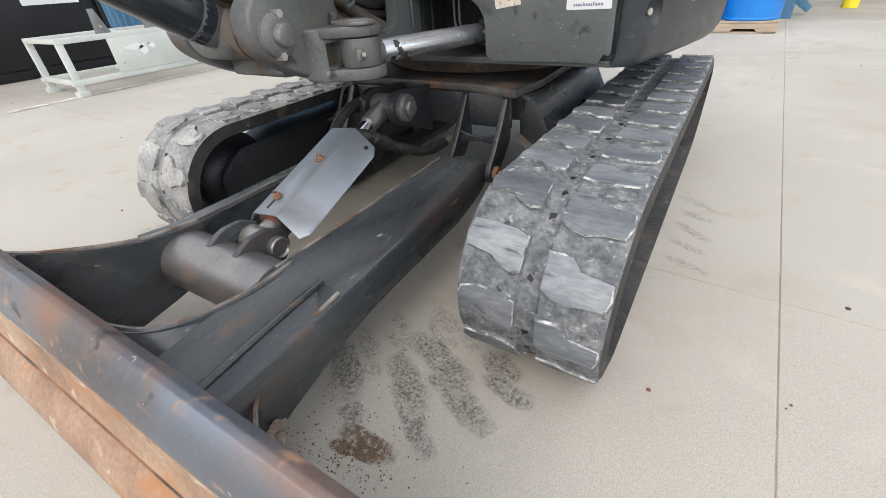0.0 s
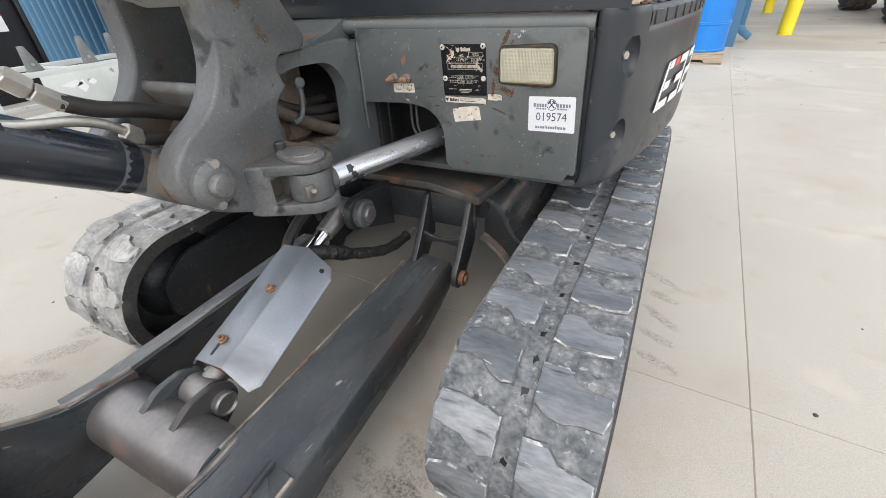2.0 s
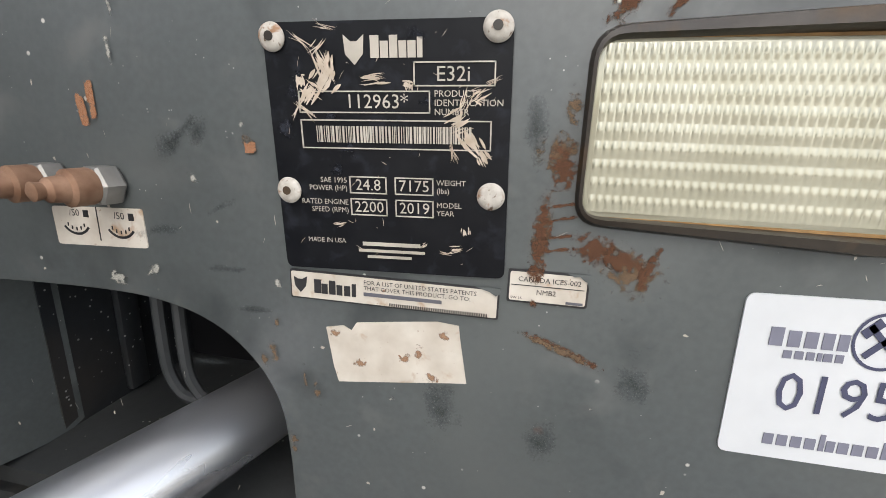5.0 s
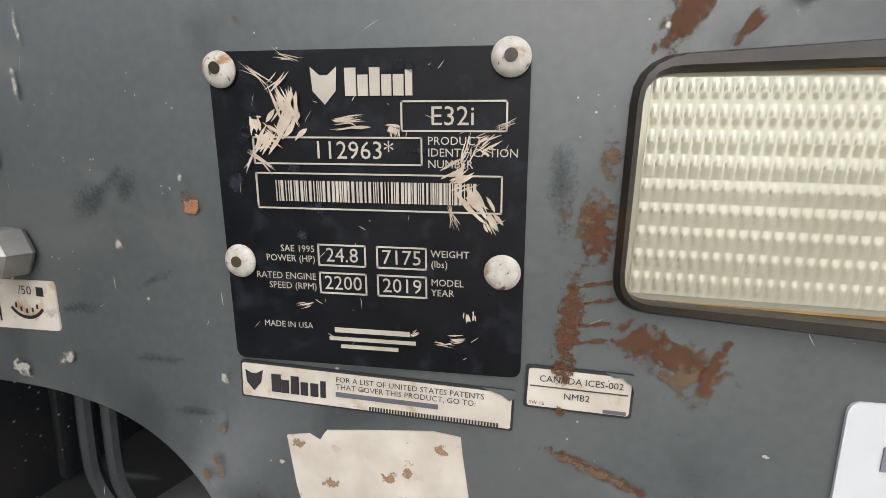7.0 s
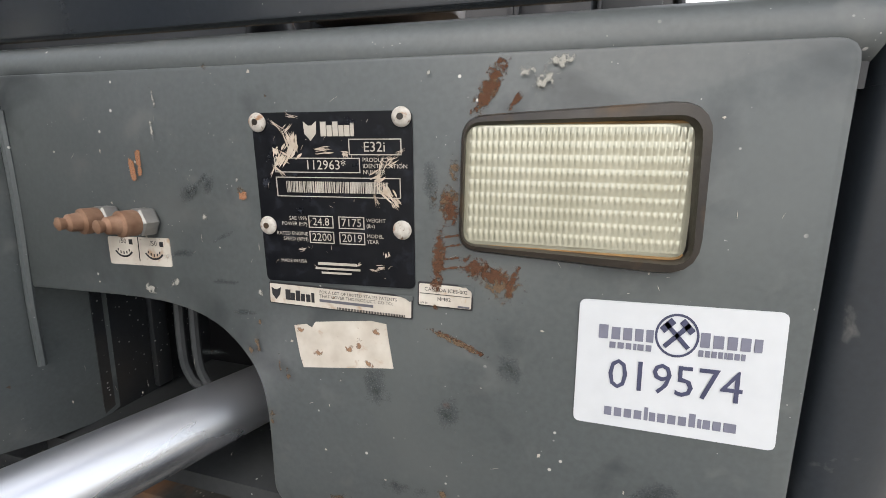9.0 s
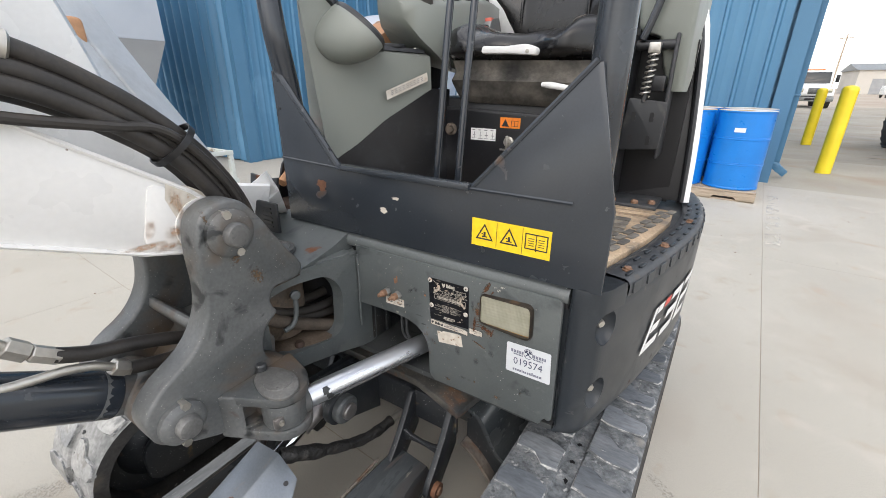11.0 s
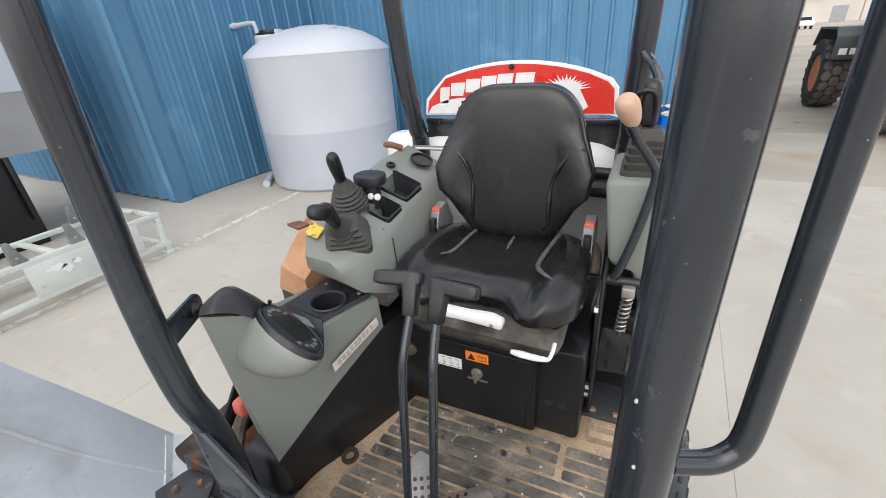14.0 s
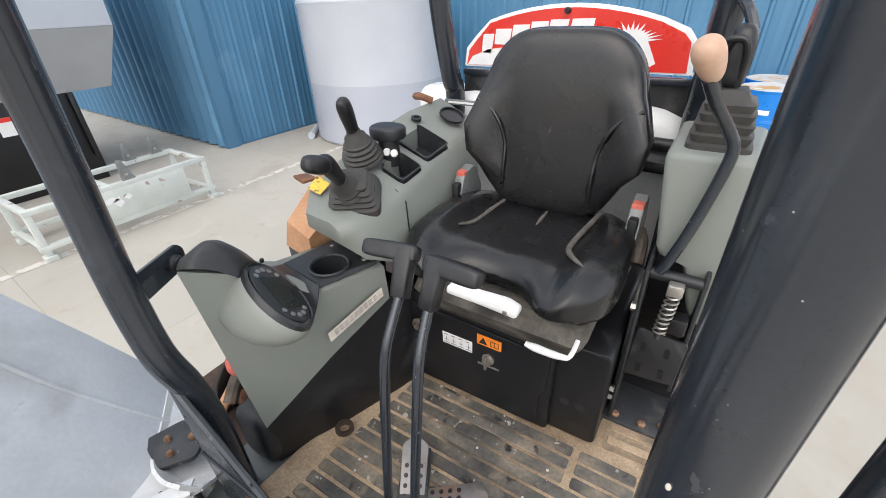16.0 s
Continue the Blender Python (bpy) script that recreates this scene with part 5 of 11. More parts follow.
def track(xc, lug_material, label, seed, skew=0.0, belt_material="rubber"):
    hw = 0.15
    sk = lambda y: skew * (y - 0.6)
    b = B()
    n = 150
    sect = [(-hw, 0.172), (-hw + 0.006, 0.206), (-hw + 0.016, 0.2095), (-0.024, 0.2095), (-0.018, 0.203), (0.018, 0.203), (0.024, 0.2095), (hw - 0.016, 0.2095), (hw - 0.006, 0.206), (hw, 0.172), (hw - 0.01, 0.168), (-hw + 0.01, 0.168)]
    rings = []
    for i in range(n):
        ring = []
        for x, r in sect:
            y, z, _, _ = along(i / n, r)
            ring.append(b.verts.new((xc + x + sk(y), y, z)))
        rings.append(ring)
    for i in range(n):
        p, q = rings[i], rings[(i + 1) % n]
        for k in range(len(sect)):
            b.faces.new((p[k], p[(k + 1) % len(sect)], q[(k + 1) % len(sect)], q[k])).material_index = 1 if k in (0, 8, 9, 10, 11) else 0
    belt = part("track_belt", b, [M[belt_material], M["track_side"]], ex, label)
    flat = [lug_mesh(seed + i, True) for i in range(4)]
    bent = [lug_mesh(seed + 20 + i, False) for i in range(4)]
    for me in flat + bent:
        me.materials.append(lug_material)
        me.materials.append(M["chalk"])
        me.materials.append(M[belt_material])
    rd = random.Random(seed)
    count = 32
    for side in (1, -1):
        for i in range(count):
            s = (i + (0.28 if side < 0 else 0.0) + 0.25) / count
            y, z, ny, nz = along(s, 0.2095)
            straight = abs(ny) < 0.02
            ob = new("tread_lug", rd.choice(flat if straight else bent))
            ob.parent = belt
            way = Vector((0, nz, -ny)) * (1 if side > 0 else -1)
            m = Matrix.Identity(4)
            m.col[0] = (side, 0, 0, 0)
            m.col[1] = (*way, 0)
            m.col[2] = (0, ny, nz, 0)
            m.col[3] = (xc + sk(y), y, z, 1)
            ob.matrix_basis = m
    pits = []
    for k in range(6):
        ring = [(rd.uniform(0.0015, 0.0095) * math.cos(a), rd.uniform(0.002, 0.011) * math.sin(a)) for a in np.linspace(0, 2 * math.pi, 13)[:-1] + rd.uniform(0, 1)]
        blk = part("guide_pit", prism(ring, "xy", -0.004, 0.0008), M["black_paint"], belt)
        pits.append(blk.data)
        bpy.data.objects.remove(blk)
    for i in range(count * 2):
        if i % 2 and rd.random() < 0.6:
            continue
        y, z, ny, nz = along((i + 0.3) / (count * 2), 0.203)
        ob = new("guide_pit", rd.choice(pits))
        ob.parent = belt
        m = Matrix.Identity(4)
        m.col[1], m.col[2], m.col[3] = (0, nz, -ny, 0), (0, ny, nz, 0), (xc + sk(y) + rd.uniform(-0.003, 0.003), y, z, 1)
        ob.matrix_basis = m @ Matrix.Rotation(rd.uniform(-0.6, 0.6), 4, "Z")
    # wheels and frame inside the loop
    for y, r, nm in ((Y0 + 0.01, 0.168, "idler"), (Y1, 0.160, "sprocket")):
        wl = part(nm, lathe([(0.05, -0.075), (r * 0.55, -0.06), (r * 0.72, -0.03), (r, -0.035), (r, 0.035), (r * 0.72, 0.03), (r * 0.55, 0.06), (0.05, 0.075)], (xc, y, ZC), (1, 0, 0), 36), M["frame"], ex)
        part("hub", lathe([(0.055, -0.085), (0.055, 0.085)], (xc, y, ZC), (1, 0, 0), 20), M["frame"], wl)
    for y in np.linspace(1.02, 1.90, 4):
        part("roller", lathe([(0.06, -0.07), (0.06, -0.03), (0.045, -0.02), (0.045, 0.02), (0.06, 0.03), (0.06, 0.07)], (xc, y, 0.105), (1, 0, 0), 20), M["frame"], ex)
    part("top_roller", lathe([(0.035, -0.06), (0.035, 0.06)], (xc, 1.45, 0.368), (1, 0, 0), 16), M["frame"], ex)
    beam = [(0.86, 0.13), (0.93, 0.10), (2.00, 0.10), (2.06, 0.15), (2.06, 0.29), (1.95, 0.335), (1.0, 0.335), (0.90, 0.30), (0.82, 0.27), (0.82, 0.19)]
    fr = part("track_frame", prism(beam, "yz", xc - 0.085, xc + 0.085, 0.008), M["frame"], ex, "black track frame spotted with paint")
    si = xc + 0.092 if xc < -0.8 else xc - 0.110
    pl = part("side_plate", prism(rounded([(0.70, 0.15), (0.78, 0.125), (1.98, 0.125), (2.02, 0.20), (1.98, 0.335), (0.80, 0.335), (0.70, 0.27)], [0.03, 0.02, 0.03, 0.04, 0.03, 0.03, 0.04]), "yz", si, si + 0.018, 0.005), M["frame"], fr, "black speckled side plate", smooth=40)
    part("plate_bolt", lathe([(0.016, 0), (0.016, 0.008), (0.011, 0.010)], (si + (0.018 if xc < -0.8 else 0.0), 1.22, 0.235), (1 if xc < -0.8 else -1, 0, 0), 6), M["rust"], pl)
    for sx in (xc - 0.088, xc + 0.085):
        part("guard", prism(rounded([(1.10, 0.05), (1.24, 0.05), (1.24, 0.13), (1.10, 0.13)], 0.02), "yz", sx, sx + 0.006), M["rust"], fr)
        part("cover", prism(rounded([(1.15, 0.22), (1.75, 0.22), (1.70, 0.30), (1.20, 0.30)], 0.02), "yz", sx - 0.003, sx + 0.009, 0.002), M["frame"], fr)


track(-0.190, M["lug"], "worn grey rubber track, scuffed and dusty", 5, 0.028)
track(-1.410, M["lug_white"], "rubber track caked with white dust", 50, 0.0, "chalky_belt")

# centre frame
XM = -0.80
b = prism(rounded([(-1.12, 1.20), (-0.64, 1.20), (-0.465, 1.15), (-0.44, 1.30), (-0.44, 1.85), (-1.16, 1.85), (-1.16, 1.30)], [0.03, 0, 0.01, 0.02, 0.05, 0.05, 0.02]), "xy", 0.474, 0.498, 0.003)
part("frame_top_plate", b, M["dusty_plate"], ex, "worn top plate of the lower frame")
part("cross_frame", prism([(1.24, 0.385), (1.80, 0.385), (1.80, 0.474), (1.20, 0.474)], "yz", -1.12, -0.46, 0.006), M["frame"], ex)
for sgn in (1, -1):
    # curved legs down to the track frames
    up_ = curve([(0.325, 0.474, 0), (0.374, 0.456, 0), (0.402, 0.412, 0), (0.425, 0.368, 0), (0.458, 0.338, 0), (0.505, 0.318, 0), (0.57, 0.305, 0)], 4)
    dn_ = curve([(0.325, 0.350, 0), (0.374, 0.315, 0), (0.412, 0.272, 0), (0.447, 0.226, 0), (0.500, 0.185, 0), (0.57, 0.155, 0)], 4)
    web_ = [(XM + sgn * p.x, p.y) for p in up_] + [(XM + sgn * p.x, p.y) for p in dn_[::-1]]
    leg = part("frame_leg", prism(web_, "xz", 1.225, 1.237, 0.002, limit=60), M["frame"], ex, "curved black leg of the lower frame")
    part("leg_sheet", loft([[(XM + sgn * p.x, y, p.y + 0.004) for p in up_] for y in (1.205, 1.50, 1.90)], thick=0.012), M["arm"], leg, smooth=60)
    part("leg_flange", loft([[(XM + sgn * p.x, y, p.y) for p in dn_] for y in (1.195, 1.26)], thick=0.010), M["worn_edge"], leg, smooth=60)
    part("leg_web", prism(web_, "xz", 1.86, 1.872, 0.002, limit=60), M["frame"], leg)
part("slew_ring", lathe([(0.40, 0.498), (0.42, 0.505), (0.42, 0.565), (0.39, 0.578)], (XM, 1.72, 0), seg=64), M["dark_rust"], ex, "dirty rust-brown slew ring")
for x in (-0.648, -0.512):
    poly = [(1.195, 0.474), (1.172, 0.474), (1.132, 0.40), (1.088, 0.336), (1.055, 0.298), (1.045, 0.268), (1.065, 0.238), (1.095, 0.235), (1.125, 0.262), (1.20, 0.34)]
    rb = part("arm_bracket", prism(rounded(poly, [0, 0.004, 0.03, 0.03, 0.02, 0.02, 0.02, 0.02, 0.02, 0]), "yz", x, x + 0.018, 0.002), M["frame"], ex)
    part("pivot_pin", rod((x + 0.018, 1.083, 0.268), (x + 0.032, 1.083, 0.268), 0.022), M["rust"], rb)
    bm_ = rod((x + 0.032, 1.083, 0.268), (x + 0.038, 1.083, 0.268), 0.012, seg=6)
    part("pin_bolt", bm_, M["bolt"], rb)
for x in (-1.105, -0.968):
    poly = [(1.195, 0.474), (1.172, 0.474), (1.132, 0.40), (1.088, 0.336), (1.055, 0.298), (1.045, 0.268), (1.065, 0.238), (1.095, 0.235), (1.125, 0.262), (1.20, 0.34)]
    part("arm_bracket", prism(poly, "yz", x, x + 0.018, 0.002), M["frame"], ex)
part("back_web", box(-1.10, -0.49, 1.185, 1.20, 0.375, 0.474, 0.002), M["frame"], ex)
# stiffener between the brackets
b = prism([(-0.632, 0.372), (-0.606, 0.362), (-0.571, 0.358), (-0.536, 0.362), (-0.510, 0.372), (-0.510, 0.326), (-0.528, 0.340), (-0.560, 0.344), (-0.585, 0.344), (-0.614, 0.339), (-0.632, 0.326)], "xz", 1.128, 1.138, 0.002)
ww = part("weld_web", b, M["frame"], ex)
part("weld_bead", tube([(-0.630, 1.127, 0.371), (-0.606, 1.126, 0.363), (-0.571, 1.127, 0.359), (-0.536, 1.126, 0.363), (-0.512, 1.127, 0.371)], 0.004, seg=8, n=5), M["frame"], ww)

# blade cylinder bracket
cyb = part("cylinder_bracket", prism(rounded([(1.19, 0.49), (1.02, 0.505), (0.985, 0.49), (0.975, 0.455), (0.99, 0.415), (1.03, 0.405), (1.19, 0.34)], [0, 0.02, 0.025, 0.02, 0.025, 0.02, 0]), "yz", -0.80, -0.775, 0.003), M["frame"], ex)
part("boss", lathe([(0.039, 0), (0.041, 0.004), (0.041, 0.020), (0.035, 0.026)], (-0.777, 1.030, 0.456), (1, 0, 0), 28), M["cast"], cyb)
part("pin_head", lathe([(0.024, 0), (0.024, 0.010), (0.021, 0.013), (0.012, 0.014), (0.004, 0.014)], (-0.752, 1.030, 0.456), (1, 0, 0), 24), M["steel"], cyb)
part("cylinder_bracket", prism(rounded([(1.19, 0.49), (1.02, 0.505), (0.985, 0.49), (0.975, 0.455), (0.99, 0.415), (1.03, 0.405), (1.19, 0.34)], [0, 0.02, 0.025, 0.02, 0.025, 0.02, 0]), "yz", -0.905, -0.88, 0.003), M["frame"], ex)

# blade cylinder with its guard
A, Z = Vector((-0.842, 0.487, 0.272)), Vector((-0.840, 1.030, 0.456))
w_ = (Z - A).normalized()
cyl = part("blade_cylinder", rod(A + w_ * 0.05, A + w_ * 0.36, 0.042), M["dark"], ex)
part("piston_rod", rod(A + w_ * 0.36, Z - w_ * 0.085, 0.0195), M["bright_chrome"], cyl, "bright chrome rod")
part("rod_eye", lathe([(0.034, -0.036), (0.036, -0.03), (0.036, 0.03), (0.034, 0.036)], Z, (1, 0, 0), 24), M["cast"], cyl)
part("rod_end", rod(Z - w_ * 0.10, Z - w_ * 0.02, 0.026, r2=0.030), M["steel"], cyl)
part("tail_eye", lathe([(0.036, -0.03), (0.036, 0.03)], A, (1, 0, 0), 24), M["steel"], cyl)
part("tail", rod(A, A + w_ * 0.07, 0.026), M["steel"], cyl)
gy0, gy1 = 0.520, 0.832
gz = lambda y: 0.322 + (y - gy0) * 0.372
prof = [(-0.905, -0.022), (-0.886, 0.0), (-0.882, 0.002), (-0.800, 0.012), (-0.794, 0.010), (-0.722, -0.030), (-0.716, -0.036)]
rows = []
for y in (gy0, gy0 + 0.02, gy1 - 0.03, gy1):
    trim_ = 0.020 if y in (gy0, gy1) else 0.0
    rows.append([(x if x < -0.73 else x - trim_, y, gz(y) + z) for x, z in prof])
guard = part("cylinder_guard", loft(rows, thick=0.004), M["cover_plate"], ex, "folded grey steel guard with rust spots", smooth=25)
nrm = Vector((0, -0.35, 0.94)).normalized()
for x, y in ((-0.815, 0.706), (-0.842, 0.571)):
    o = Vector((x, y, gz(y) + 0.012))
    bt = part("bolt", lathe([(0.012, 0), (0.012, 0.003), (0.0085, 0.0035), (0.0085, 0.010), (0.004, 0.011), (0.004, 0.018)], o, nrm, 6), M["bolt"], guard)
b = prism(rounded([(-0.003, -0.016), (0.003, -0.016), (0.003, 0.016), (-0.003, 0.016)], 0.003), "xy", -0.0005, 0.0012)
bmesh.ops.transform(b, matrix=Matrix.Translation((-0.848, 0.552, gz(0.552) + 0.0065)) @ Matrix.Rotation(radians(20.4), 4, "X"), verts=b.verts)
part("slot", b, M["black_paint"], guard)
part("hole", lathe([(0.006, 0), (0.006, 0.0016)], (-0.743, 0.805, gz(0.805) - 0.0185), (0.44, -0.31, 0.84), 16), M["black_paint"], guard)

# hoses to the cylinder
part("cylinder_hose", tube(curve([(-0.734, 1.190, 0.302), (-0.742, 1.14, 0.298), (-0.752, 1.08, 0.306), (-0.763, 1.02, 0.330), (-0.775, 0.95, 0.366), (-0.786, 0.89, 0.404), (-0.81, 0.84, 0.425)], 5), [0.016 + 0.0022 * math.sin(k * 1.9) * math.sin(k * 0.77) + (0.004 if k > 20 else 0) for k in range(31)], seg=14, smooth=False), M["sleeve"], ex, "ragged black wrapped hose sleeve")
b = rod((-0.716, 1.262, 0.313), (-0.726, 1.222, 0.307), 0.014, seg=6)
rod((-0.723, 1.235, 0.309), (-0.734, 1.188, 0.301), 0.011, b, seg=12)
rod((-0.705, 1.32, 0.322), (-0.716, 1.262, 0.313), 0.009, b, seg=12)
part("hose_fitting", b, M["zinc"], ex)
part("cylinder_hose", tube([(-0.90, 0.84, 0.40), (-0.905, 0.87, 0.43), (-0.91, 0.93, 0.46), (-0.915, 1.02, 0.47), (-0.915, 1.10, 0.44)], 0.015, seg=10), M["hose"], ex)

# push arms, cross tube and blade
def arm(x0, x1, outer):
    """A push arm: inner edge high, the top falling outwards; x0 < x1."""
    rows = []
    for y, zi, zo, zb in ((1.12, 0.300, 0.285, 0.225), (1.06, 0.308, 0.290, 0.195), (0.90, 0.306, 0.283, 0.180), (0.50, 0.304, 0.262, 0.165), (0.40, 0.306, 0.258, 0.150), (0.25, 0.300, 0.256, 0.11), (0.135, 0.290, 0.256, 0.07)):
        if outer < 0 and y < 0.35:
            continue
        q = 0.012 if y > 1.0 else 0.0
        za, zc = (zi, zo) if outer > 0 else (zo - 0.02, zi)
        rows.append([(x0 + q, y, zb), (x1 - q, y, zb), (x1 - q, y, zc - 0.012), (x1 - q - 0.008, y, zc), (x0 + q + 0.006, y, za), (x0 + q, y, za - 0.006)])
    a = part("push_arm", loft(rows, closed=True), M["arm"], ex, "worn black push arm of the blade", smooth=40)
    xi = x0 if outer > 0 else x1
    part("weld_bar", tube([(xi, 1.05, 0.304), (xi, 0.9, 0.303), (xi, 0.50, 0.302), (xi, 0.40, 0.304)], 0.0048, seg=6, smooth=False), M["worn_edge"], a)
    if outer > 0:
        # gusset falling from the beam's side to the blade, its web and lower flange
        edge = [p for p in curve([(-0.527, 0.425, 0.272), (-0.540, 0.345, 0.250), (-0.546, 0.280, 0.229), (-0.537, 0.220, 0.208), (-0.500, 0.176, 0.194), (-0.440, 0.140, 0.182)], 6)]
        inner = [Vector((x1 - 0.050, p.y + 0.004, p.z + 0.006)) for p in edge]
        inner = [Vector((min(q.x, p.x - 0.004), q.y, q.z)) for q, p in zip(inner, edge)]
        part("gusset", loft([inner, edge], thick=0.010), M["arm"], a, "worn gusset sloping to the blade", smooth=60)
        part("gusset_edge", tube(edge[::2], 0.0045, seg=6, n=3), M["worn_edge"], a)
        webs = [(Vector((p.x - 0.020, p.y + 0.006, p.z - 0.006)), Vector((p.x - 0.020, p.y + 0.010, p.z - 0.115))) for p in edge]
        part("side_web", loft([[p for p, _ in webs], [q for _, q in webs]], thick=0.010), M["frame"], a, smooth=60)
        low_e = [p for p in curve([(-0.538, 0.455, 0.160), (-0.536, 0.390, 0.146), (-0.541, 0.317, 0.130), (-0.545, 0.254, 0.116), (-0.512, 0.198, 0.103), (-0.455, 0.155, 0.094)], 6)]
        low_i = [Vector((p.x - 0.050, p.y + 0.014, p.z + 0.002)) for p in low_e]
        part("flange", loft([low_i, low_e], thick=0.010), M["arm"], a, smooth=60)
        part("flange_edge", tube(low_e[::2], 0.004, seg=6, n=3), M["worn_edge"], a)
        # plate curving in from the beam's inner edge to the blade
        in_ = [p for p in curve([(x0 + 0.010, 0.43, 0.300), (-0.655, 0.36, 0.300), (-0.665, 0.285, 0.301), (-0.690, 0.215, 0.302), (-0.740, 0.165, 0.303), (-0.84, 0.132, 0.304)], 6)]
        part("inner_web", loft([in_, [Vector((p.x + 0.03, p.y, 0.10)) for p in in_]], thick=0.010), M["arm"], a, smooth=60)
        part("weld_bar", tube(in_[::2], 0.0050, seg=6, n=3), M["worn_edge"], a)
        part("inner_gusset", loft([in_, [Vector((x0 + 0.012, p.y, p.z - 0.045)) for p in in_]], thick=0.006), M["arm"], a, smooth=60)
        part("stiffener", tube([(x1 - 0.050, 0.43, 0.278), (x1 - 0.046, 0.30, 0.276), (x1 - 0.036, 0.14, 0.270)], 0.007, seg=8), M["arm"], a)
    else:
        # pale colour imitates the sky reflected along this flange
        part("top_flange", loft([[(x1 - 0.040, y, z), (x1 + 0.004, y, z + 0.002)] for y, z in ((1.06, 0.311), (0.80, 0.310), (0.55, 0.308), (0.40, 0.309), (0.33, 0.318))], thick=0.008), M["worn_flange"], a, "top flange of the arm, coloured pale for the sky's sheen")
        web = [(0.45, x1, 0.306, x1, 0.165), (0.38, x1 - 0.002, 0.312, x1, 0.160), (0.32, x1 - 0.015, 0.317, x1 - 0.002, 0.145), (0.27, x1 - 0.050, 0.321, x1 - 0.007, 0.13), (0.22, x1 - 0.095, 0.326, x1 - 0.015, 0.115), (0.17, x1 - 0.15, 0.331, x1 - 0.028, 0.105), (0.125, x1 - 0.23, 0.336, x1 - 0.04, 0.10)]
        tops = curve([(x, y, z) for y, x, z, _, _ in web], 5)
        lows = curve([(x, y, z) for y, _, _, x, z in web], 5)
        part("side_web", loft([[p, q] for p, q in zip(tops, lows)], thick=0.018), M["arm"], a)
        part("weld_bar", tube(tops[::3], 0.0065, seg=6), M["worn_edge"], a)
        poly = [(x1, 0.45)] + [(p.x, p.y) for p in tops] + [(x0 - 0.16, 0.125), (x0 - 0.09, 0.20), (x0 - 0.03, 0.30), (x0, 0.42)]
        part("flange", prism(poly, "xy", 0.215, 0.228, 0.002), M["arm"], a)
    return a


arm(-0.668, -0.526, 1)
arm(-1.105, -1.018, -1)
ct = part("cross_tube", rod((-1.022, 0.395, 0.228), (-0.662, 0.395, 0.228), 0.073, seg=40), M["steel"], ex, "worn steel cross tube between the arms")
part("weld_ring", lathe([(0.073, 0), (0.083, 0.004), (0.082, 0.010), (0.073, 0.014)], (-1.019, 0.395, 0.228), (1, 0, 0), 36), M["arm"], ct)
part("weld_ring", lathe([(0.073, 0), (0.081, 0.004), (0.073, 0.012)], (-0.666, 0.395, 0.228), (-1, 0, 0), 36), M["arm"], ct)
for x in (-0.895, -0.800):
    poly = [(0.345, 0.272), (0.355, 0.284), (0.43, 0.322), (0.485, 0.322), (0.522, 0.298), (0.528, 0.262), (0.51, 0.232), (0.45, 0.19), (0.42, 0.235), (0.37, 0.262)]
    lg = part("cylinder_lug", prism(rounded(poly, 0.012), "yz", x, x + 0.018, 0.003), M["arm"], ex)
    if x > -0.85:
        part("pin_head", lathe([(0.027, 0), (0.027, 0.014), (0.024, 0.018), (0.020, 0.013), (0.004, 0.013)], (x + 0.018, 0.487, 0.272), (1, 0, 0), 24), M["steel"], lg)

# blade
prof = [(0.128, 0.385), (0.112, 0.398), (0.100, 0.398), (0.074, 0.362), (0.064, 0.330), (0.060, 0.318)]
face = [(0.060, 0.318), (0.070, 0.27), (0.074, 0.20), (0.066, 0.135), (0.050, 0.085), (0.036, 0.062)]
back = [(0.118, 0.350), (0.128, 0.30), (0.130, 0.20), (0.122, 0.12), (0.10, 0.07), (0.060, 0.055)]
BX0, BX1 = -1.575, -0.035
blade = part("dozer_blade", prism(face + back[::-1], "yz", BX0, BX1, 0.002, limit=40), M["blade_face"], ex, "rusty scraped dozer blade")
part("top_bar", prism(prof + [(0.080, 0.318), (0.118, 0.335), (0.130, 0.36)], "yz", BX0, BX1, 0.003), M["blade"], blade, "smooth worn top bar")
lip = [(0.052, 0.092), (0.036, 0.080), (0.014, 0.038), (0.004, 0.004), (0.022, 0.002), (0.062, 0.058)]
part("cutting_edge", prism(lip, "yz", BX0, BX1, 0.002), M["blade_face"], blade, "chipped cutting edge")
for x in (BX0, BX1 - 0.014):
    part("end_plate", prism([(0.040, 0.05), (0.14, 0.06), (0.165, 0.20), (0.14, 0.34), (0.118, 0.385), (0.070, 0.31)], "yz", x, x + 0.014, 0.002), M["blade_face"], blade)
part("seam", tube([(BX0, 0.058, 0.100), (BX1, 0.058, 0.100)], 0.006, seg=6, smooth=False), M["rust"], blade)
for o in (blade, *blade.children):
    for v in o.data.vertices:
        v.co.z -= (v.co.x + 1.15) * 0.05 * max(0.0, v.co.z) / 0.39
rd = random.Random(8)
for k in range(9):
    clod = B()
    bmesh.ops.create_icosphere(clod, subdivisions=2, radius=rd.uniform(0.007, 0.017))
    for v in clod.verts:
        v.co = Vector((v.co.x, v.co.y * 1.25, v.co.z * 0.65)) * rd.uniform(0.75, 1.15)
    bmesh.ops.translate(clod, verts=clod.verts, vec=(-0.520 + 0.004 * k + rd.uniform(-0.008, 0.008), 0.222 - 0.0085 * k, 0.112 + 0.010 * (k % 3)))
    part("mud_clod", clod, M["dry_mud"], blade, "dried mud lodged beside the arm")

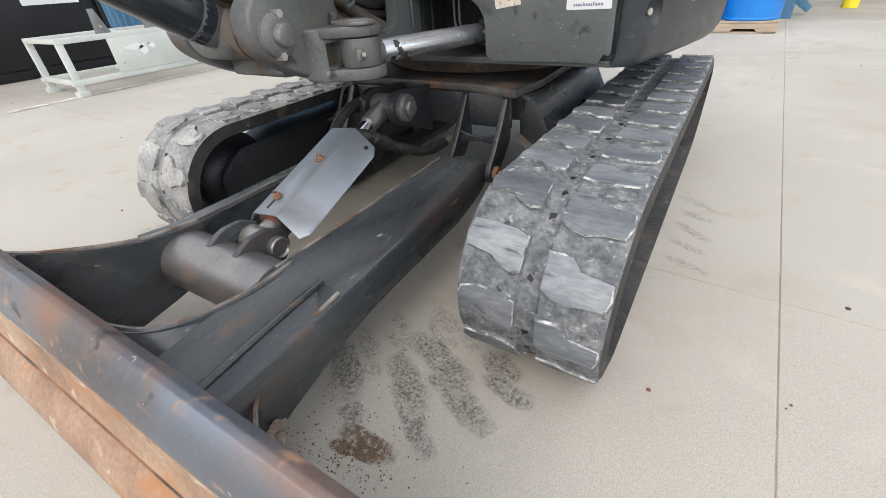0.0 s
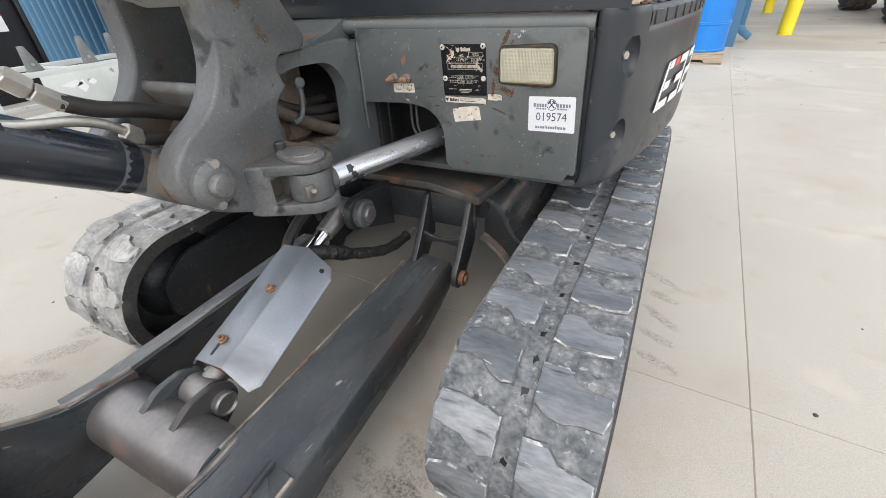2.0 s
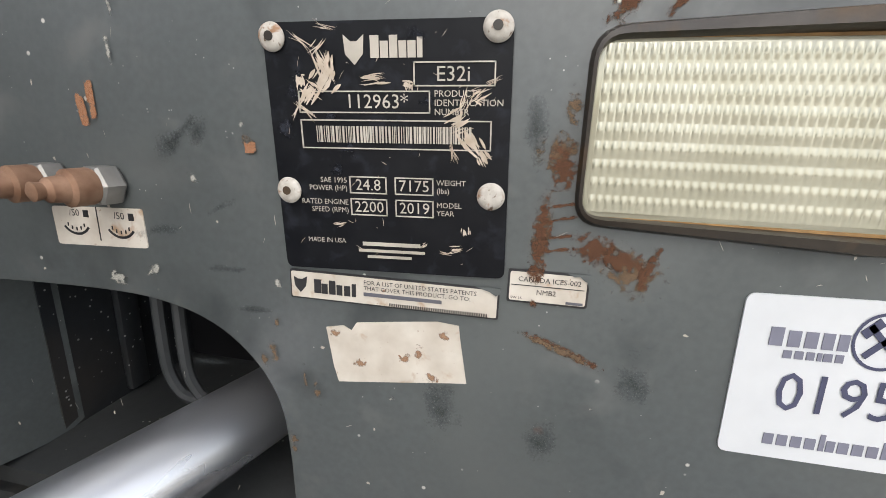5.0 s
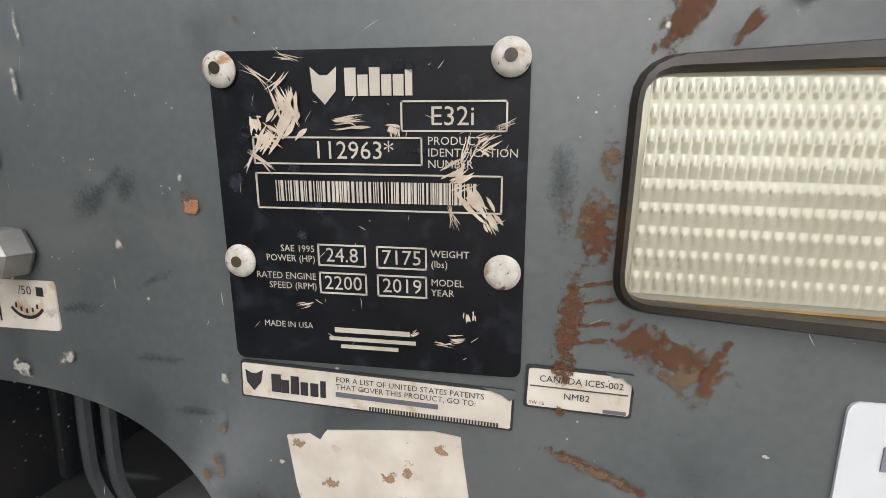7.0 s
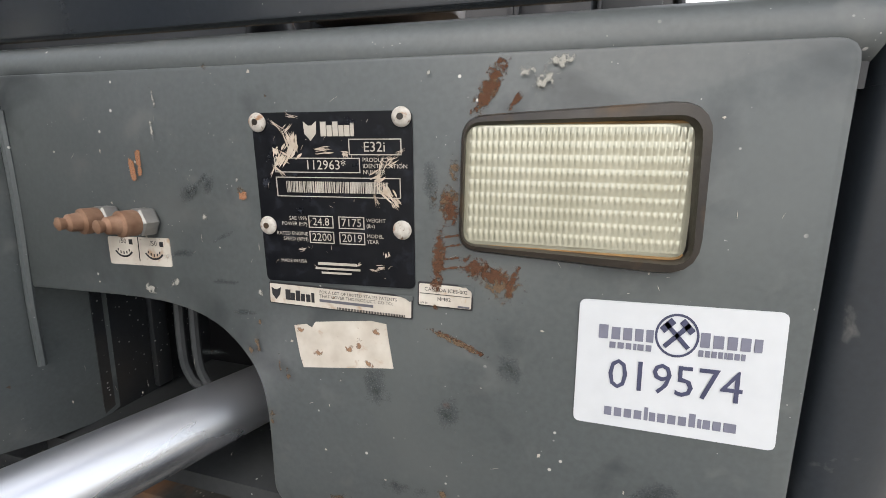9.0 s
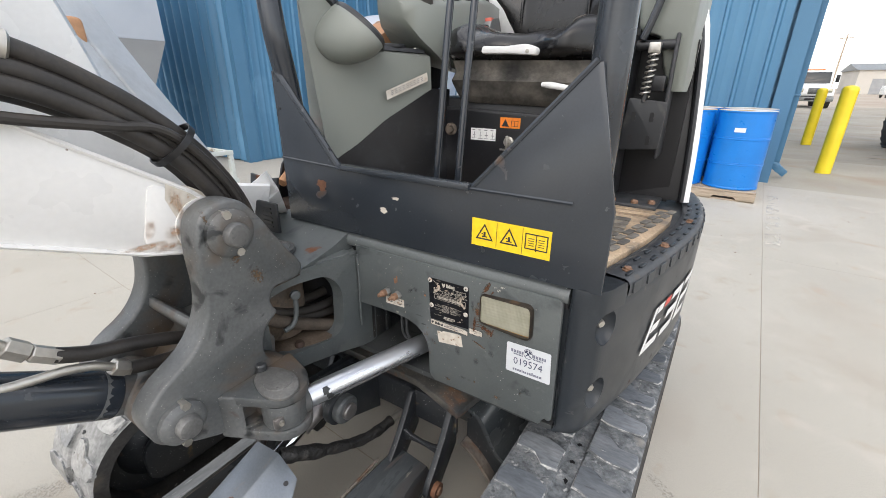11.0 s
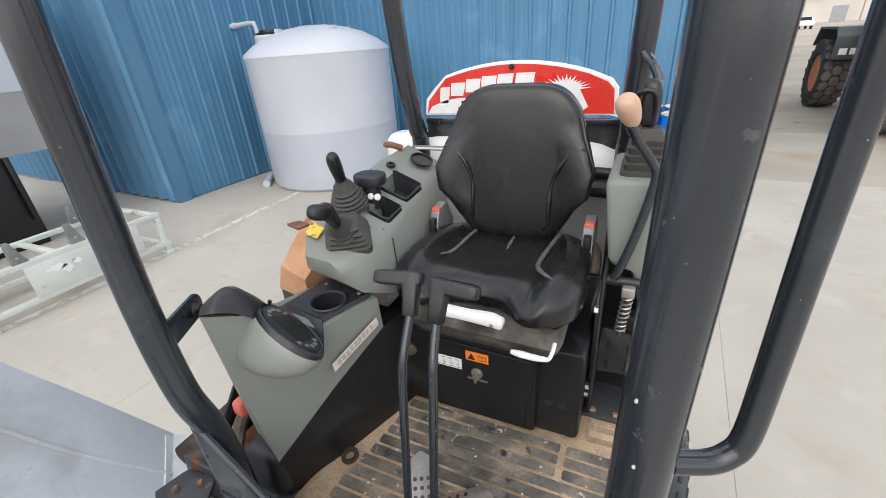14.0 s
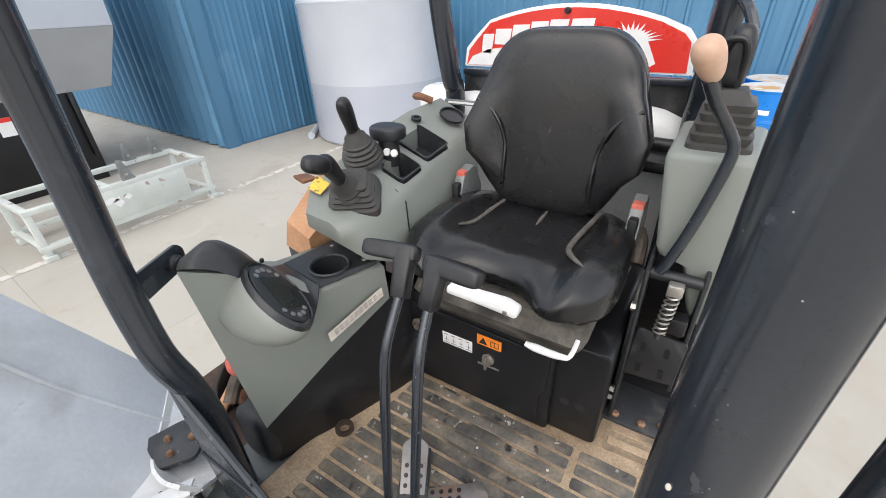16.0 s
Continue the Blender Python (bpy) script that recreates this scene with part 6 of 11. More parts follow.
# ---- the digger: house ----
FY = 1.154
outline = [(-0.800, 0.907), (-0.228, 0.907), (-0.221, 0.585), (-0.250, 0.572), (-0.30, 0.574), (-0.540, 0.571), (-0.559, 0.585), (-0.5605, 0.640)]
arch = [tuple(p)[:2] for p in curve([(-0.5605, 0.640), (-0.564, 0.672), (-0.575, 0.697), (-0.598, 0.719), (-0.630, 0.731), (-0.68, 0.735), (-0.800, 0.732)], 5)]
pan = part("front_panel", prism(rounded(outline[:3], [0, 0.012, 0.02]) + outline[3:6] + rounded([outline[5], outline[6], outline[7]], [0, 0.02, 0], 5)[1:-1] + arch, "xz", FY, FY + 0.014, 0.003, limit=45), M["panel"], ex, "dark grey steel front panel, chipped and rust-streaked")
# rusty streaks and bubbled paint round the lamp
rd = random.Random(21)


def blot(x, z, w, h, seed, material=None, name="rust_patch", y=FY - 0.0006):
    r2 = random.Random(seed)
    pts = []
    for k in range(18):
        a = 2 * math.pi * k / 18
        f = 0.55 + 0.6 * r2.random()
        pts.append((x + w * f * math.cos(a), z + h * f * math.sin(a)))
    bb = B()
    bb.faces.new([bb.verts.new((px, y, pz)) for px, pz in pts])
    return part(name, bb, material or M["rust"], pan, smooth=0)


unit_sheets = {}


def stain(x, z, w, h, turn, mt, k, name="rust_patch", y=FY, parent=None):
    """A soft-edged stain on the front panel: half sizes, degrees."""
    if mt.name not in unit_sheets:
        bb = B()
        bb.faces.new([bb.verts.new(p) for p in ((-1, -1, 0), (1, -1, 0), (1, 1, 0), (-1, 1, 0))])
        ob = part(name, bb, mt, smooth=0)
        unit_sheets[mt.name] = ob.data
        bpy.data.objects.remove(ob)
    ob = new(name, unit_sheets[mt.name])
    ob.parent = parent or pan
    ob.matrix_basis = Matrix.Translation((x, y - 0.0004 - 0.00002 * k, z)) @ Matrix.Rotation(radians(90), 4, "X") @ Matrix.Rotation(radians(turn), 4, "Z") @ Matrix.Diagonal((w, h, 1, 1))


def streak(x0, z0, x1, z1, w, mt, k, name="rust_patch"):
    stain((x0 + x1) / 2, (z0 + z1) / 2, math.hypot(x1 - x0, z1 - z0) * 0.62, w, math.degrees(math.atan2(z1 - z0, x1 - x0)), mt, k, name)


# rusted scrapes round the lamp
streak(-0.4085, 0.873, -0.3930, 0.9024, 0.0085, M["rust_halo"], 0)
streak(-0.4085, 0.873, -0.3930, 0.9024, 0.0058, M["rust_spot"], 1)
streak(-0.3895, 0.8765, -0.3815, 0.8845, 0.0024, M["rust_spot"], 2)
stain(-0.4240, 0.8240, 0.0125, 0.0125, 20, M["rust_halo"], 3)
stain(-0.4195, 0.8420, 0.005, 0.010, 0, M["rust_halo"], 4)
stain(-0.4215, 0.8185, 0.006, 0.011, 10, M["rust_spot"], 5)
streak(-0.4271, 0.8040, -0.4290, 0.7690, 0.0060, M["rust_halo"], 6)
streak(-0.4271, 0.8040, -0.4292, 0.7680, 0.0046, M["rust_spot"], 7)
for q, dz in enumerate((0.800, 0.794, 0.786, 0.780)):
    streak(-0.427, dz, -0.413, dz + 0.003, 0.0010, M["rust_spot"], 8 + q)
stain(-0.4035, 0.7825, 0.0130, 0.0075, -12, M["rust_spot"], 12)
stain(-0.3890, 0.7735, 0.0200, 0.0150, -20, M["rust_halo"], 13)
stain(-0.3930, 0.7790, 0.0120, 0.0060, -15, M["rust_spot"], 14)
streak(-0.3795, 0.784, -0.3845, 0.764, 0.0032, M["rust_spot"], 15)
streak(-0.4325, 0.7400, -0.4150, 0.7345, 0.0020, M["rust_spot"], 16)
streak(-0.4180, 0.7350, -0.3965, 0.7260, 0.0024, M["rust_spot"], 17)
streak(-0.4325, 0.7400, -0.3965, 0.7260, 0.0040, M["rust_halo"], 18)
stain(-0.3893, 0.7518, 0.0025, 0.0022, 0, M["rust_halo"], 19)
stain(-0.6666, 0.8365, 0.0026, 0.0085, 8, M["orange_spot"], 20)
stain(-0.6602, 0.8451, 0.0024, 0.0055, 0, M["orange_spot"], 21)
stain(-0.6596, 0.8357, 0.0020, 0.0040, 0, M["orange_spot"], 22)
stain(-0.5705, 0.8220, 0.0045, 0.0075, 25, M["rust_halo"], 23)
stain(-0.5700, 0.8205, 0.0030, 0.0026, 0, M["orange_spot"], 24)
for q, (x, z, w, h) in enumerate(((-0.5625, 0.7294, 0.003, 0.006), (-0.5654, 0.7110, 0.004, 0.010), (-0.5712, 0.7068, 0.003, 0.007), (-0.5402, 0.6896, 0.003, 0.008), (-0.556, 0.655, 0.004, 0.012), (-0.5475, 0.700, 0.002, 0.012), (-0.5480, 0.8860, 0.002, 0.002), (-0.595, 0.905, 0.004, 0.003), (-0.30, 0.64, 0.004, 0.010), (-0.42, 0.62, 0.005, 0.006), (-0.36, 0.600, 0.016, 0.008), (-0.50, 0.595, 0.014, 0.008))):
    stain(x, z, w, h, 6, M["rust_halo"], 25 + q)
for q, (x, z, w, h, a) in enumerate(((-0.6160, 0.8192, 0.011, 0.008, 30), (-0.5990, 0.8271, 0.010, 0.006, 60), (-0.606, 0.829, 0.014, 0.003, 40), (-0.585, 0.757, 0.020, 0.003, 3), (-0.575, 0.735, 0.016, 0.0025, 2), (-0.60, 0.70, 0.02, 0.004, 4), (-0.59, 0.79, 0.012, 0.003, 25),
                                         (-0.47, 0.69, 0.012, 0.02, 5), (-0.42, 0.68, 0.014, 0.016, -15), (-0.38, 0.72, 0.012, 0.02, 0), (-0.29, 0.65, 0.02, 0.012, 8), (-0.45, 0.62, 0.03, 0.008, 0), (-0.435, 0.835, 0.006, 0.02, 5), (-0.63, 0.775, 0.016, 0.004, 10))):
    stain(x, z, w, h, a, M["dark_spot"], 40 + q, "dark_smear")
for q, (x, z, w, h, a) in enumerate(((-0.3695, 0.8908, 0.009, 0.007, 40), (-0.380, 0.896, 0.006, 0.004, 0), (-0.362, 0.900, 0.010, 0.004, 10), (-0.6401, 0.8862, 0.0022, 0.0100, 4), (-0.6440, 0.8649, 0.0018, 0.0080, 4), (-0.6033, 0.8046, 0.0032, 0.0040, 30), (-0.635, 0.752, 0.006, 0.004, 20), (-0.66, 0.745, 0.008, 0.005, 0),
                                         (-0.4366, 0.8967, 0.0020, 0.0020, 0), (-0.3979, 0.7046, 0.0020, 0.0020, 0), (-0.4978, 0.6934, 0.0028, 0.0018, 30), (-0.5736, 0.8310, 0.0020, 0.0020, 0), (-0.56, 0.752, 0.003, 0.003, 0))):
    stain(x, z, w, h, a, M["pale_spot"], 56 + q, "pale_scuff")
for k in range(26):
    blot(rd.uniform(-0.78, -0.24), rd.uniform(0.60, 0.905), rd.uniform(0.0006, 0.0013), rd.uniform(0.0006, 0.0016), 90 + k, M["aged_print"], "paint_chip")


def strokes(x, z, length, turn, n, spread, width, seed, y, bb=None):
    """A bundle of thin tapered scratches side by side."""
    r2 = random.Random(seed)
    bb = bb or B()
    for q in range(n):
        a = radians(turn + r2.gauss(0, 9))
        u, v = Vector((math.cos(a), 0, math.sin(a))), Vector((-math.sin(a), 0, math.cos(a)))
        o = Vector((x, y - 0.00001 * q, z)) + v * r2.gauss(0, spread) + u * r2.gauss(0, length * 0.16)
        ln_, w_ = length * r2.uniform(0.25, 0.6), width * r2.uniform(0.3, 1.0)
        bow = r2.uniform(-0.12, 0.12) * ln_
        top, low = [], []
        for f in (-1.0, -0.55, 0.0, 0.5, 1.0):
            c_ = o + u * ln_ * f + v * (bow * (1 - f * f))
            ww = w_ * max(0.06, 1 - f * f) * r2.uniform(0.7, 1.2)
            top.append(bb.verts.new(c_ + v * ww))
            low.append(bb.verts.new(c_ - v * ww))
        for f in range(4):
            bb.faces.new((low[f], low[f + 1], top[f + 1], top[f]))
    return bb


bb = B()
for k in range(46):
    strokes(rd.uniform(-0.76, -0.24), rd.uniform(0.60, 0.90), rd.uniform(0.002, 0.009), rd.choice((80, 95, 60, 20, 110)), 1, 0, 0.00022, 300 + k, FY - 0.0003, bb)
tagged(part("hair_scratch", bb, M["aged_print"], pan, smooth=0), kind="stuff")

# lamp set into the panel
LX0, LX1, LZ0, LZ1 = -0.4155, -0.2835, 0.790, 0.878
o_ = rounded([(-0.4155, 0.7935), (-0.2830, 0.7875), (-0.2860, 0.8800), (-0.4160, 0.8725)], [0.012, 0.022, 0.020, 0.014], 5)
m_ = rounded([(-0.4143, 0.7952), (-0.2852, 0.7897), (-0.2882, 0.8778), (-0.4147, 0.8710)], [0.011, 0.020, 0.018, 0.013], 5)
n_ = rounded([(-0.4130, 0.7972), (-0.2888, 0.7948), (-0.2925, 0.8715), (-0.4132, 0.8685)], [0.009, 0.012, 0.012, 0.010], 5)
i_ = rounded([(-0.4126, 0.7980), (-0.2898, 0.7962), (-0.2940, 0.8698), (-0.4128, 0.8672)], [0.008, 0.010, 0.010, 0.009], 5)
lm = part("front_lamp", loft([[(x, FY - 0.0003, z) for x, z in o_], [(x, FY - 0.0042 - 0.004 * (x - LX0) / (LX1 - LX0), z) for x, z in m_], [(x, FY - 0.0046 - 0.004 * (x - LX0) / (LX1 - LX0), z) for x, z in n_],
                              [(x, FY - 0.0020, z) for x, z in i_], [(x, FY + 0.006, z) for x, z in i_]], closed=True), M["bezel"], ex, "black rubber lamp bezel", smooth=50)
lens = B()
nx, nz_ = 36, 9
lx0, lx1, lz0, lz1 = -0.4105, -0.2935, 0.8000, 0.8660
for i in range(nx):
    for j in range(nz_):
        x0, x1 = lx0 + (lx1 - lx0) * i / nx, lx0 + (lx1 - lx0) * (i + 1) / nx
        z0, z1 = lz0 + (lz1 - lz0) * j / nz_, lz0 + (lz1 - lz0) * (j + 1) / nz_
        zm = (z0 + z1) / 2
        d = [(0.0, 0.0), (0.10, 0.0), (0.28, 0.8), (0.5, 1.0), (0.72, 0.8), (0.90, 0.0), (1.0, 0.0)]
        e_ = [(0.0, 0.0), (0.14, 0.12), (0.24, 0.3), (0.38, 0.85), (0.56, 1.0), (0.74, 0.85), (0.88, 0.25), (1.0, 0.0)]
        g_ = [[lens.verts.new((x0 + (x1 - x0) * fx, FY - 0.0015 - 0.00048 * dx * dz - 0.0002 * dx, z0 + (z1 - z0) * fz)) for fx, dx in d] for fz, dz in e_]
        for p, q in zip(g_, g_[1:]):
            for k in range(6):
                lens.faces.new((p[k], p[k + 1], q[k + 1], q[k]))
ln = part("lens", prism(rounded([(lx0 - 0.0025, lz0 - 0.0025), (lx1 + 0.0025, lz0 - 0.0025), (lx1 + 0.0025, lz1 + 0.0025), (lx0 - 0.0025, lz1 + 0.0025)], 0.007), "xz", FY - 0.0012, FY + 0.002, 0.0006), M["lens"], lm, "yellowed ribbed lamp lens")
tagged(part("lens_grain", lens, M["lens"], ln), kind="stuff")
rim = rounded([(lx0 - 0.0032, lz0 - 0.0030), (lx1 + 0.0028, lz0 - 0.0030), (lx1 + 0.0028, lz1 + 0.0027), (lx0 - 0.0032, lz1 + 0.0027)], 0.0075, 5)
part("dirt_line", tube([(x, FY - 0.0008, z) for x, z in rim[len(rim) // 2 + 2:] + rim[:len(rim) // 2 - 2]], 0.0011, seg=6, n=1), M["grime_edge"], lm, "brown dirt caught round the lens")

# data plate
PX0, PX1, PZ0, PZ1 = -0.5585, -0.4440, 0.7610, 0.8765
dp = part("data_plate", prism(rounded([(PX0, PZ0), (PX1, PZ0), (PX1, PZ1), (PX0, PZ1)], 0.004), "xz", FY - 0.0016, FY - 0.0002), M["label_black"], ex, "scratched black data plate held by four rivets")
TY = FY - 0.0021
def pw_(fx, fz):
    """A place on the data plate by shares of its width and height."""
    fz -= 0.036 if 0.17 < fz < 0.86 and fz != 0.655 else 0.0
    return Vector((PX0 + (PX1 - PX0) * fx, TY, PZ1 - (PZ1 - PZ0) * fz))


def pbox(f0, f1, h0, h1, t=0.0006):
    p, q = pw_(f0, h0), pw_(f1, h1)
    b = B()
    for a, c, d, e in ((p.x, q.x, p.z - t, p.z), (p.x, q.x, q.z, q.z + t), (p.x, p.x + t, q.z, p.z), (q.x - t, q.x, q.z, p.z)):
        box(a, c, TY - 0.0002, TY + 0.0002, d, e, 0, b)
    part("frame_line", b, M["aged_print"], dp, smooth=0)


def pbar(f0, f1, h0, h1, material="aged_print", y=0.0):
    p, q = pw_(f0, h0), pw_(f1, h1)
    part("print_bar", box(p.x, q.x, TY - 0.0002 - y, TY + 0.0002 - y, q.z, p.z), M[material], dp, smooth=0)


for k, (a, c, h) in enumerate(((0.455, 0.490, 0.055), (0.495, 0.527, 0.075), (0.532, 0.564, 0.055), (0.569, 0.599, 0.075), (0.604, 0.636, 0.075), (0.641, 0.662, 0.062))):
    pbar(a, c, h, 0.135)
b = B()
for q in ([(0.345, 0.05), (0.375, 0.075), (0.40, 0.075), (0.43, 0.05), (0.425, 0.12), (0.388, 0.16), (0.35, 0.12)],):
    b.faces.new([b.verts.new(pw_(x, z)) for x, z in q])
part("emblem", b, M["aged_print"], dp, smooth=0)
pbox(0.625, 0.94, 0.185, 0.275)
words("E32i", 0.0090, pw_(0.78, 0.232), M["aged_print"], dp)
pbox(0.135, 0.69, 0.29, 0.375)
words("112963*", 0.0088, pw_(0.47, 0.333), M["aged_print"], dp)
for i, s in enumerate(("PRODUCT", "IDENTIFICATION", "NUMBER")):
    words(s, 0.0040, pw_(0.705, 0.302 + 0.034 * i), M["aged_print"], dp, align="LEFT")
pbox(0.135, 0.93, 0.40, 0.515)
bars = B()
rd = random.Random(3)
f = 0.205
p, q = pw_(0.2, 0.425), pw_(0.86, 0.49)
while f < 0.855:
    w = rd.choice((0.003, 0.003, 0.006, 0.009))
    a = pw_(f, 0.425)
    box(a.x, a.x + w * (PX1 - PX0), TY - 0.0003, TY, q.z, p.z, 0, bars)
    f += w + rd.choice((0.003, 0.004, 0.007))
tagged(part("bar_code", bars, M["aged_print"], dp, smooth=0), kind="stuff")
for i, (l1, l2, v1, v2, r1, r2) in enumerate((("SAE 1995", "POWER (HP)", "24.8", "7175", "WEIGHT", "(lbs)"), ("RATED ENGINE", "SPEED (RPM)", "2200", "2019", "MODEL", "YEAR"))):
    h = 0.625 + 0.092 * i
    pbox(0.335, 0.50, h, h + 0.072)
    pbox(0.535, 0.70, h, h + 0.072)
    words(v1, 0.0076, pw_(0.418, h + 0.037), M["aged_print"], dp)
    words(v2, 0.0076, pw_(0.618, h + 0.037), M["aged_print"], dp)
    words(l1, 0.0036, pw_(0.325, h + 0.019), M["aged_print"], dp, align="RIGHT")
    words(l2, 0.0036, pw_(0.325, h + 0.052), M["aged_print"], dp, align="RIGHT")
    words(r1, 0.0036, pw_(0.712, h + 0.019), M["aged_print"], dp, align="LEFT")
    words(r2, 0.0036, pw_(0.712, h + 0.052), M["aged_print"], dp, align="LEFT")
words("MADE IN USA", 0.0034, pw_(0.12, 0.868), M["aged_print"], dp, align="LEFT")
pbar(0.38, 0.64, 0.868, 0.884)
pbar(0.36, 0.66, 0.900, 0.912)
pbar(0.40, 0.60, 0.926, 0.938)
# scrapes through the print
for k, (x, z, w, h, a) in enumerate([(0.27, 0.17, 0.035, 0.075, 25), (0.25, 0.24, 0.05, 0.06, -40), (0.20, 0.29, 0.045, 0.035, -45), (0.15, 0.26, 0.03, 0.03, 0), (0.46, 0.255, 0.06, 0.018, 8), (0.61, 0.28, 0.02, 0.02, 0), (0.16, 0.36, 0.06, 0.012, -35),
                                     (0.80, 0.41, 0.05, 0.035, 30), (0.86, 0.49, 0.035, 0.06, 32), (0.90, 0.55, 0.025, 0.035, 30), (0.87, 0.30, 0.04, 0.02, 30), (0.83, 0.33, 0.014, 0.05, -20), (0.78, 0.52, 0.008, 0.06, 20), (0.93, 0.26, 0.03, 0.008, 20),
                                     (0.17, 0.07, 0.06, 0.012, -35), (0.28, 0.025, 0.05, 0.010, -15), (0.80, 0.88, 0.03, 0.015, 10), (0.28, 0.83, 0.03, 0.012, 8), (0.66, 0.87, 0.02, 0.008, 25), (0.75, 0.90, 0.035, 0.008, 0), (0.84, 0.84, 0.02, 0.02, 0)]):
    c_ = pw_(x, z)
    wide, high = w * (PX1 - PX0), h * (PZ1 - PZ0)
    long_ = max(wide, high)
    turn = (a if wide > high else a + 90) + 180 * (k % 2)
    bb = strokes(c_.x, c_.z, long_ * 1.55, turn, 9, min(wide, high) * 0.55, min(wide, high) * 0.20, 200 + k, TY - 0.0006)
    tagged(part("scrape", bb, M["scratch"], dp, smooth=0), kind="stuff")
for k, (x, z, ln_, turn, n, spread, w) in enumerate([(0.285, 0.16, 0.075, 98, 7, 0.014, 0.010), (0.265, 0.24, 0.065, 60, 8, 0.016, 0.009), (0.19, 0.31, 0.085, 48, 7, 0.014, 0.007), (0.12, 0.38, 0.06, 48, 4, 0.010, 0.005), (0.45, 0.235, 0.055, 4, 5, 0.010, 0.006), (0.60, 0.265, 0.030, -8, 5, 0.010, 0.007),
                                                   (0.155, 0.245, 0.035, -20, 4, 0.012, 0.008), (0.80, 0.385, 0.060, 70, 5, 0.018, 0.006), (0.79, 0.415, 0.040, 10, 5, 0.010, 0.007), (0.855, 0.47, 0.085, -52, 7, 0.014, 0.010), (0.90, 0.54, 0.045, -55, 5, 0.010, 0.009), (0.23, 0.085, 0.075, 38, 4, 0.012, 0.005), (0.88, 0.33, 0.050, -30, 3, 0.014, 0.004)]):
    c_ = pw_(x, z)
    tall = PZ1 - PZ0
    tagged(part("scrape", strokes(c_.x, c_.z, ln_ * tall, turn, n, spread * tall, w * tall, 700 + k, TY - 0.00075), M["scratch"], dp, smooth=0), kind="stuff")
bb = B()
for k in range(34):
    c_ = pw_(rd.uniform(0.05, 0.95), rd.uniform(0.03, 0.97))
    strokes(c_.x, c_.z, rd.uniform(0.001, 0.006), rd.choice((30, 50, -30, 5, 80)), 1, 0, 0.00018, 400 + k, TY - 0.0008, bb)
tagged(part("fine_scratch", bb, M["scratch"], dp, smooth=0), kind="stuff")
for k in range(9):
    c_ = pw_(rd.uniform(0.08, 0.92), rd.uniform(0.03, 0.6))
    stain(c_.x, c_.z, rd.uniform(0.003, 0.008), rd.uniform(0.003, 0.007), 0, M["plate_bloom"], k, "worn_spot", TY + 0.0003, dp)
for fx, fz, hole in ((0.045, 0.055, True), (0.945, 0.035, True), (0.055, 0.655, True), (0.935, 0.655, False)):
    o = pw_(fx, fz)
    rv = part("rivet", lathe([(0.0062, 0), (0.0064, 0.0008), (0.0058, 0.0019), (0.0042, 0.0027), (0.0016, 0.0030)], o, (0, -1, 0), 24), M["rivet"], dp, "pale rivet head")
    if hole:
        part("rivet_hole", lathe([(0.0021, 0.0026), (0.0021, 0.0034)], o, (0, -1, 0), 14), M["bezel"], rv)

# the plate hangs slightly askew
def askew(ob, x0, x1, z0, z1, dx, dz):
    """Leans a flat sign and its parts: dx, dz shift its corners bottom-left, bottom-right, top-right, top-left."""
    for o in [ob, *ob.children_recursive]:
        if "askew" in o.data:
            continue
        o.data["askew"] = 1
        for v in o.data.vertices:
            p = o.matrix_basis @ v.co
            a, c = (p.x - x0) / (x1 - x0), (p.z - z0) / (z1 - z0)
            w = ((1 - a) * (1 - c), a * (1 - c), a * c, (1 - a) * c)
            v.co += o.matrix_basis.to_3x3().inverted() @ Vector((sum(q * k for q, k in zip(w, dx)), 0, sum(q * k for q, k in zip(w, dz))))


askew(dp, PX0, PX1, PZ0, PZ1, (0.0055, 0.0010, -0.0025, -0.0005), (0.0010, 0.0050, -0.0005, -0.0010))

# labels under the plate
def sticker(name, x0, x1, z0, z1, material, r=0.002, border=None):
    ob = part(name, prism(rounded([(x0, z0), (x1, z0), (x1, z1), (x0, z1)], r), "xz", FY - 0.0010, FY - 0.0001), M[material], ex)
    if border:
        ob.data.materials.clear()
        ob.data.materials.append(M["ink"])
        ob = part("face", prism(rounded([(x0 + border, z0 + border), (x1 - border, z0 + border), (x1 - border, z1 - border), (x0 + border, z1 - border)], r), "xz", FY - 0.0014, FY - 0.0011), M[material], ob)
    return ob


ps = sticker("patent_label", -0.5525, -0.4445, 0.7450, 0.7606, "label_cream", 0.001, 0.0009)
part("emblem", prism([(-0.5500, 0.7570), (-0.5478, 0.7558), (-0.5455, 0.7558), (-0.5425, 0.7575), (-0.5435, 0.7520), (-0.5465, 0.7485), (-0.5495, 0.7520)], "xz", FY - 0.0018, FY - 0.0015), M["ink"], ps, smooth=0)
for k, (w, h) in enumerate(((0.0042, 0.0074), (0.0036, 0.0054), (0.0038, 0.0074), (0.0034, 0.0054), (0.0036, 0.0054), (0.0026, 0.0068))):
    x = -0.5388 + 0.0041 * k
    part("brand_shape", box(x, x + w - 0.0004, FY - 0.0018, FY - 0.0015, 0.7490, 0.7490 + h), M["ink"], ps, smooth=0)
words("FOR A LIST OF UNITED STATES PATENTS", 0.0031, (-0.5120, FY - 0.0017, 0.7572), M["ink"], ps, align="LEFT")
words("THAT COVER THIS PRODUCT, GO TO:", 0.0031, (-0.5120, FY - 0.0017, 0.7542), M["ink"], ps, align="LEFT")
part("print_bar", box(-0.5120, -0.4720, FY - 0.0018, FY - 0.0015, 0.7502, 0.7520), M["grey_ink"], ps, smooth=0)
b = B()
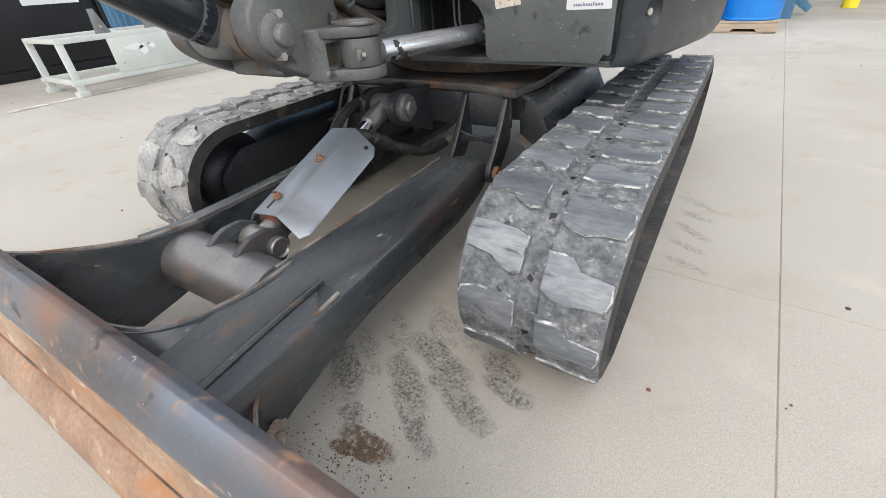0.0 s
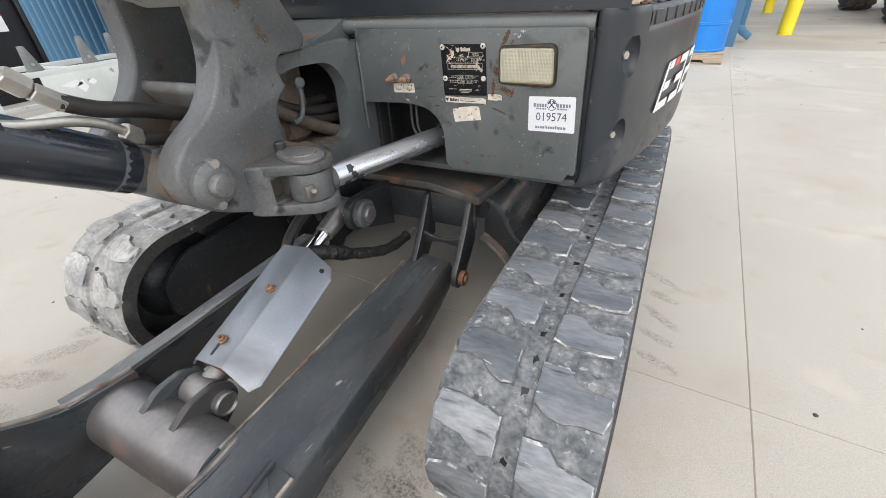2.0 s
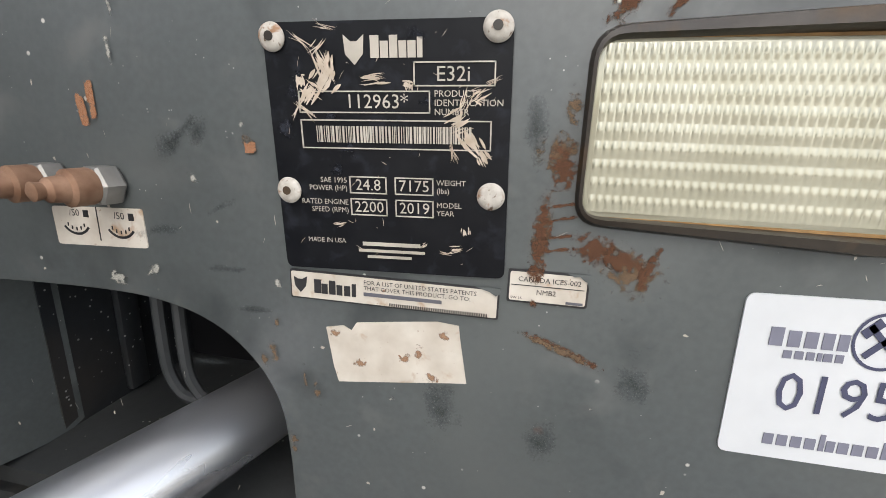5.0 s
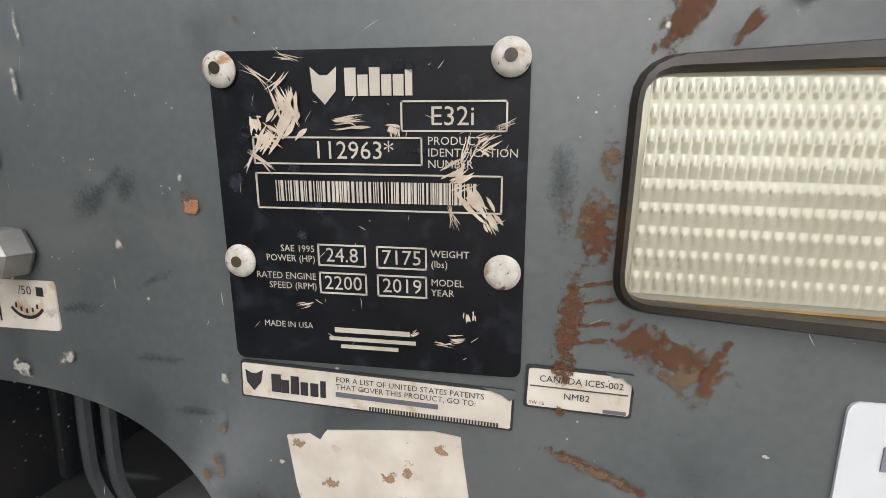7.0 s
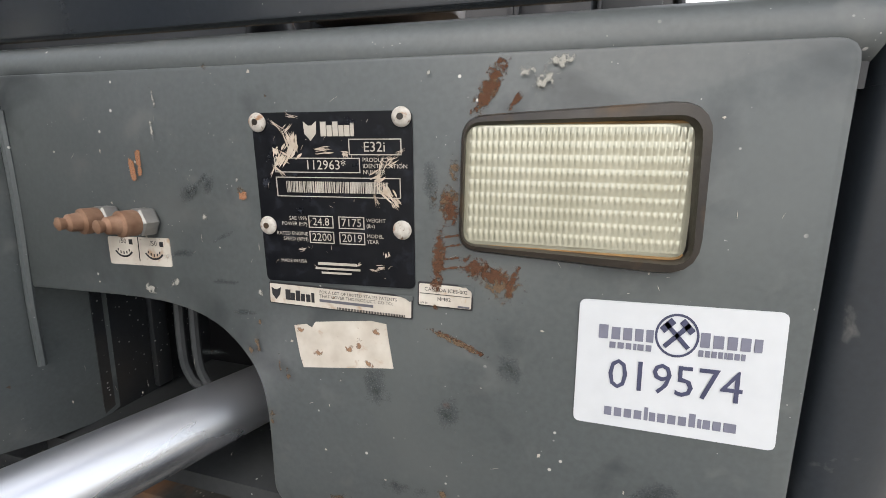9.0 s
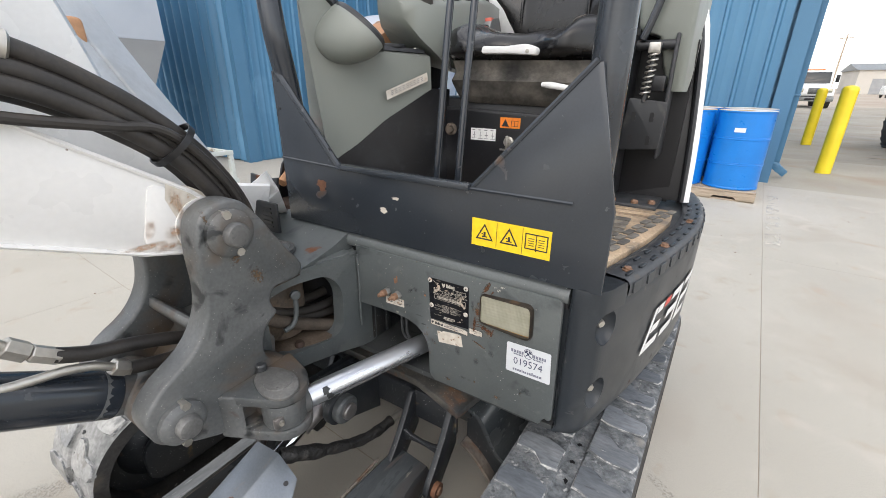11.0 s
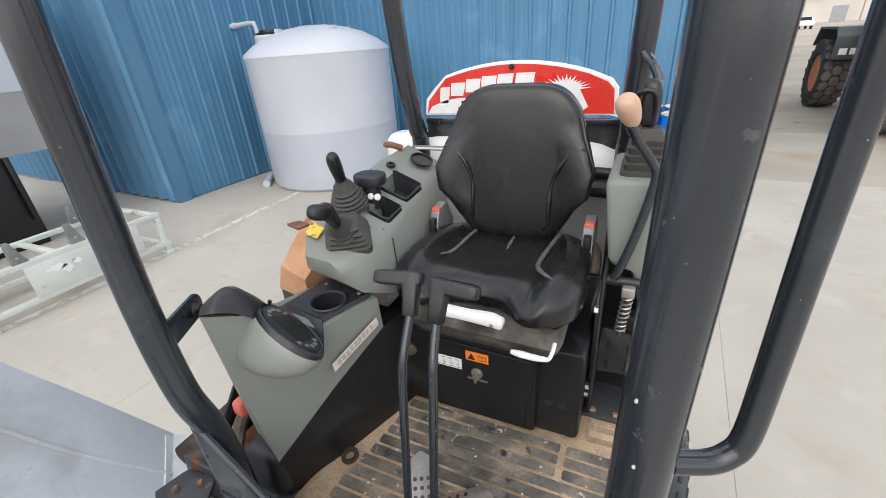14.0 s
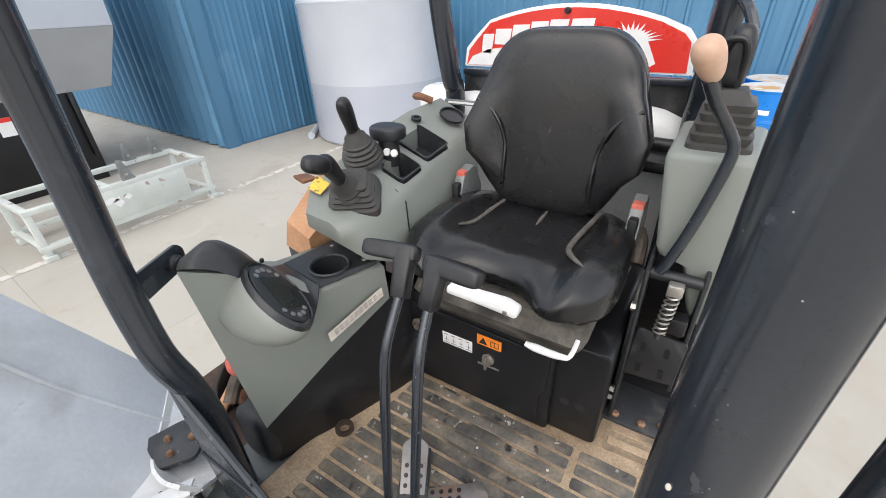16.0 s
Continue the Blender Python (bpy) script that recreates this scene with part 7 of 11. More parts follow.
for k in range(44):
    x = -0.4985 + k * 0.00112
    box(x, x + 0.0006, FY - 0.0018, FY - 0.0015, 0.7461, 0.7476, 0, b)
tagged(part("bar_code", b, M["ink"], ps, smooth=0), kind="stuff")
part("tear", prism([(-0.4560, 0.7612), (-0.4440, 0.7612), (-0.4440, 0.7585), (-0.4462, 0.7572), (-0.4490, 0.7590), (-0.4525, 0.7600)], "xz", FY - 0.0022, FY - 0.0019), M["panel"], ps, smooth=0)
cs = sticker("notice_label", -0.4412, -0.4050, 0.7552, 0.7712, "label_cream", 0.0012, 0.0010)
words("CANADA ICES-002", 0.0034, (-0.4225, FY - 0.0017, 0.7668), M["ink"], cs)
part("rule", box(-0.4395, -0.4070, FY - 0.0018, FY - 0.0015, 0.7638, 0.7641), M["ink"], cs, smooth=0)
words("NMB2", 0.0034, (-0.4235, FY - 0.0017, 0.7610), M["ink"], cs)
words("SW 16", 0.0019, (-0.4395, FY - 0.0017, 0.7576), M["ink"], cs, align="LEFT")
part("print_bar", box(-0.4145, -0.4070, FY - 0.0018, FY - 0.0015, 0.7566, 0.7578), M["grey_ink"], cs, smooth=0)
part("tear", prism([(-0.4150, 0.7716), (-0.4120, 0.7700), (-0.4095, 0.7704), (-0.4080, 0.7690), (-0.4062, 0.7680), (-0.4046, 0.7640), (-0.4046, 0.7716)], "xz", FY - 0.0022, FY - 0.0019), M["panel"], cs, smooth=0)
stain(-0.4288, 0.7695, 0.0042, 0.0055, 0, M["rust_spot"], 3, "rust_patch", FY - 0.0018)
stain(-0.4288, 0.7556, 0.0025, 0.0025, 0, M["rust_spot"], 4, "rust_patch", FY - 0.0018)
b = prism([(-0.5335, 0.7300), (-0.5240, 0.7320), (-0.5195, 0.7298), (-0.5165, 0.7345), (-0.50, 0.7368), (-0.474, 0.7402), (-0.4632, 0.7392), (-0.4622, 0.7320), (-0.4580, 0.7082), (-0.4665, 0.7072), (-0.50, 0.7025), (-0.5272, 0.6988), (-0.5298, 0.7080)], "xz", FY - 0.0008, FY - 0.0001)
tl = part("torn_label", b, M["label_cream"], ex, "blank torn label")
for q, (x, z) in enumerate(((-0.528, 0.727), (-0.490, 0.718), (-0.483, 0.723), (-0.470, 0.733), (-0.476, 0.709), (-0.515, 0.712))):
    stain(x, z, 0.004, 0.0025, 40 * q, M["tan_spot"], q, "tan_spot", FY - 0.0006, tl)
st = part("auction_sticker", prism(rounded([(-0.3440, 0.6940), (-0.2340, 0.6940), (-0.2340, 0.7660), (-0.3440, 0.7660)], 0.004), "xz", FY - 0.0010, FY - 0.0001), M["sticker_white"], ex, "white auction lot sticker")
SX = -0.289
words("019574", 0.0245, (SX, FY - 0.0015, 0.7245), M["navy_ink"], st)
def letter_blocks(name, x0, x1, z, widths, low, high, tall=""):
    """A brand word as a row of small plain blocks, one a letter."""
    step = (x1 - x0) / sum(widths)
    x = x0
    for k, w in enumerate(widths):
        top = high if str(k) in tall.split() else low
        part(name, box(x, x + step * w * 0.74, FY - 0.0014, FY - 0.0011, z, z + top), M["pale_navy_ink"], st, smooth=0)
        x += step * w


letter_blocks("logo_word", -0.3320, -0.3000, 0.7450, (1.2, 1.1, 1.1, 1, 0.9), 0.0068, 0.0078, "0")
letter_blocks("logo_word", -0.2765, -0.2440, 0.7450, (1.1, 1.2, 1.1, 1.1, 0.9), 0.0068, 0.0078, "0")
letter_blocks("logo_line", -0.3255, -0.3010, 0.7400, (1, 1, 0.9, 0.5, 1, 0.9), 0.0034, 0.0034)
letter_blocks("logo_line", -0.2770, -0.2525, 0.7400, (1, 1, 1, 0.9, 0.5, 1, 1, 0.8), 0.0034, 0.0034)
letter_blocks("web_line", -0.3260, -0.2520, 0.7005, (1, 1, 1, 1, 0.5, 0.8, 1, 1, 1, 0.8, 0.5, 0.9, 1, 1.5), 0.0050, 0.0075, "4 9")
b = B()
loft([[(SX + r * math.cos(a), FY - 0.0013, 0.7500 + r * math.sin(a)) for a in np.linspace(0, 2 * math.pi, 33)] for r in (0.0105, 0.0118)], b)
for s in (1, -1):
    c = box(-0.0012, 0.0012, -0.0002, 0.0002, -0.009, 0.009)
    box(-0.0042, 0.0042, -0.0002, 0.0002, 0.0055, 0.0092, 0, c)
    merge(b, c, Matrix.Translation((SX, FY - 0.0014, 0.7500)) @ Matrix.Rotation(radians(45 * s), 4, "Y"))
part("logo_emblem", b, M["navy_ink"], st, smooth=0)
askew(st, -0.3440, -0.2340, 0.6940, 0.7660, (0.004, 0.0, -0.0045, 0.002), (-0.001, 0.000, 0.007, 0.004))

# grease nipples and their label
for x in (-0.690, -0.654):
    gf = part("grease_fitting", lathe([(0.0100, 0), (0.0112, 0.0015), (0.0112, 0.010), (0.0100, 0.0115)], (x, FY, 0.7985), (-0.18, -1, -0.03), 6), M["worn_zinc"], ex, "dull hexagonal grease fitting", smooth=20)
    part("nipple", lathe([(0.0092, 0.0115), (0.0096, 0.013), (0.0096, 0.022), (0.0070, 0.0235), (0.0062, 0.030), (0.0040, 0.032), (0.0048, 0.036), (0.0020, 0.0375)], (x, FY, 0.7985), (-0.18, -1, -0.03), 20), M["bolt"], gf, "rust-brown nipple")
gl = part("hour_label", prism(rounded([(-0.6990, 0.7618), (-0.6380, 0.7638), (-0.6388, 0.7858), (-0.6995, 0.7838)], 0.002), "xz", FY - 0.0008, FY - 0.0001), M["label_cream"], ex)
part("divider", box(-0.6690, -0.6684, FY - 0.0011, FY - 0.0009, 0.766, 0.785), M["ink"], gl, smooth=0)
for xx in (-0.684, -0.654):
    words("/50", 0.0056, (xx, FY - 0.0010, 0.7808), M["ink"], gl)
    b = B()
    loft([[(xx + r * math.cos(a), FY - 0.0010, 0.7790 + r * math.sin(a)) for a in np.linspace(math.pi * 1.2, math.pi * 1.8, 9)] for r in (0.0095, 0.0110)], b)
    part("dial_mark", b, M["ink"], gl, smooth=0)
    part("tank_mark", box(xx + 0.0062, xx + 0.0095, FY - 0.0012, FY - 0.0009, 0.7788, 0.7828), M["ink"], gl, smooth=0)
    for q in range(5):
        a_ = math.pi * (1.25 + 0.125 * q)
        part("dial_tick", box(xx + 0.0078 * math.cos(a_) - 0.0003, xx + 0.0078 * math.cos(a_) + 0.0003, FY - 0.0012, FY - 0.0009, 0.7795 + 0.0078 * math.sin(a_) - 0.001, 0.7795 + 0.0078 * math.sin(a_) + 0.001), M["ink"], gl, smooth=0)

# side and back of the house
side_pts = [(-0.2165, 1.176), (-0.2145, 1.163), (-0.205, 1.1575), (-0.185, 1.159), (-0.163, 1.171), (-0.144, 1.196), (-0.112, 1.30), (-0.080, 1.42), (-0.045, 1.58), (-0.018, 1.75), (-0.010, 1.92), (-0.025, 2.10), (-0.075, 2.32), (-0.17, 2.52), (-0.34, 2.70), (-0.56, 2.79), (-0.80, 2.82)]
half = [tuple(p)[:2] for p in curve([(x, y, 0) for x, y in side_pts], 5)]
left = [(-1.60 - x, y) for x, y in half[::-1]][1:]
ring = half + left
notched = half + left + [(-1.15, 1.176), (-1.15, 1.365), (-0.55, 1.365), (-0.55, 1.176)]
rows = []
for z, k in ((0.566, 0.955), (0.572, 0.978), (0.590, 0.991), (0.62, 0.997), (0.70, 1.0), (0.80, 1.0), (0.885, 1.0), (0.898, 0.995), (0.905, 0.985)):
    rows.append([((-0.80 + (x + 0.80) * k) if abs(x + 0.80) > 0.595 else x, 1.155 + (y - 1.155) * (k if y > 1.6 else 1.0), z) for x, y in notched])
body = part("house_skirt", loft(rows, closed=True), M["skirt"], ex, "dark moulded skirt curving round the house", smooth=50)
# recess bolts on the corner
for z in (0.849, 0.682):
    o, way = Vector((-0.153, 1.206, z)), Vector((0.80, -0.60, 0))
    cut(body, puffy(o + way * 0.020, (0.033, 0.033, 0.042), 1.0, 1.0, nu=56, nv=36))
    bt = part("cover_bolt", lathe([(0.015, -0.024), (0.015, -0.016), (0.011, -0.015)], o, way, 24), M["zinc"], body, "zinc bolt in a moulded recess")
    part("bolt_head", lathe([(0.0095, -0.016), (0.0095, -0.006), (0.008, -0.004)], o, way, 6), M["zinc"], bt)
corner = [p for p in half if p[1] < 1.262]
corner = corner + [(corner[-1][0] - 0.02, 1.262), (-0.2165, 1.262)]
mid_ = sum((Vector(p) for p in corner), Vector((0, 0))) / len(corner)
part("corner_cap", loft([[(*(mid_ + (Vector(p) - mid_) * k), z) for p in corner] for z, k in ((0.8865, 1.008), (0.922, 1.008), (0.934, 0.985), (0.938, 0.93))], closed=True), M["skirt"], body, smooth=60)


def on_side(y, z, off=0.003):
    xs, ys = [p[0] for p in half], [p[1] for p in half]
    x = float(np.interp(y, ys, xs))
    g_ = (float(np.interp(y + 0.01, ys, xs)) - float(np.interp(y - 0.01, ys, xs))) / 0.02
    n_ = Vector((1, -g_, 0)).normalized()
    return Vector((x, y, z)) + n_ * off


def side_patch(name, corners, material, parent, off=0.003):
    """A flat sign piece bent onto the side: corners in (y, z), four of them."""
    b = B()
    (a, c, d, e) = [Vector(q) for q in corners]
    rows = []
    for i in range(7):
        t = i / 6
        p, q = a.lerp(c, t), e.lerp(d, t)
        rows.append([on_side(*p.lerp(q, j / 3), off) for j in range(4)])
    loft(rows, b)
    return part(name, b, material, parent)


sl = 0.55
def sg(y0, y1, z0, z1, mat="label_white"):
    y0, y1, z0, z1 = 1.385 + (y0 - 1.385) * 0.93, 1.385 + (y1 - 1.385) * 0.93, 0.69 + (z0 - 0.69) * 0.92, 0.69 + (z1 - 0.69) * 0.92
    side_patch("sign_stroke", [(y0 + (z0 - 0.69) * sl, z0), (y1 + (z0 - 0.69) * sl, z0), (y1 + (z1 - 0.69) * sl, z1), (y0 + (z1 - 0.69) * sl, z1)], M[mat], sign, 0.004)


sign = side_patch("model_sign", [(1.385, 0.690), (1.4036, 0.690), (1.4594, 0.8022), (1.4408, 0.8022)], M["label_white"], body, 0.004)
sg(1.405, 1.49, 0.690, 0.712)
sg(1.405, 1.46, 0.738, 0.760)
sg(1.405, 1.445, 0.790, 0.812)
sg(1.455, 1.50, 0.790, 0.812, "red")
for y0 in (1.515, 1.64):
    sg(y0, y0 + 0.10, 0.690, 0.712)
    sg(y0, y0 + 0.10, 0.740, 0.762)
    sg(y0, y0 + 0.10, 0.790, 0.812)
sg(1.595, 1.617, 0.69, 0.812)
sg(1.64, 1.662, 0.712, 0.745)
sg(1.72, 1.742, 0.757, 0.80)

# deck with tread bumps along the edge
rows = []
for z, k in ((0.898, 0.985), (0.912, 0.984), (0.920, 0.972)):
    rows.append([(-0.80 + (x + 0.80) * k, 1.19 + (y - 1.155) * (k if y > 1.6 else 1.0), z) for x, y in ring])
deck = part("side_deck", loft(rows, closed=True), M["deck"], ex, "dusty black step deck with raised treads", smooth=40)
bump = prism(rounded([(-0.016, -0.0045), (0.016, -0.0045), (0.016, 0.0045), (-0.016, 0.0045)], 0.004), "xy", 0, 0.005, 0.0015)
ob = part("tread_bump", bump, M["skirt"])
mesh = ob.data
bpy.data.objects.remove(ob)
rows = []
for y in np.linspace(1.268, 2.25, 30):
    rows.append([on_side(y, z, off) for off, z in ((-0.068, 0.900), (-0.067, 0.930), (-0.060, 0.934), (-0.014, 0.934), (-0.006, 0.930), (-0.002, 0.921), (-0.003, 0.897))])
strip_ = part("deck_strip", loft(rows), M["deck"], deck, "dusty black rubber tread strip", smooth=50)
for i, y in enumerate(np.linspace(1.30, 2.05, 13)):
    for j in range(2):
        o = on_side(y + 0.03 * j, 0.9335, -0.022 - 0.026 * j)
        ob = new("tread_bump", mesh)
        ob.parent = strip_
        ob.matrix_basis = Matrix.Translation(o) @ Matrix.Rotation(radians(78), 4, "Z")
tab = part("lip_tab", prism(rounded([(-0.016, 0.898), (0.016, 0.898), (0.020, 0.926), (-0.020, 0.926)], 0.006), "yz", -0.003, 0.0015, 0.001, seg=1), M["skirt"])
tab_mesh = tab.data
bpy.data.objects.remove(tab)
for y in np.linspace(1.30, 2.18, 14):
    ob = new("lip_tab", tab_mesh)
    ob.parent = strip_
    ob.matrix_basis = Matrix.Translation(on_side(y, 0, -0.0008)) @ Matrix.Rotation(-math.atan2(on_side(y + 0.01, 0).x - on_side(y - 0.01, 0).x, 0.02), 4, "Z")
for y in (1.315, 1.53, 1.80):
    o = on_side(y, 0, -0.034)
    part("deck_bolt", lathe([(0.012, 0.933), (0.012, 0.9365), (0.008, 0.9375), (0.008, 0.942), (0.004, 0.943)], (o.x, o.y, 0), seg=12), M["bolt"], strip_)

# ledge behind the front panel
part("front_ledge", prism([(1.1685, 0.895), (1.1575, 0.903), (1.1562, 0.911), (1.1585, 0.919), (1.1640, 0.9265), (1.1720, 0.931), (1.32, 0.932), (1.32, 0.895)], "yz", -1.16, -0.2195), M["panel"], ex, smooth=60)
# dark inside behind the arch: near-black back and roof stand in for its shade
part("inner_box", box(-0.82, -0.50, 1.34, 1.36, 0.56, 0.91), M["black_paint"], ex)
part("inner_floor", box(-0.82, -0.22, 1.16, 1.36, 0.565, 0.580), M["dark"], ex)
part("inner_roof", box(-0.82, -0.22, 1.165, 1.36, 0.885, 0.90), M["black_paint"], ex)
for x in (-0.672, -0.656):
    part("hard_line", tube([(x, 1.19, 0.86), (x, 1.185, 0.70), (x + 0.006, 1.185, 0.655), (x + 0.03, 1.185, 0.645), (x + 0.09, 1.20, 0.640)], 0.0040, seg=8, n=5), M["dark"], ex)

# swing cylinder
sw = part("swing_rod", rod((-0.716, 0.862, 0.636), (-0.590, 1.265, 0.636), 0.0265, seg=32), M["chrome"], ex, "scuffed chrome swing rod")
part("barrel", rod((-0.600, 1.232, 0.636), (-0.54, 1.42, 0.636), 0.040, bevel=0.006, seg=28), M["dark"], sw)
part("collar", rod((-0.718, 0.852, 0.636), (-0.7115, 0.876, 0.636), 0.031, bevel=0.003, seg=28), M["cast"], sw)
for k, (t, a) in enumerate(((0.12, -1.2), (0.17, -0.5), (0.22, -1.0), (0.15, 0.2))):
    p = Vector((-0.716, 0.862, 0.636)).lerp(Vector((-0.612, 1.195, 0.636)), t)
    b = B()
    d_ = Vector((0.298, 0.954, 0))
    s_ = Vector((0.954, -0.298, 0))
    rr = random.Random(k)
    loft([[p + d_ * (u + rr.uniform(-0.004, 0.004)) + 0.0268 * (math.cos(v) * s_ + math.sin(v) * Vector((0, 0, 1))) for v in np.linspace(a, a + 0.7, 5)] for u in (-0.008, 0.008)], b)
    part("paint_flake", b, M["dark"], sw, "peeled black paint")

# post that carries the swing bracket
wall_o = rounded([(0.880, 0.600), (1.06, 0.602), (1.215, 0.575), (1.215, 0.884), (1.00, 0.884), (0.920, 0.876), (0.880, 0.84)], [0.02, 0.03, 0, 0, 0.03, 0.03, 0.02], 5)
wall_i = rounded([(0.900, 0.658), (1.065, 0.652), (1.096, 0.674), (1.102, 0.795), (1.064, 0.848), (0.960, 0.850), (0.900, 0.83)], [0.02, 0.02, 0.025, 0.035, 0.035, 0.03, 0.02], 5)
def ring_plate(outer, inner, a, c):
    n = len(inner)
    O = [Vector(p) for p in outer]
    length = [0]
    for p, q in zip(O, O[1:] + O[:1]):
        length.append(length[-1] + (q - p).length)
    cen = sum((Vector(p) for p in inner), Vector((0, 0))) / n
    out = []
    for p in inner:
        d_ = (Vector(p) - cen).normalized()
        best, bt = None, -1
        for u, v in zip(O, O[1:] + O[:1]):
            e_ = v - u
            den = d_.x * e_.y - d_.y * e_.x
            if abs(den) < 1e-9:
                continue
            w2 = u - cen
            t = (w2.x * e_.y - w2.y * e_.x) / den
            s = (w2.x * d_.y - w2.y * d_.x) / den
            if t > 0 and -1e-6 <= s <= 1 + 1e-6 and t > bt:
                bt, best = t, cen + d_ * t
        out.append(best)
    rows = [[(c, p[0], p[1]) for p in inner], [(c, p.x, p.y) for p in out], [(a, p.x, p.y) for p in out], [(a, p[0], p[1]) for p in inner], [(c, p[0], p[1]) for p in inner]]
    b = B()
    R_ = [[b.verts.new(q) for q in row] for row in rows[:-1]]
    R_.append(R_[0])
    for p, q in zip(R_, R_[1:]):
        for i in range(n):
            b.faces.new((p[i], p[(i + 1) % n], q[(i + 1) % n], q[i]))
    return b


def curve_yz(pts):
    return [(p.y, p.z) for p in curve([(0, y, z) for y, z in pts], 4)]


post = part("swing_post", ring_plate(wall_o, wall_i, -0.835, -0.797), M["panel"], ex, "cast swing post with a hose opening", smooth=40)
for v in post.data.vertices:
    v.co.x -= max(0.0, 1.154 - v.co.y) * 0.24
part("top_arm", prism(rounded([(-0.800, 1.150), (-0.818, 1.09), (-0.85, 1.0), (-0.89, 0.94), (-1.03, 0.94), (-1.10, 1.02), (-1.13, 1.15)], 0.03), "xy", 0.862, 0.890, 0.008), M["panel"], post)
part("bottom_arm", prism(rounded([(-0.800, 1.150), (-0.842, 1.0), (-0.872, 0.93), (-1.03, 0.93), (-1.10, 1.02), (-1.13, 1.15)], 0.03), "xy", 0.600, 0.657, 0.010), M["dusty_cast"], post, "dirt-caked lower lug of the post")
part("post_crown", prism(curve_yz([(0.985, 0.884), (1.03, 0.893), (1.10, 0.908), (1.150, 0.926), (1.175, 0.9345)]) + [(1.175, 0.87), (0.985, 0.87)], "yz", -1.12, -0.835), M["panel"], post, smooth=60)
part("pivot_cap", lathe([(0.060, 0), (0.060, 0.010), (0.048, 0.013), (0.044, 0.010), (0.01, 0.010)], (-0.965, 1.010, 0.899), seg=32), M["cast"], post)
part("pivot_pin", rod((-0.965, 1.01, 0.56), (-0.965, 1.01, 0.90), 0.05), M["rust"], post)
part("far_wall", box(-1.13, -1.10, 0.99, 1.15, 0.60, 0.895, 0.01), M["cast"], post)
# two near-black sheets paint the shaded void behind the hoses
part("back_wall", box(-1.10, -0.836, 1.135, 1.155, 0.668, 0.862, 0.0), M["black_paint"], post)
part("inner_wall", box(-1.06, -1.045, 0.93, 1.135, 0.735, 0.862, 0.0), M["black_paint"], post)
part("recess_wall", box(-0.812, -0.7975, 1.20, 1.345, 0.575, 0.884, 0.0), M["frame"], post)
part("recess_rib", box(-0.7975, -0.789, 1.255, 1.275, 0.585, 0.735, 0.003), M["frame"], post)
part("pivot_nut", lathe([(0.040, 0.655), (0.040, 0.668), (0.030, 0.674), (0.01, 0.675)], (-0.955, 1.002, 0), seg=24), M["dusty_cast"], post)
part("lug_bolt", lathe([(0.013, 0.655), (0.013, 0.664), (0.009, 0.670)], (-0.866, 0.985, 0), seg=12), M["dark_rust"], post)
part("weld_bead", tube([(-0.7965, 1.1525, 0.880), (-0.7955, 1.1535, 0.80), (-0.7965, 1.1525, 0.72), (-0.7958, 1.153, 0.66)], 0.0035, seg=8, n=6), M["panel"], post)
for k, (x, r, P) in enumerate(((-0.872, 0.0165, ((1.20, 0.630), (1.122, 0.655), (1.06, 0.682), (0.998, 0.714), (0.950, 0.742), (0.907, 0.772), (0.84, 0.80))),
                               (-0.900, 0.0130, ((1.20, 0.690), (1.12, 0.694), (1.05, 0.708), (0.98, 0.735), (0.90, 0.775), (0.84, 0.81))),
                               (-0.895, 0.0125, ((1.20, 0.726), (1.12, 0.722), (1.05, 0.730), (0.98, 0.752), (0.90, 0.795), (0.84, 0.83))),
                               (-0.930, 0.0140, ((1.20, 0.745), (1.10, 0.740), (1.00, 0.752), (0.90, 0.785), (0.84, 0.80))),
                               (-0.925, 0.0130, ((1.20, 0.665), (1.10, 0.680), (1.00, 0.710), (0.90, 0.745), (0.84, 0.77))))):
    part("house_hose", tube([(x + 0.012 * (y - 1.05) / 0.15 - 0.006 * math.sin(9 * y + k), y, z) for y, z in P], r, seg=16, n=8), M["brown_hose"] if k in (0, 4) else M["hose"], ex, "dusty wrapped hydraulic hose" if k == 0 else "")

# swing bracket with boom foot
brk = [(0.770, 1.082), (0.800, 1.100), (0.835, 1.103), (0.866, 1.085), (0.905, 1.030), (0.945, 0.965), (0.978, 0.918), (0.970, 0.890), (0.935, 0.884), (0.900, 0.884), (0.884, 0.862), (0.890, 0.838), (0.896, 0.822), (0.866, 0.800), (0.853, 0.775), (0.850, 0.742), (0.862, 0.715), (0.905, 0.690),
       (0.915, 0.640), (0.900, 0.590), (0.840, 0.575), (0.770, 0.585), (0.680, 0.622), (0.615, 0.664), (0.598, 0.705), (0.602, 0.742), (0.640, 0.782), (0.700, 0.820), (0.738, 0.872), (0.752, 0.930), (0.752, 1.000), (0.757, 1.050)]
bk = curve([(0, y, z) for y, z in brk], 3, closed=True)
bk = [(p.y, p.z) for p in bk]
sb = part("swing_bracket", prism(bk, "yz", -0.868, -0.805, 0.009, limit=60), M["cast"], ex, "cast swing bracket holding the boom foot", smooth=50)
part("far_cheek", prism(bk, "yz", -1.115, -1.052, 0.009, limit=60), M["cast"], sb, smooth=50)
part("web", prism(rounded([(0.70, 0.60), (0.90, 0.585), (0.92, 0.72), (0.86, 0.80), (0.80, 0.80), (0.745, 0.86), (0.735, 0.84), (0.78, 0.77), (0.70, 0.70)], 0.01), "yz", -1.052, -0.868, 0.004), M["cast"], sb)
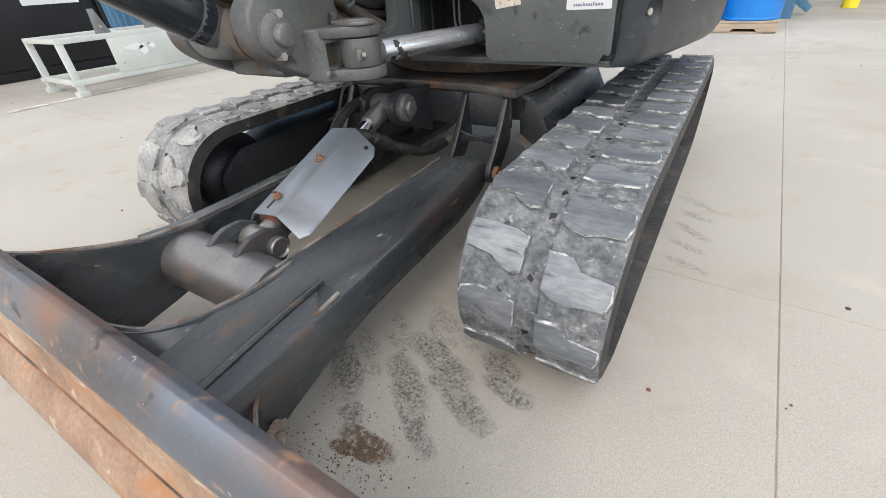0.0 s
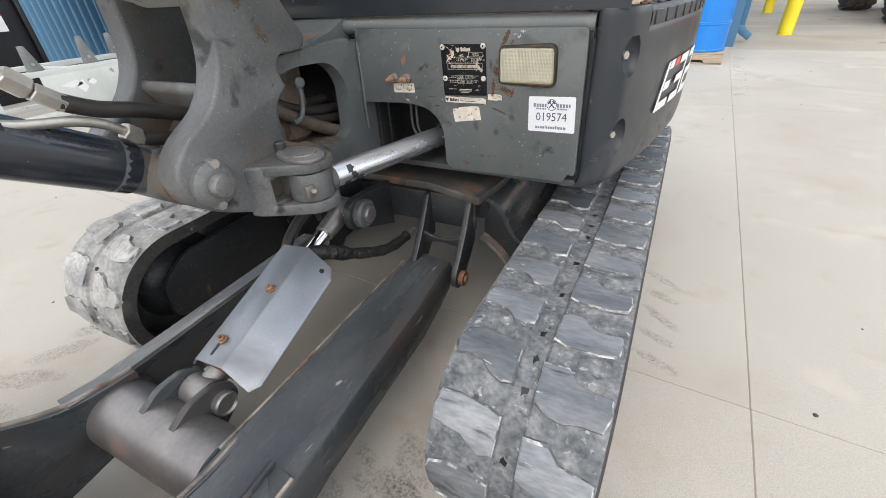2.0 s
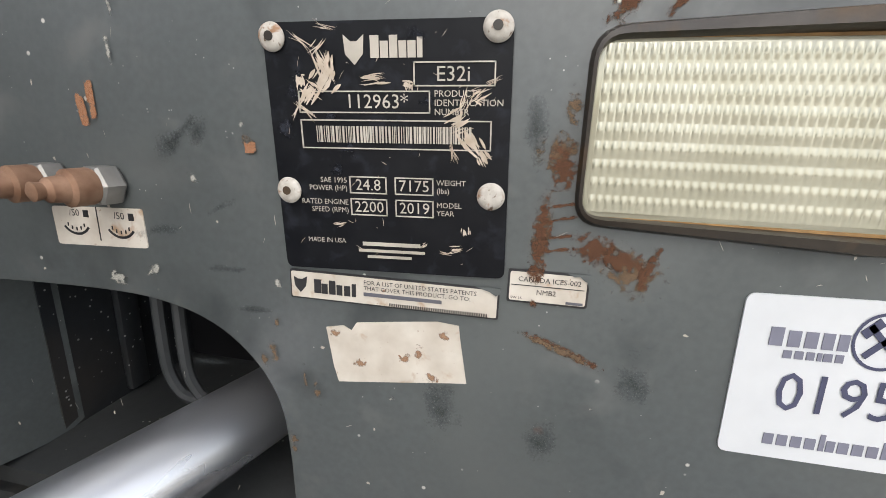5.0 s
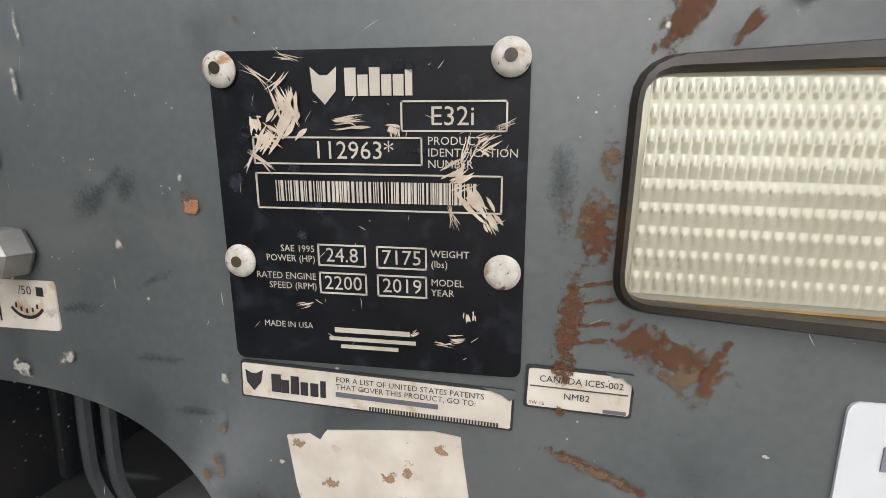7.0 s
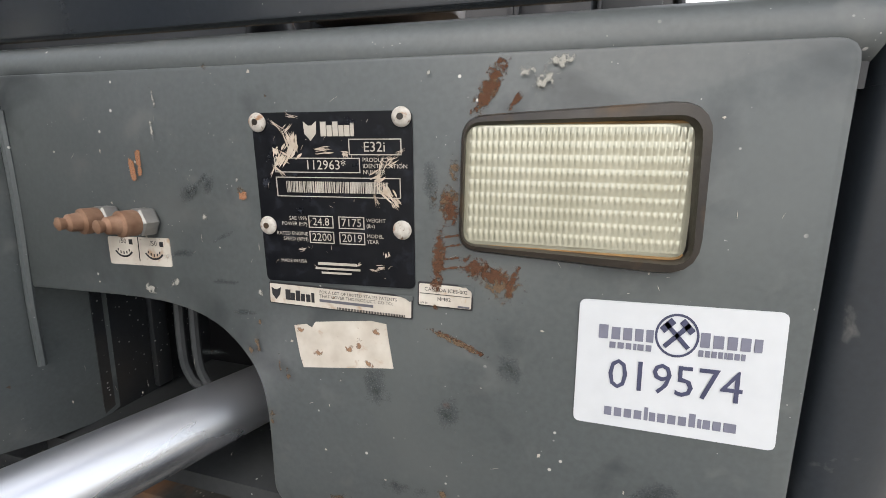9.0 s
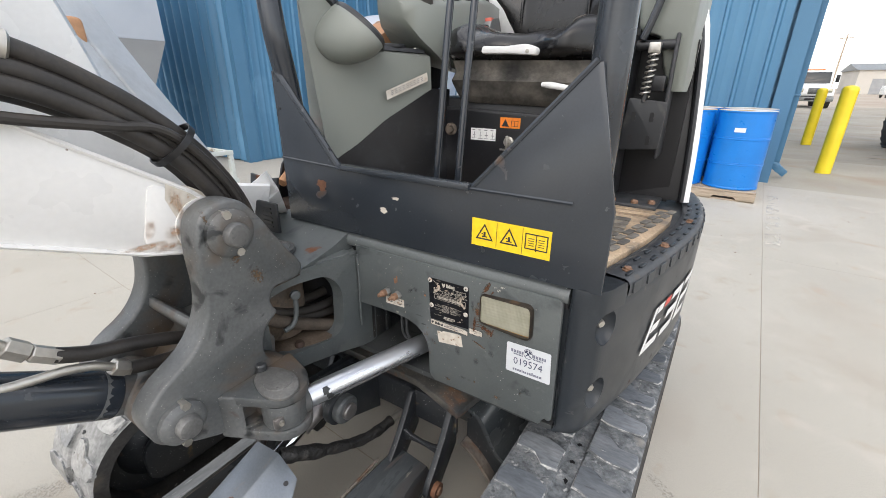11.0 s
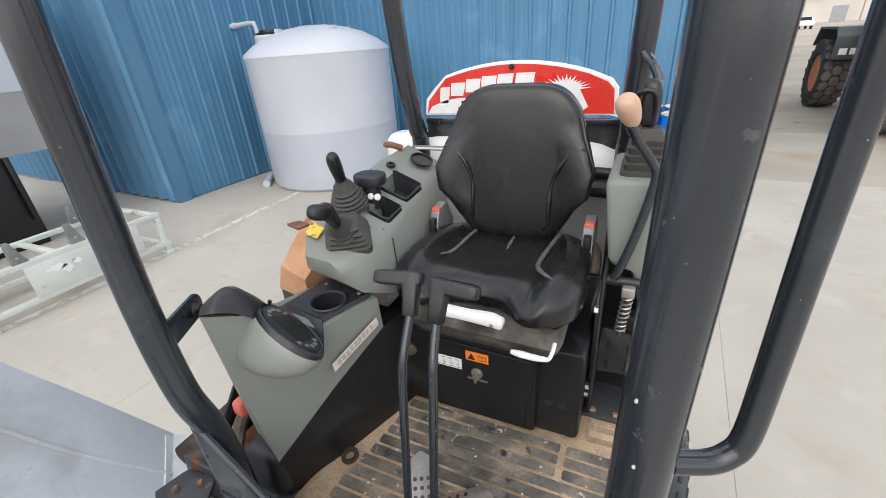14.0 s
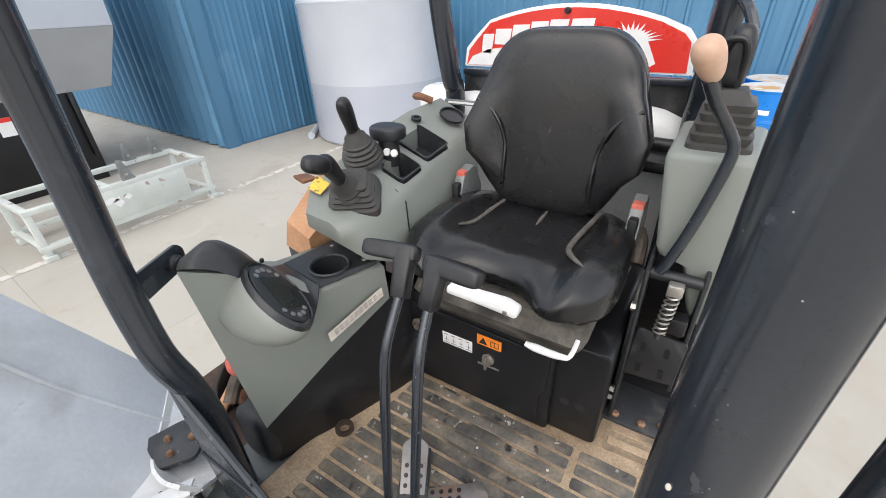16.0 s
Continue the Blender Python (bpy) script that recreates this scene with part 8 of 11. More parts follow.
part("hub", rod((-0.965, 1.0, 0.67), (-0.965, 1.0, 0.86), 0.075, bevel=0.006, seg=28), M["dusty_cast"], sb, "rusty pivot barrel")
part("hub_web", box(-1.03, -0.90, 0.87, 1.0, 0.68, 0.85, 0.012), M["dusty_cast"], sb)
for (y, z, r, rr) in ((0.817, 1.041, 0.048, 0.0215), (0.654, 0.697, 0.044, 0.0205)):
    bs = part("boss", lathe([(r, -0.01), (r, 0.012), (r - 0.008, 0.020), (0.030, 0.022)], (-0.805, y, z), (1, 0, 0), 36), M["cast"], sb)
    part("pin", lathe([(rr + 0.003, 0.020), (rr + 0.003, 0.034), (rr, 0.039), (rr * 0.6, 0.041), (0.003, 0.041)], (-0.805, y, z), (1, 0, 0), 28), M["worn_cap"], bs, "worn steel pin end")
    a = 1.75 if z > 0.9 else 1.4
    for sg_ in (1, -1):
        o = Vector((-0.795, y + sg_ * 0.040 * math.cos(a), z + sg_ * 0.040 * math.sin(a)))
        part("pin_bolt", rod(o + Vector((-0.012, 0, 0)), o + Vector((0.012, 0, 0)), 0.009, seg=6), M["zinc"], bs)
for z0, z1 in ((0.676, 0.700), (0.585, 0.612)):
    part("clevis_plate", prism(rounded([(-0.810, 0.730), (-0.745, 0.760), (-0.682, 0.795), (-0.672, 0.850), (-0.712, 0.890), (-0.810, 0.915)], [0, 0.02, 0.035, 0.035, 0.03, 0]), "xy", z0, z1, 0.005), M["cast"], sb)
cb = part("clevis_body", prism(rounded([(-0.815, 0.722), (-0.770, 0.745), (-0.757, 0.80), (-0.757, 0.86), (-0.772, 0.905), (-0.815, 0.915)], [0, 0.02, 0.02, 0.02, 0.02, 0]), "xy", 0.588, 0.699, 0.006), M["cast"], sb, smooth=45)
cut(cb, box(-0.790, -0.70, 0.755, 0.795, 0.618, 0.668))
ke = part("rod_eye", lathe([(0.046, 0.614), (0.048, 0.620), (0.048, 0.668), (0.046, 0.674)], (-0.727, 0.826, 0), seg=32), M["cast"], ex)
part("eye_pad", box(-0.700, -0.690, 0.775, 0.800, 0.630, 0.655, 0.002), M["steel"], ke)
part("grease_point", lathe([(0.006, 0), (0.005, 0.008)], (-0.690, 0.790, 0.643), (0.8, -0.6, 0), 8), M["zinc"], ke)
part("clevis_cap", prism(rounded([(-0.784, 0.796), (-0.806, 0.836), (-0.770, 0.858), (-0.718, 0.862), (-0.678, 0.838), (-0.672, 0.802), (-0.695, 0.780), (-0.735, 0.779)], 0.018), "xy", 0.700, 0.709, 0.003), M["worn_cap"], sb, "worn grey steel cap plate")
part("cap_disc", lathe([(0.031, 0.708), (0.030, 0.7115), (0.01, 0.712)], (-0.730, 0.822, 0), seg=28), M["worn_cap"], sb)
part("cap_bolt", rod((-0.797, 0.828, 0.70), (-0.797, 0.828, 0.724), 0.012, bevel=0.003), M["dark"], sb)
part("hose_hook", tube([(-0.858, 0.985, 0.815), (-0.857, 0.984, 0.780), (-0.857, 0.978, 0.750), (-0.857, 0.964, 0.732), (-0.858, 0.942, 0.728)], 0.0065, seg=12), M["panel"], sb)
part("ear_rust", prism([(0.884, 0.8795), (0.975, 0.8845), (0.975, 0.8865), (0.884, 0.8815)], "yz", -0.866, -0.812), M["dark_rust"], sb, "rusty underside of the ear")
part("hook_head", lathe([(0.013, -0.006), (0.013, 0.004), (0.009, 0.007)], (-0.856, 0.985, 0.812), (1, -0.3, 0), 16), M["panel"], sb)

# boom
bo = [(0.862, 1.035), (0.862, 1.065), (0.835, 1.092), (0.800, 1.120), (0.518, 1.300), (0.10, 1.565), (-0.35, 1.80), (-0.80, 1.96), (-0.95, 1.93), (-0.92, 1.80), (-0.55, 1.60), (-0.10, 1.345), (0.47, 1.108), (0.700, 1.012), (0.800, 0.985), (0.845, 1.0)]
bm1 = part("boom", prism(bo, "yz", -1.035, -0.885, 0.006), M["boom_paint"], ex, "white box-section boom with rust at its foot")
part("foot_collar", lathe([(0.060, -0.083), (0.060, 0.083)], (-0.960, 0.817, 1.041), (1, 0, 0), 30), M["boom_paint"], bm1)
part("foot_plate", prism(rounded([(0.70, 1.03), (0.73, 1.145), (0.80, 1.11), (0.86, 1.07), (0.85, 1.0), (0.76, 1.0)], 0.02), "yz", -0.887, -0.882, 0.002), M["boom_paint"], bm1)
part("weld_seam", tube([(-0.884, 0.845, 1.075), (-0.884, 0.800, 1.116), (-0.884, 0.518, 1.296), (-0.884, 0.10, 1.560)], 0.005, seg=6, smooth=False), M["boom_paint"], bm1)
part("lower_seam", tube([(-0.884, 0.80, 0.990), (-0.884, 0.70, 1.016), (-0.884, 0.47, 1.112), (-0.884, -0.10, 1.350)], 0.005, seg=6, smooth=False), M["boom_paint"], bm1)
b = B()
rd = random.Random(5)
pts = [(0.855, 1.09), (0.80, 1.125), (0.76, 1.14), (0.752, 1.11), (0.768, 1.06), (0.755, 1.02), (0.77, 1.0), (0.80, 0.99), (0.85, 1.0)]
b.faces.new([b.verts.new((-0.8815, y, z)) for y, z in pts])
part("rust_patch", b, M["label_cream"], bm1, smooth=0)
# boom cylinder
ca, cw = Vector((-0.958, 0.654, 0.697)), Vector((0.0, -0.855, 0.515)).normalized()
bc = part("boom_cylinder", rod(ca + cw * 0.055, ca + cw * 1.15, 0.049, bevel=0.006, seg=32), M["frame_paint"], ex, "black boom cylinder")
part("eye", lathe([(0.05, -0.085), (0.052, -0.08), (0.052, 0.08), (0.05, 0.085)], ca, (1, 0, 0), 28), M["cast"], bc)
part("neck", rod(ca, ca + cw * 0.09, 0.04, r2=0.05), M["cast"], bc)
loop = [(-0.932, 0.610, 0.800), (-0.930, 0.585, 0.818), (-0.928, 0.545, 0.834), (-0.928, 0.500, 0.842), (-0.928, 0.462, 0.850), (-0.930, 0.425, 0.869), (-0.933, 0.404, 0.888), (-0.935, 0.397, 0.914), (-0.937, 0.405, 0.943), (-0.938, 0.422, 0.957), (-0.938, 0.446, 0.952), (-0.937, 0.478, 0.928), (-0.936, 0.496, 0.906)]
part("cylinder_pipe", tube(loop, 0.0085, seg=12, n=4), M["zinc"], bc, "bent steel pipe looping back over the cylinder")
V_ = Vector
for a_, b_, r in ((loop[0], (-0.934, 0.632, 0.782), 0.0165), ((-0.933, 0.621, 0.791), (-0.935, 0.640, 0.775), 0.0135), ((-0.9365, 0.488, 0.915), (-0.936, 0.512, 0.890), 0.0180), ((-0.936, 0.514, 0.888), (-0.937, 0.548, 0.860), 0.0155)):
    part("pipe_nut", rod(V_(a_), V_(b_), r, seg=6, bevel=0.002), M["zinc"], bc)
part("pipe_clamp", box(-0.948, -0.915, 0.428, 0.456, 0.838, 0.868, 0.004), M["dark"], bc)
part("clamp_bolt", lathe([(0.011, 0.868), (0.011, 0.878), (0.006, 0.881)], (-0.932, 0.442, 0), seg=6), M["zinc"], bc)
part("cylinder_hose", tube([(-0.937, 0.540, 0.866), (-0.938, 0.590, 0.842), (-0.938, 0.650, 0.826), (-0.937, 0.720, 0.802), (-0.930, 0.80, 0.770), (-0.92, 0.90, 0.74)], 0.0145, seg=12, n=5), M["hose"], bc)
part("cylinder_hose", tube([(-0.934, 0.636, 0.779), (-0.936, 0.680, 0.765), (-0.935, 0.74, 0.752), (-0.925, 0.83, 0.735)], 0.0135, seg=12, n=5), M["hose"], bc)

# hoses over the boom foot
for k, (dx, dz, r) in enumerate(((0.0, 0.0, 0.016), (-0.026, 0.012, 0.017), (-0.006, 0.030, 0.016), (0.010, -0.026, 0.015), (-0.040, -0.012, 0.015), (-0.016, -0.036, 0.013))):
    P = [(-0.915 + dx, 0.20, 1.420 + dz), (-0.905 + dx, 0.42, 1.372 + dz), (-0.897 + dx, 0.54, 1.348 + dz), (-0.892 + dx, 0.62, 1.322 + dz), (-0.888 + dx, 0.70, 1.276 + dz), (-0.885 + dx, 0.77, 1.222 + dz), (-0.883 + dx, 0.830 + dz * 0.4, 1.155 + dz * 0.7), (-0.882 + dx, 0.880 + dz * 0.6, 1.070 + dz * 0.4), (-0.885 + dx, 0.905 + dz * 0.6, 0.990), (-0.90 + dx, 0.93, 0.90)]
    h_ = part("boom_hose", tube(P, r, seg=14, n=7), M["hose"], ex, "black hydraulic hose over the boom foot")
    a_, e_ = {2: (0.53, 0.608), 0: (0.45, 0.548), 1: (0.50, 0.585)}.get(k, (0, 0))
    if e_:
        q0, q1 = Vector(P[2]) + (Vector(P[1]) - Vector(P[2])) * (0.54 - a_) / 0.12, Vector(P[2]).lerp(Vector(P[3]), max(0.0, (e_ - 0.54) / 0.08))
        fe = part("ferrule", rod(q0, q1, r + 0.006, seg=18, bevel=0.002), M["zinc"], h_, "crimped zinc ferrule")
        part("ferrule_collar", rod(q0 + (q1 - q0) * 0.68, q0 + (q1 - q0) * 0.98, r + 0.0085, seg=18, bevel=0.002), M["zinc"], fe)
part("thin_hose", tube([(-0.872, 0.20, 1.335), (-0.870, 0.495, 1.282), (-0.868, 0.594, 1.262), (-0.866, 0.695, 1.246), (-0.864, 0.767, 1.234), (-0.862, 0.83, 1.175), (-0.862, 0.885, 1.08), (-0.87, 0.90, 0.98)], 0.009, seg=10), M["hose"], ex)
part("hose_tie", lathe([(0.046, -0.006), (0.049, -0.006), (0.049, 0.006), (0.046, 0.006)], (-0.888, 0.790, 1.205), (0.1, 0.66, -0.74), 20, cap=False), M["black_plastic"], ex)

# ---- open side cover ----
A_ = [(-1.56, 1.31, 0.93), (-1.62, 1.20, 1.17), (-1.675, 1.08, 1.42), (-1.72, 1.02, 1.58), (-1.80, 1.00, 1.73)]
B_ = [(-1.40, 1.20, 0.95), (-1.50, 1.06, 1.18), (-1.58, 0.95, 1.43), (-1.65, 0.90, 1.60), (-1.72, 0.86, 1.76)]
C_ = [(-1.27, 1.10, 0.975), (-1.38, 0.92, 1.19), (-1.49, 0.80, 1.44), (-1.56, 0.74, 1.62), (-1.62, 0.68, 1.78)]
D_ = [(-1.22, 1.02, 0.99), (-1.30, 0.78, 1.20), (-1.40, 0.62, 1.45), (-1.46, 0.52, 1.63), (-1.52, 0.44, 1.80)]
def smooth_rows(rows, n=5):
    first = [curve(r, n) for r in rows]
    cols = [curve([r[i] for r in first], n) for i in range(len(first[0]))]
    return [[c[j] for c in cols] for j in range(len(cols[0]))]


cov = part("side_hood", loft(smooth_rows([A_, B_, C_, D_]), thick=0.012), M["hood_grey"], ex, "open white side hood swung forward, scuffed inside")
E_ = [(-1.06, 1.10, 1.045), (-1.10, 0.95, 1.080), (-1.12, 0.86, 1.17), (-1.12, 0.805, 1.27), (-1.12, 0.765, 1.40), (-1.12, 0.735, 1.48), (-1.12, 0.68, 1.52), (-1.12, 0.55, 1.54), (-1.12, 0.25, 1.56)]
F_ = [(-1.10, 1.10, 0.935), (-1.13, 0.95, 0.98), (-1.14, 0.86, 1.06), (-1.15, 0.80, 1.12), (-1.15, 0.74, 1.16), (-1.15, 0.70, 1.19), (-1.15, 0.62, 1.22), (-1.15, 0.50, 1.26), (-1.15, 0.22, 1.36)]
G_ = [(-1.10, 1.13, 1.035), (-1.15, 0.99, 1.070), (-1.19, 0.90, 1.16), (-1.20, 0.84, 1.265), (-1.21, 0.79, 1.395), (-1.21, 0.75, 1.48), (-1.21, 0.69, 1.525), (-1.21, 0.56, 1.55), (-1.21, 0.26, 1.57)]
part("hood_skin", loft(smooth_rows([F_, E_, G_], 4), thick=0.008), M["white_paint"], cov, "glossy white outer skin of the hood")
strip = [(-1.545, 1.315, 0.905), (-1.40, 1.22, 0.915), (-1.28, 1.14, 0.935), (-1.18, 1.12, 0.965), (-1.06, 1.125, 1.035)]
top_ = [(x, y - 0.03, z + 0.055) for x, y, z in strip]
part("hood_rim", loft([curve(strip, 5), curve(top_, 5)], thick=0.01), M["white_paint"], cov)
low_ = [A_[0], B_[0], C_[0], D_[0]]
part("hood_return", loft(smooth_rows([low_, [(-1.52, 1.355, 0.895), (-1.35, 1.255, 0.905), (-1.215, 1.165, 0.930), (-1.15, 1.08, 0.965)], [(-1.46, 1.40, 0.905), (-1.29, 1.305, 0.905), (-1.155, 1.215, 0.925), (-1.06, 1.125, 1.035)]], 4), thick=0.008), M["white_paint"], cov, "white inner return of the hood", smooth=60)
part("panel_rib", tube([B_[0], B_[1], B_[2], tuple(Vector(B_[3]) - Vector((0, 0, 0.05))), tuple(Vector(C_[3]) - Vector((0, 0, 0.06))), tuple(Vector(D_[3]) - Vector((0, 0, 0.05)))], 0.007, seg=10, n=6), M["hood_grey"], cov)
hl = part("hood_hinge", prism(rounded([(-1.36, 1.12), (-1.24, 1.10), (-1.19, 1.17), (-1.23, 1.23), (-1.33, 1.22)], 0.015), "xy", 0.975, 0.990, 0.003), M["deck"], ex, "dusty broken hinge bracket")
part("hinge_web", prism([(-1.36, 0.95), (-1.22, 0.97), (-1.20, 1.03), (-1.26, 1.02), (-1.34, 1.03)], "xz", 1.225, 1.235, 0.002), M["dark"], hl)
for x, y in ((-1.30, 1.16), (-1.25, 1.14), (-1.25, 1.20)):
    part("hinge_bolt", lathe([(0.010, 0.990), (0.010, 0.998), (0.006, 1.004)], (x, y, 0), seg=6), M["bolt"], hl)
lp = part("marker_lamp", puffy((-1.592, 0.905, 1.442), (0.030, 0.045, 0.036), 0.35, 0.35, nu=24, nv=14), M["tan"], cov, "broken orange marker lamp")
part("lamp_socket", puffy((-1.565, 0.860, 1.46), (0.02, 0.028, 0.022), 0.3, 0.3, nu=16, nv=10), M["rust"], lp)
vg = part("vent_panel", box(-1.16, -1.00, 1.065, 1.075, 0.925, 1.01, 0.003), M["charcoal"], ex)
for k in range(5):
    part("vent_slot", box(-1.06 + 0.0, -1.02, 1.0625, 1.0655, 0.94 + 0.013 * k, 0.945 + 0.013 * k), M["black_paint"], vg)

# rust bled round the boom's foot
for k, (x, y, z, w, h, a, mt) in enumerate(((-0.8755, 0.768, 1.105, 0.030, 0.012, 10, "rust_halo"), (-0.8755, 0.772, 1.075, 0.035, 0.008, 0, "rust_spot"), (-0.8755, 0.752, 1.045, 0.016, 0.020, 0, "rust_halo"), (-0.8805, 0.715, 1.060, 0.022, 0.012, -20, "rust_halo"), (-0.8805, 0.700, 1.030, 0.008, 0.05, 0, "tan_spot"), (-0.8805, 0.735, 1.020, 0.010, 0.03, 5, "rust_halo"), (-0.8042, 0.778, 1.075, 0.030, 0.007, 20, "rust_halo"), (-0.8042, 0.822, 0.985, 0.022, 0.016, 0, "rust_halo"), (-0.8042, 0.86, 0.93, 0.03, 0.02, 30, "rust_halo"))):
    mt = "boom_rust" if x < -0.85 else mt
    if M[mt].name not in unit_sheets:
        me = unit_sheets[M["rust_halo"].name].copy()
        me.materials[0] = M[mt]
        unit_sheets[M[mt].name] = me
    ob = new("rust_patch", unit_sheets[M[mt].name])
    ob.parent = bm1
    ob.matrix_basis = Matrix.Translation((x + 0.0002 * k, y, z)) @ Matrix.Rotation(radians(90), 4, "Y") @ Matrix.Rotation(radians(a), 4, "Z") @ Matrix.Diagonal((w, h, 1, 1))
    ob.matrix_parent_inverse = bm1.matrix_world.inverted()


# ---- the digger: canopy frame ----
GY = 1.161
gp = [(-1.068, 0.935), (-0.160, 0.935), (-0.160, 1.10), (-0.215, 1.352), (-0.228, 1.350), (-0.455, 1.110), (-0.845, 1.112), (-1.052, 1.345), (-1.072, 1.345)]
fg = part("canopy_sill", prism(gp, "xz", GY, GY + 0.012, 0.002), M["sill_paint"], ex, "dark steel sill of the canopy with welded gussets")
b = prism([(-0.845, 1.106), (-0.455, 1.104), (-0.455, 1.118), (-0.845, 1.120)], "xz", GY - 0.012, GY + 0.014, 0.003)
part("sill_bead", b, M["sill_paint"], fg)
part("gusset_edge", tube([(-0.850, GY + 0.004, 1.112), (-1.056, GY + 0.004, 1.348)], 0.009, seg=8, smooth=False), M["sill_paint"], fg)
part("gusset_edge", tube([(-0.452, GY + 0.004, 1.110), (-0.224, GY + 0.004, 1.354)], 0.007, seg=8, smooth=False), M["sill_paint"], fg)
part("weld_line", tube([(-0.455, GY - 0.001, 1.108), (-0.235, GY - 0.001, 1.108)], 0.004, seg=6, smooth=False), M["sill_paint"], fg)
part("weld_line", tube([(-1.066, GY - 0.001, 1.118), (-0.848, GY - 0.001, 1.110)], 0.004, seg=6, smooth=False), M["sill_paint"], fg)
for x, z in ((-1.03, 1.31), (-0.875, 1.155), (-1.055, 1.25)):
    part("hole", lathe([(0.004, 0), (0.004, 0.0012)], (x, GY, z), (0, -1, 0), 12), M["black_paint"], fg)
for k, (x, z, w, h) in enumerate(((-0.915, 1.055, 0.022, 0.016), (-0.66, 1.055, 0.012, 0.004), (-0.70, 1.02, 0.012, 0.009))):
    blot(x, z, w, h, 400 + k, M["rust"] if k == 0 else M["label_cream"], "scuff", GY - 0.0008)
# canopy posts
PR, PL = (-0.2140, 1.2073), (-1.1087, 1.2137)
part("front_post", rod((PR[0], PR[1], 0.932), (PR[0], PR[1], 2.45), 0.033, seg=40), M["frame_paint"], ex, "round black canopy post")
part("front_post", tube([(-1.050, 1.204, 0.94), (-1.050, 1.204, 1.18), (-1.049, 1.192, 1.31), (-1.045, 1.170, 1.42), (-1.055, 1.168, 1.52), (-1.068, 1.173, 1.62), (-1.078, 1.181, 1.75), (-1.076, 1.186, 1.90), (-1.064, 1.189, 2.10), (-1.045, 1.195, 2.45)], 0.0295, seg=36, n=5), M["frame_paint"], ex, "round black canopy post")
part("rear_post", tube([(-1.060, 2.330, 1.10), (-1.062, 2.325, 1.66), (-1.065, 2.300, 1.76), (-1.085, 2.27, 2.0), (-1.085, 2.22, 2.45)], 0.034, seg=24), M["frame_paint"], ex, "black rear canopy post")
part("rear_post", tube([(-0.300, 2.350, 1.10), (-0.300, 2.345, 1.66), (-0.298, 2.31, 1.80), (-0.285, 2.26, 2.10), (-0.285, 2.22, 2.45)], 0.034, seg=24), M["frame_paint"], ex, "black rear canopy post")
b = prism(rounded([(0.0, 1.532), (0.115, 1.540), (0.128, 1.558), (0.128, 1.580), (0.115, 1.594), (0.0, 1.590)], 0.008), "yz", -0.004, 0.004, 0.002)
bmesh.ops.transform(b, matrix=Matrix.Translation((-1.058, 1.185, 0)) @ Matrix.Rotation(radians(23), 4, "Z"), verts=b.verts)
br = part("post_bracket", b, M["frame_paint"], ex, "flat black bracket between post and console")
part("rubber_stop", lathe([(0.017, 0), (0.017, 0.010), (0.012, 0.014), (0.012, 0.020), (0.004, 0.021)], (-1.090, 1.270, 1.566), (0.92, 0.39, 0), 18), M["black_plastic"], br)
part("hand_rail", tube([(PR[0] + 0.028, PR[1] + 0.008, 1.598), (-0.148, 1.233, 1.594), (-0.126, 1.245, 1.602), (-0.114, 1.252, 1.628), (-0.113, 1.255, 1.72), (-0.116, 1.256, 1.90), (-0.120, 1.258, 2.30)], 0.0140, seg=18, n=8), M["frame_paint"], ex, "bent black grab rail")
for k, (z, a) in enumerate(((1.62, -1.9), (1.71, -2.2))):
    o = Vector((PR[0] + 0.0335 * math.cos(a), PR[1] + 0.0335 * math.sin(a), z))
    part("paint_chip", puffy(o, (0.002, 0.002, 0.003), 1, 1, nu=8, nv=6), M["label_cream"], ex)
# warning label on the sill
wy = GY - 0.0012
wl_ = part("warning_label", prism([(-0.447, 0.984), (-0.268, 0.984), (-0.268, 1.046), (-0.447, 1.046)], "xz", wy, GY - 0.0001), M["yellow"], ex, "yellow warning label with black pictures")
for x0, x1 in ((-0.443, -0.389), (-0.386, -0.331)):
    cx = (x0 + x1) / 2
    b = B()
    tri_o = [(cx - 0.021, 1.000), (cx + 0.021, 1.000), (cx, 1.037)]
    tri_i = [(cx - 0.0155, 1.0033), (cx + 0.0155, 1.0033), (cx, 1.0305)]
    loft([[(x, wy - 0.0004, z) for x, z in tri_o + tri_o[:1]], [(x, wy - 0.0004, z) for x, z in tri_i + tri_i[:1]]], b)
    box(cx - 0.006, cx + 0.007, wy - 0.0005, wy - 0.0003, 1.006, 1.0085, 0, b)
    box(cx - 0.002, cx + 0.003, wy - 0.0005, wy - 0.0003, 1.0085, 1.018, 0, b)
    box(cx - 0.007, cx - 0.003, wy - 0.0005, wy - 0.0003, 1.012, 1.0145, 0, b)
    tagged(part("pictogram", b, M["ink"], wl_, smooth=0), kind="stuff")
b = B()
for x0, x1, z0, z1 in ((-0.329, -0.328, 0.986, 1.044), (-0.3875, -0.3865, 0.986, 1.044), (-0.321, -0.276, 1.032, 1.0345), (-0.321, -0.276, 1.000, 1.0025), (-0.323, -0.3205, 1.0, 1.0345), (-0.2765, -0.274, 1.0, 1.0345), (-0.2995, -0.2975, 0.997, 1.032)):
    box(x0, x1, wy - 0.0005, wy - 0.0003, z0, z1, 0, b)
for k in range(4):
    box(-0.316, -0.303, wy - 0.0005, wy - 0.0003, 1.008 + 0.005 * k, 1.0095 + 0.005 * k, 0, b)
    box(-0.294, -0.281, wy - 0.0005, wy - 0.0003, 1.008 + 0.005 * k, 1.0095 + 0.005 * k, 0, b)
tagged(part("pictogram", b, M["ink"], wl_, smooth=0), kind="stuff")

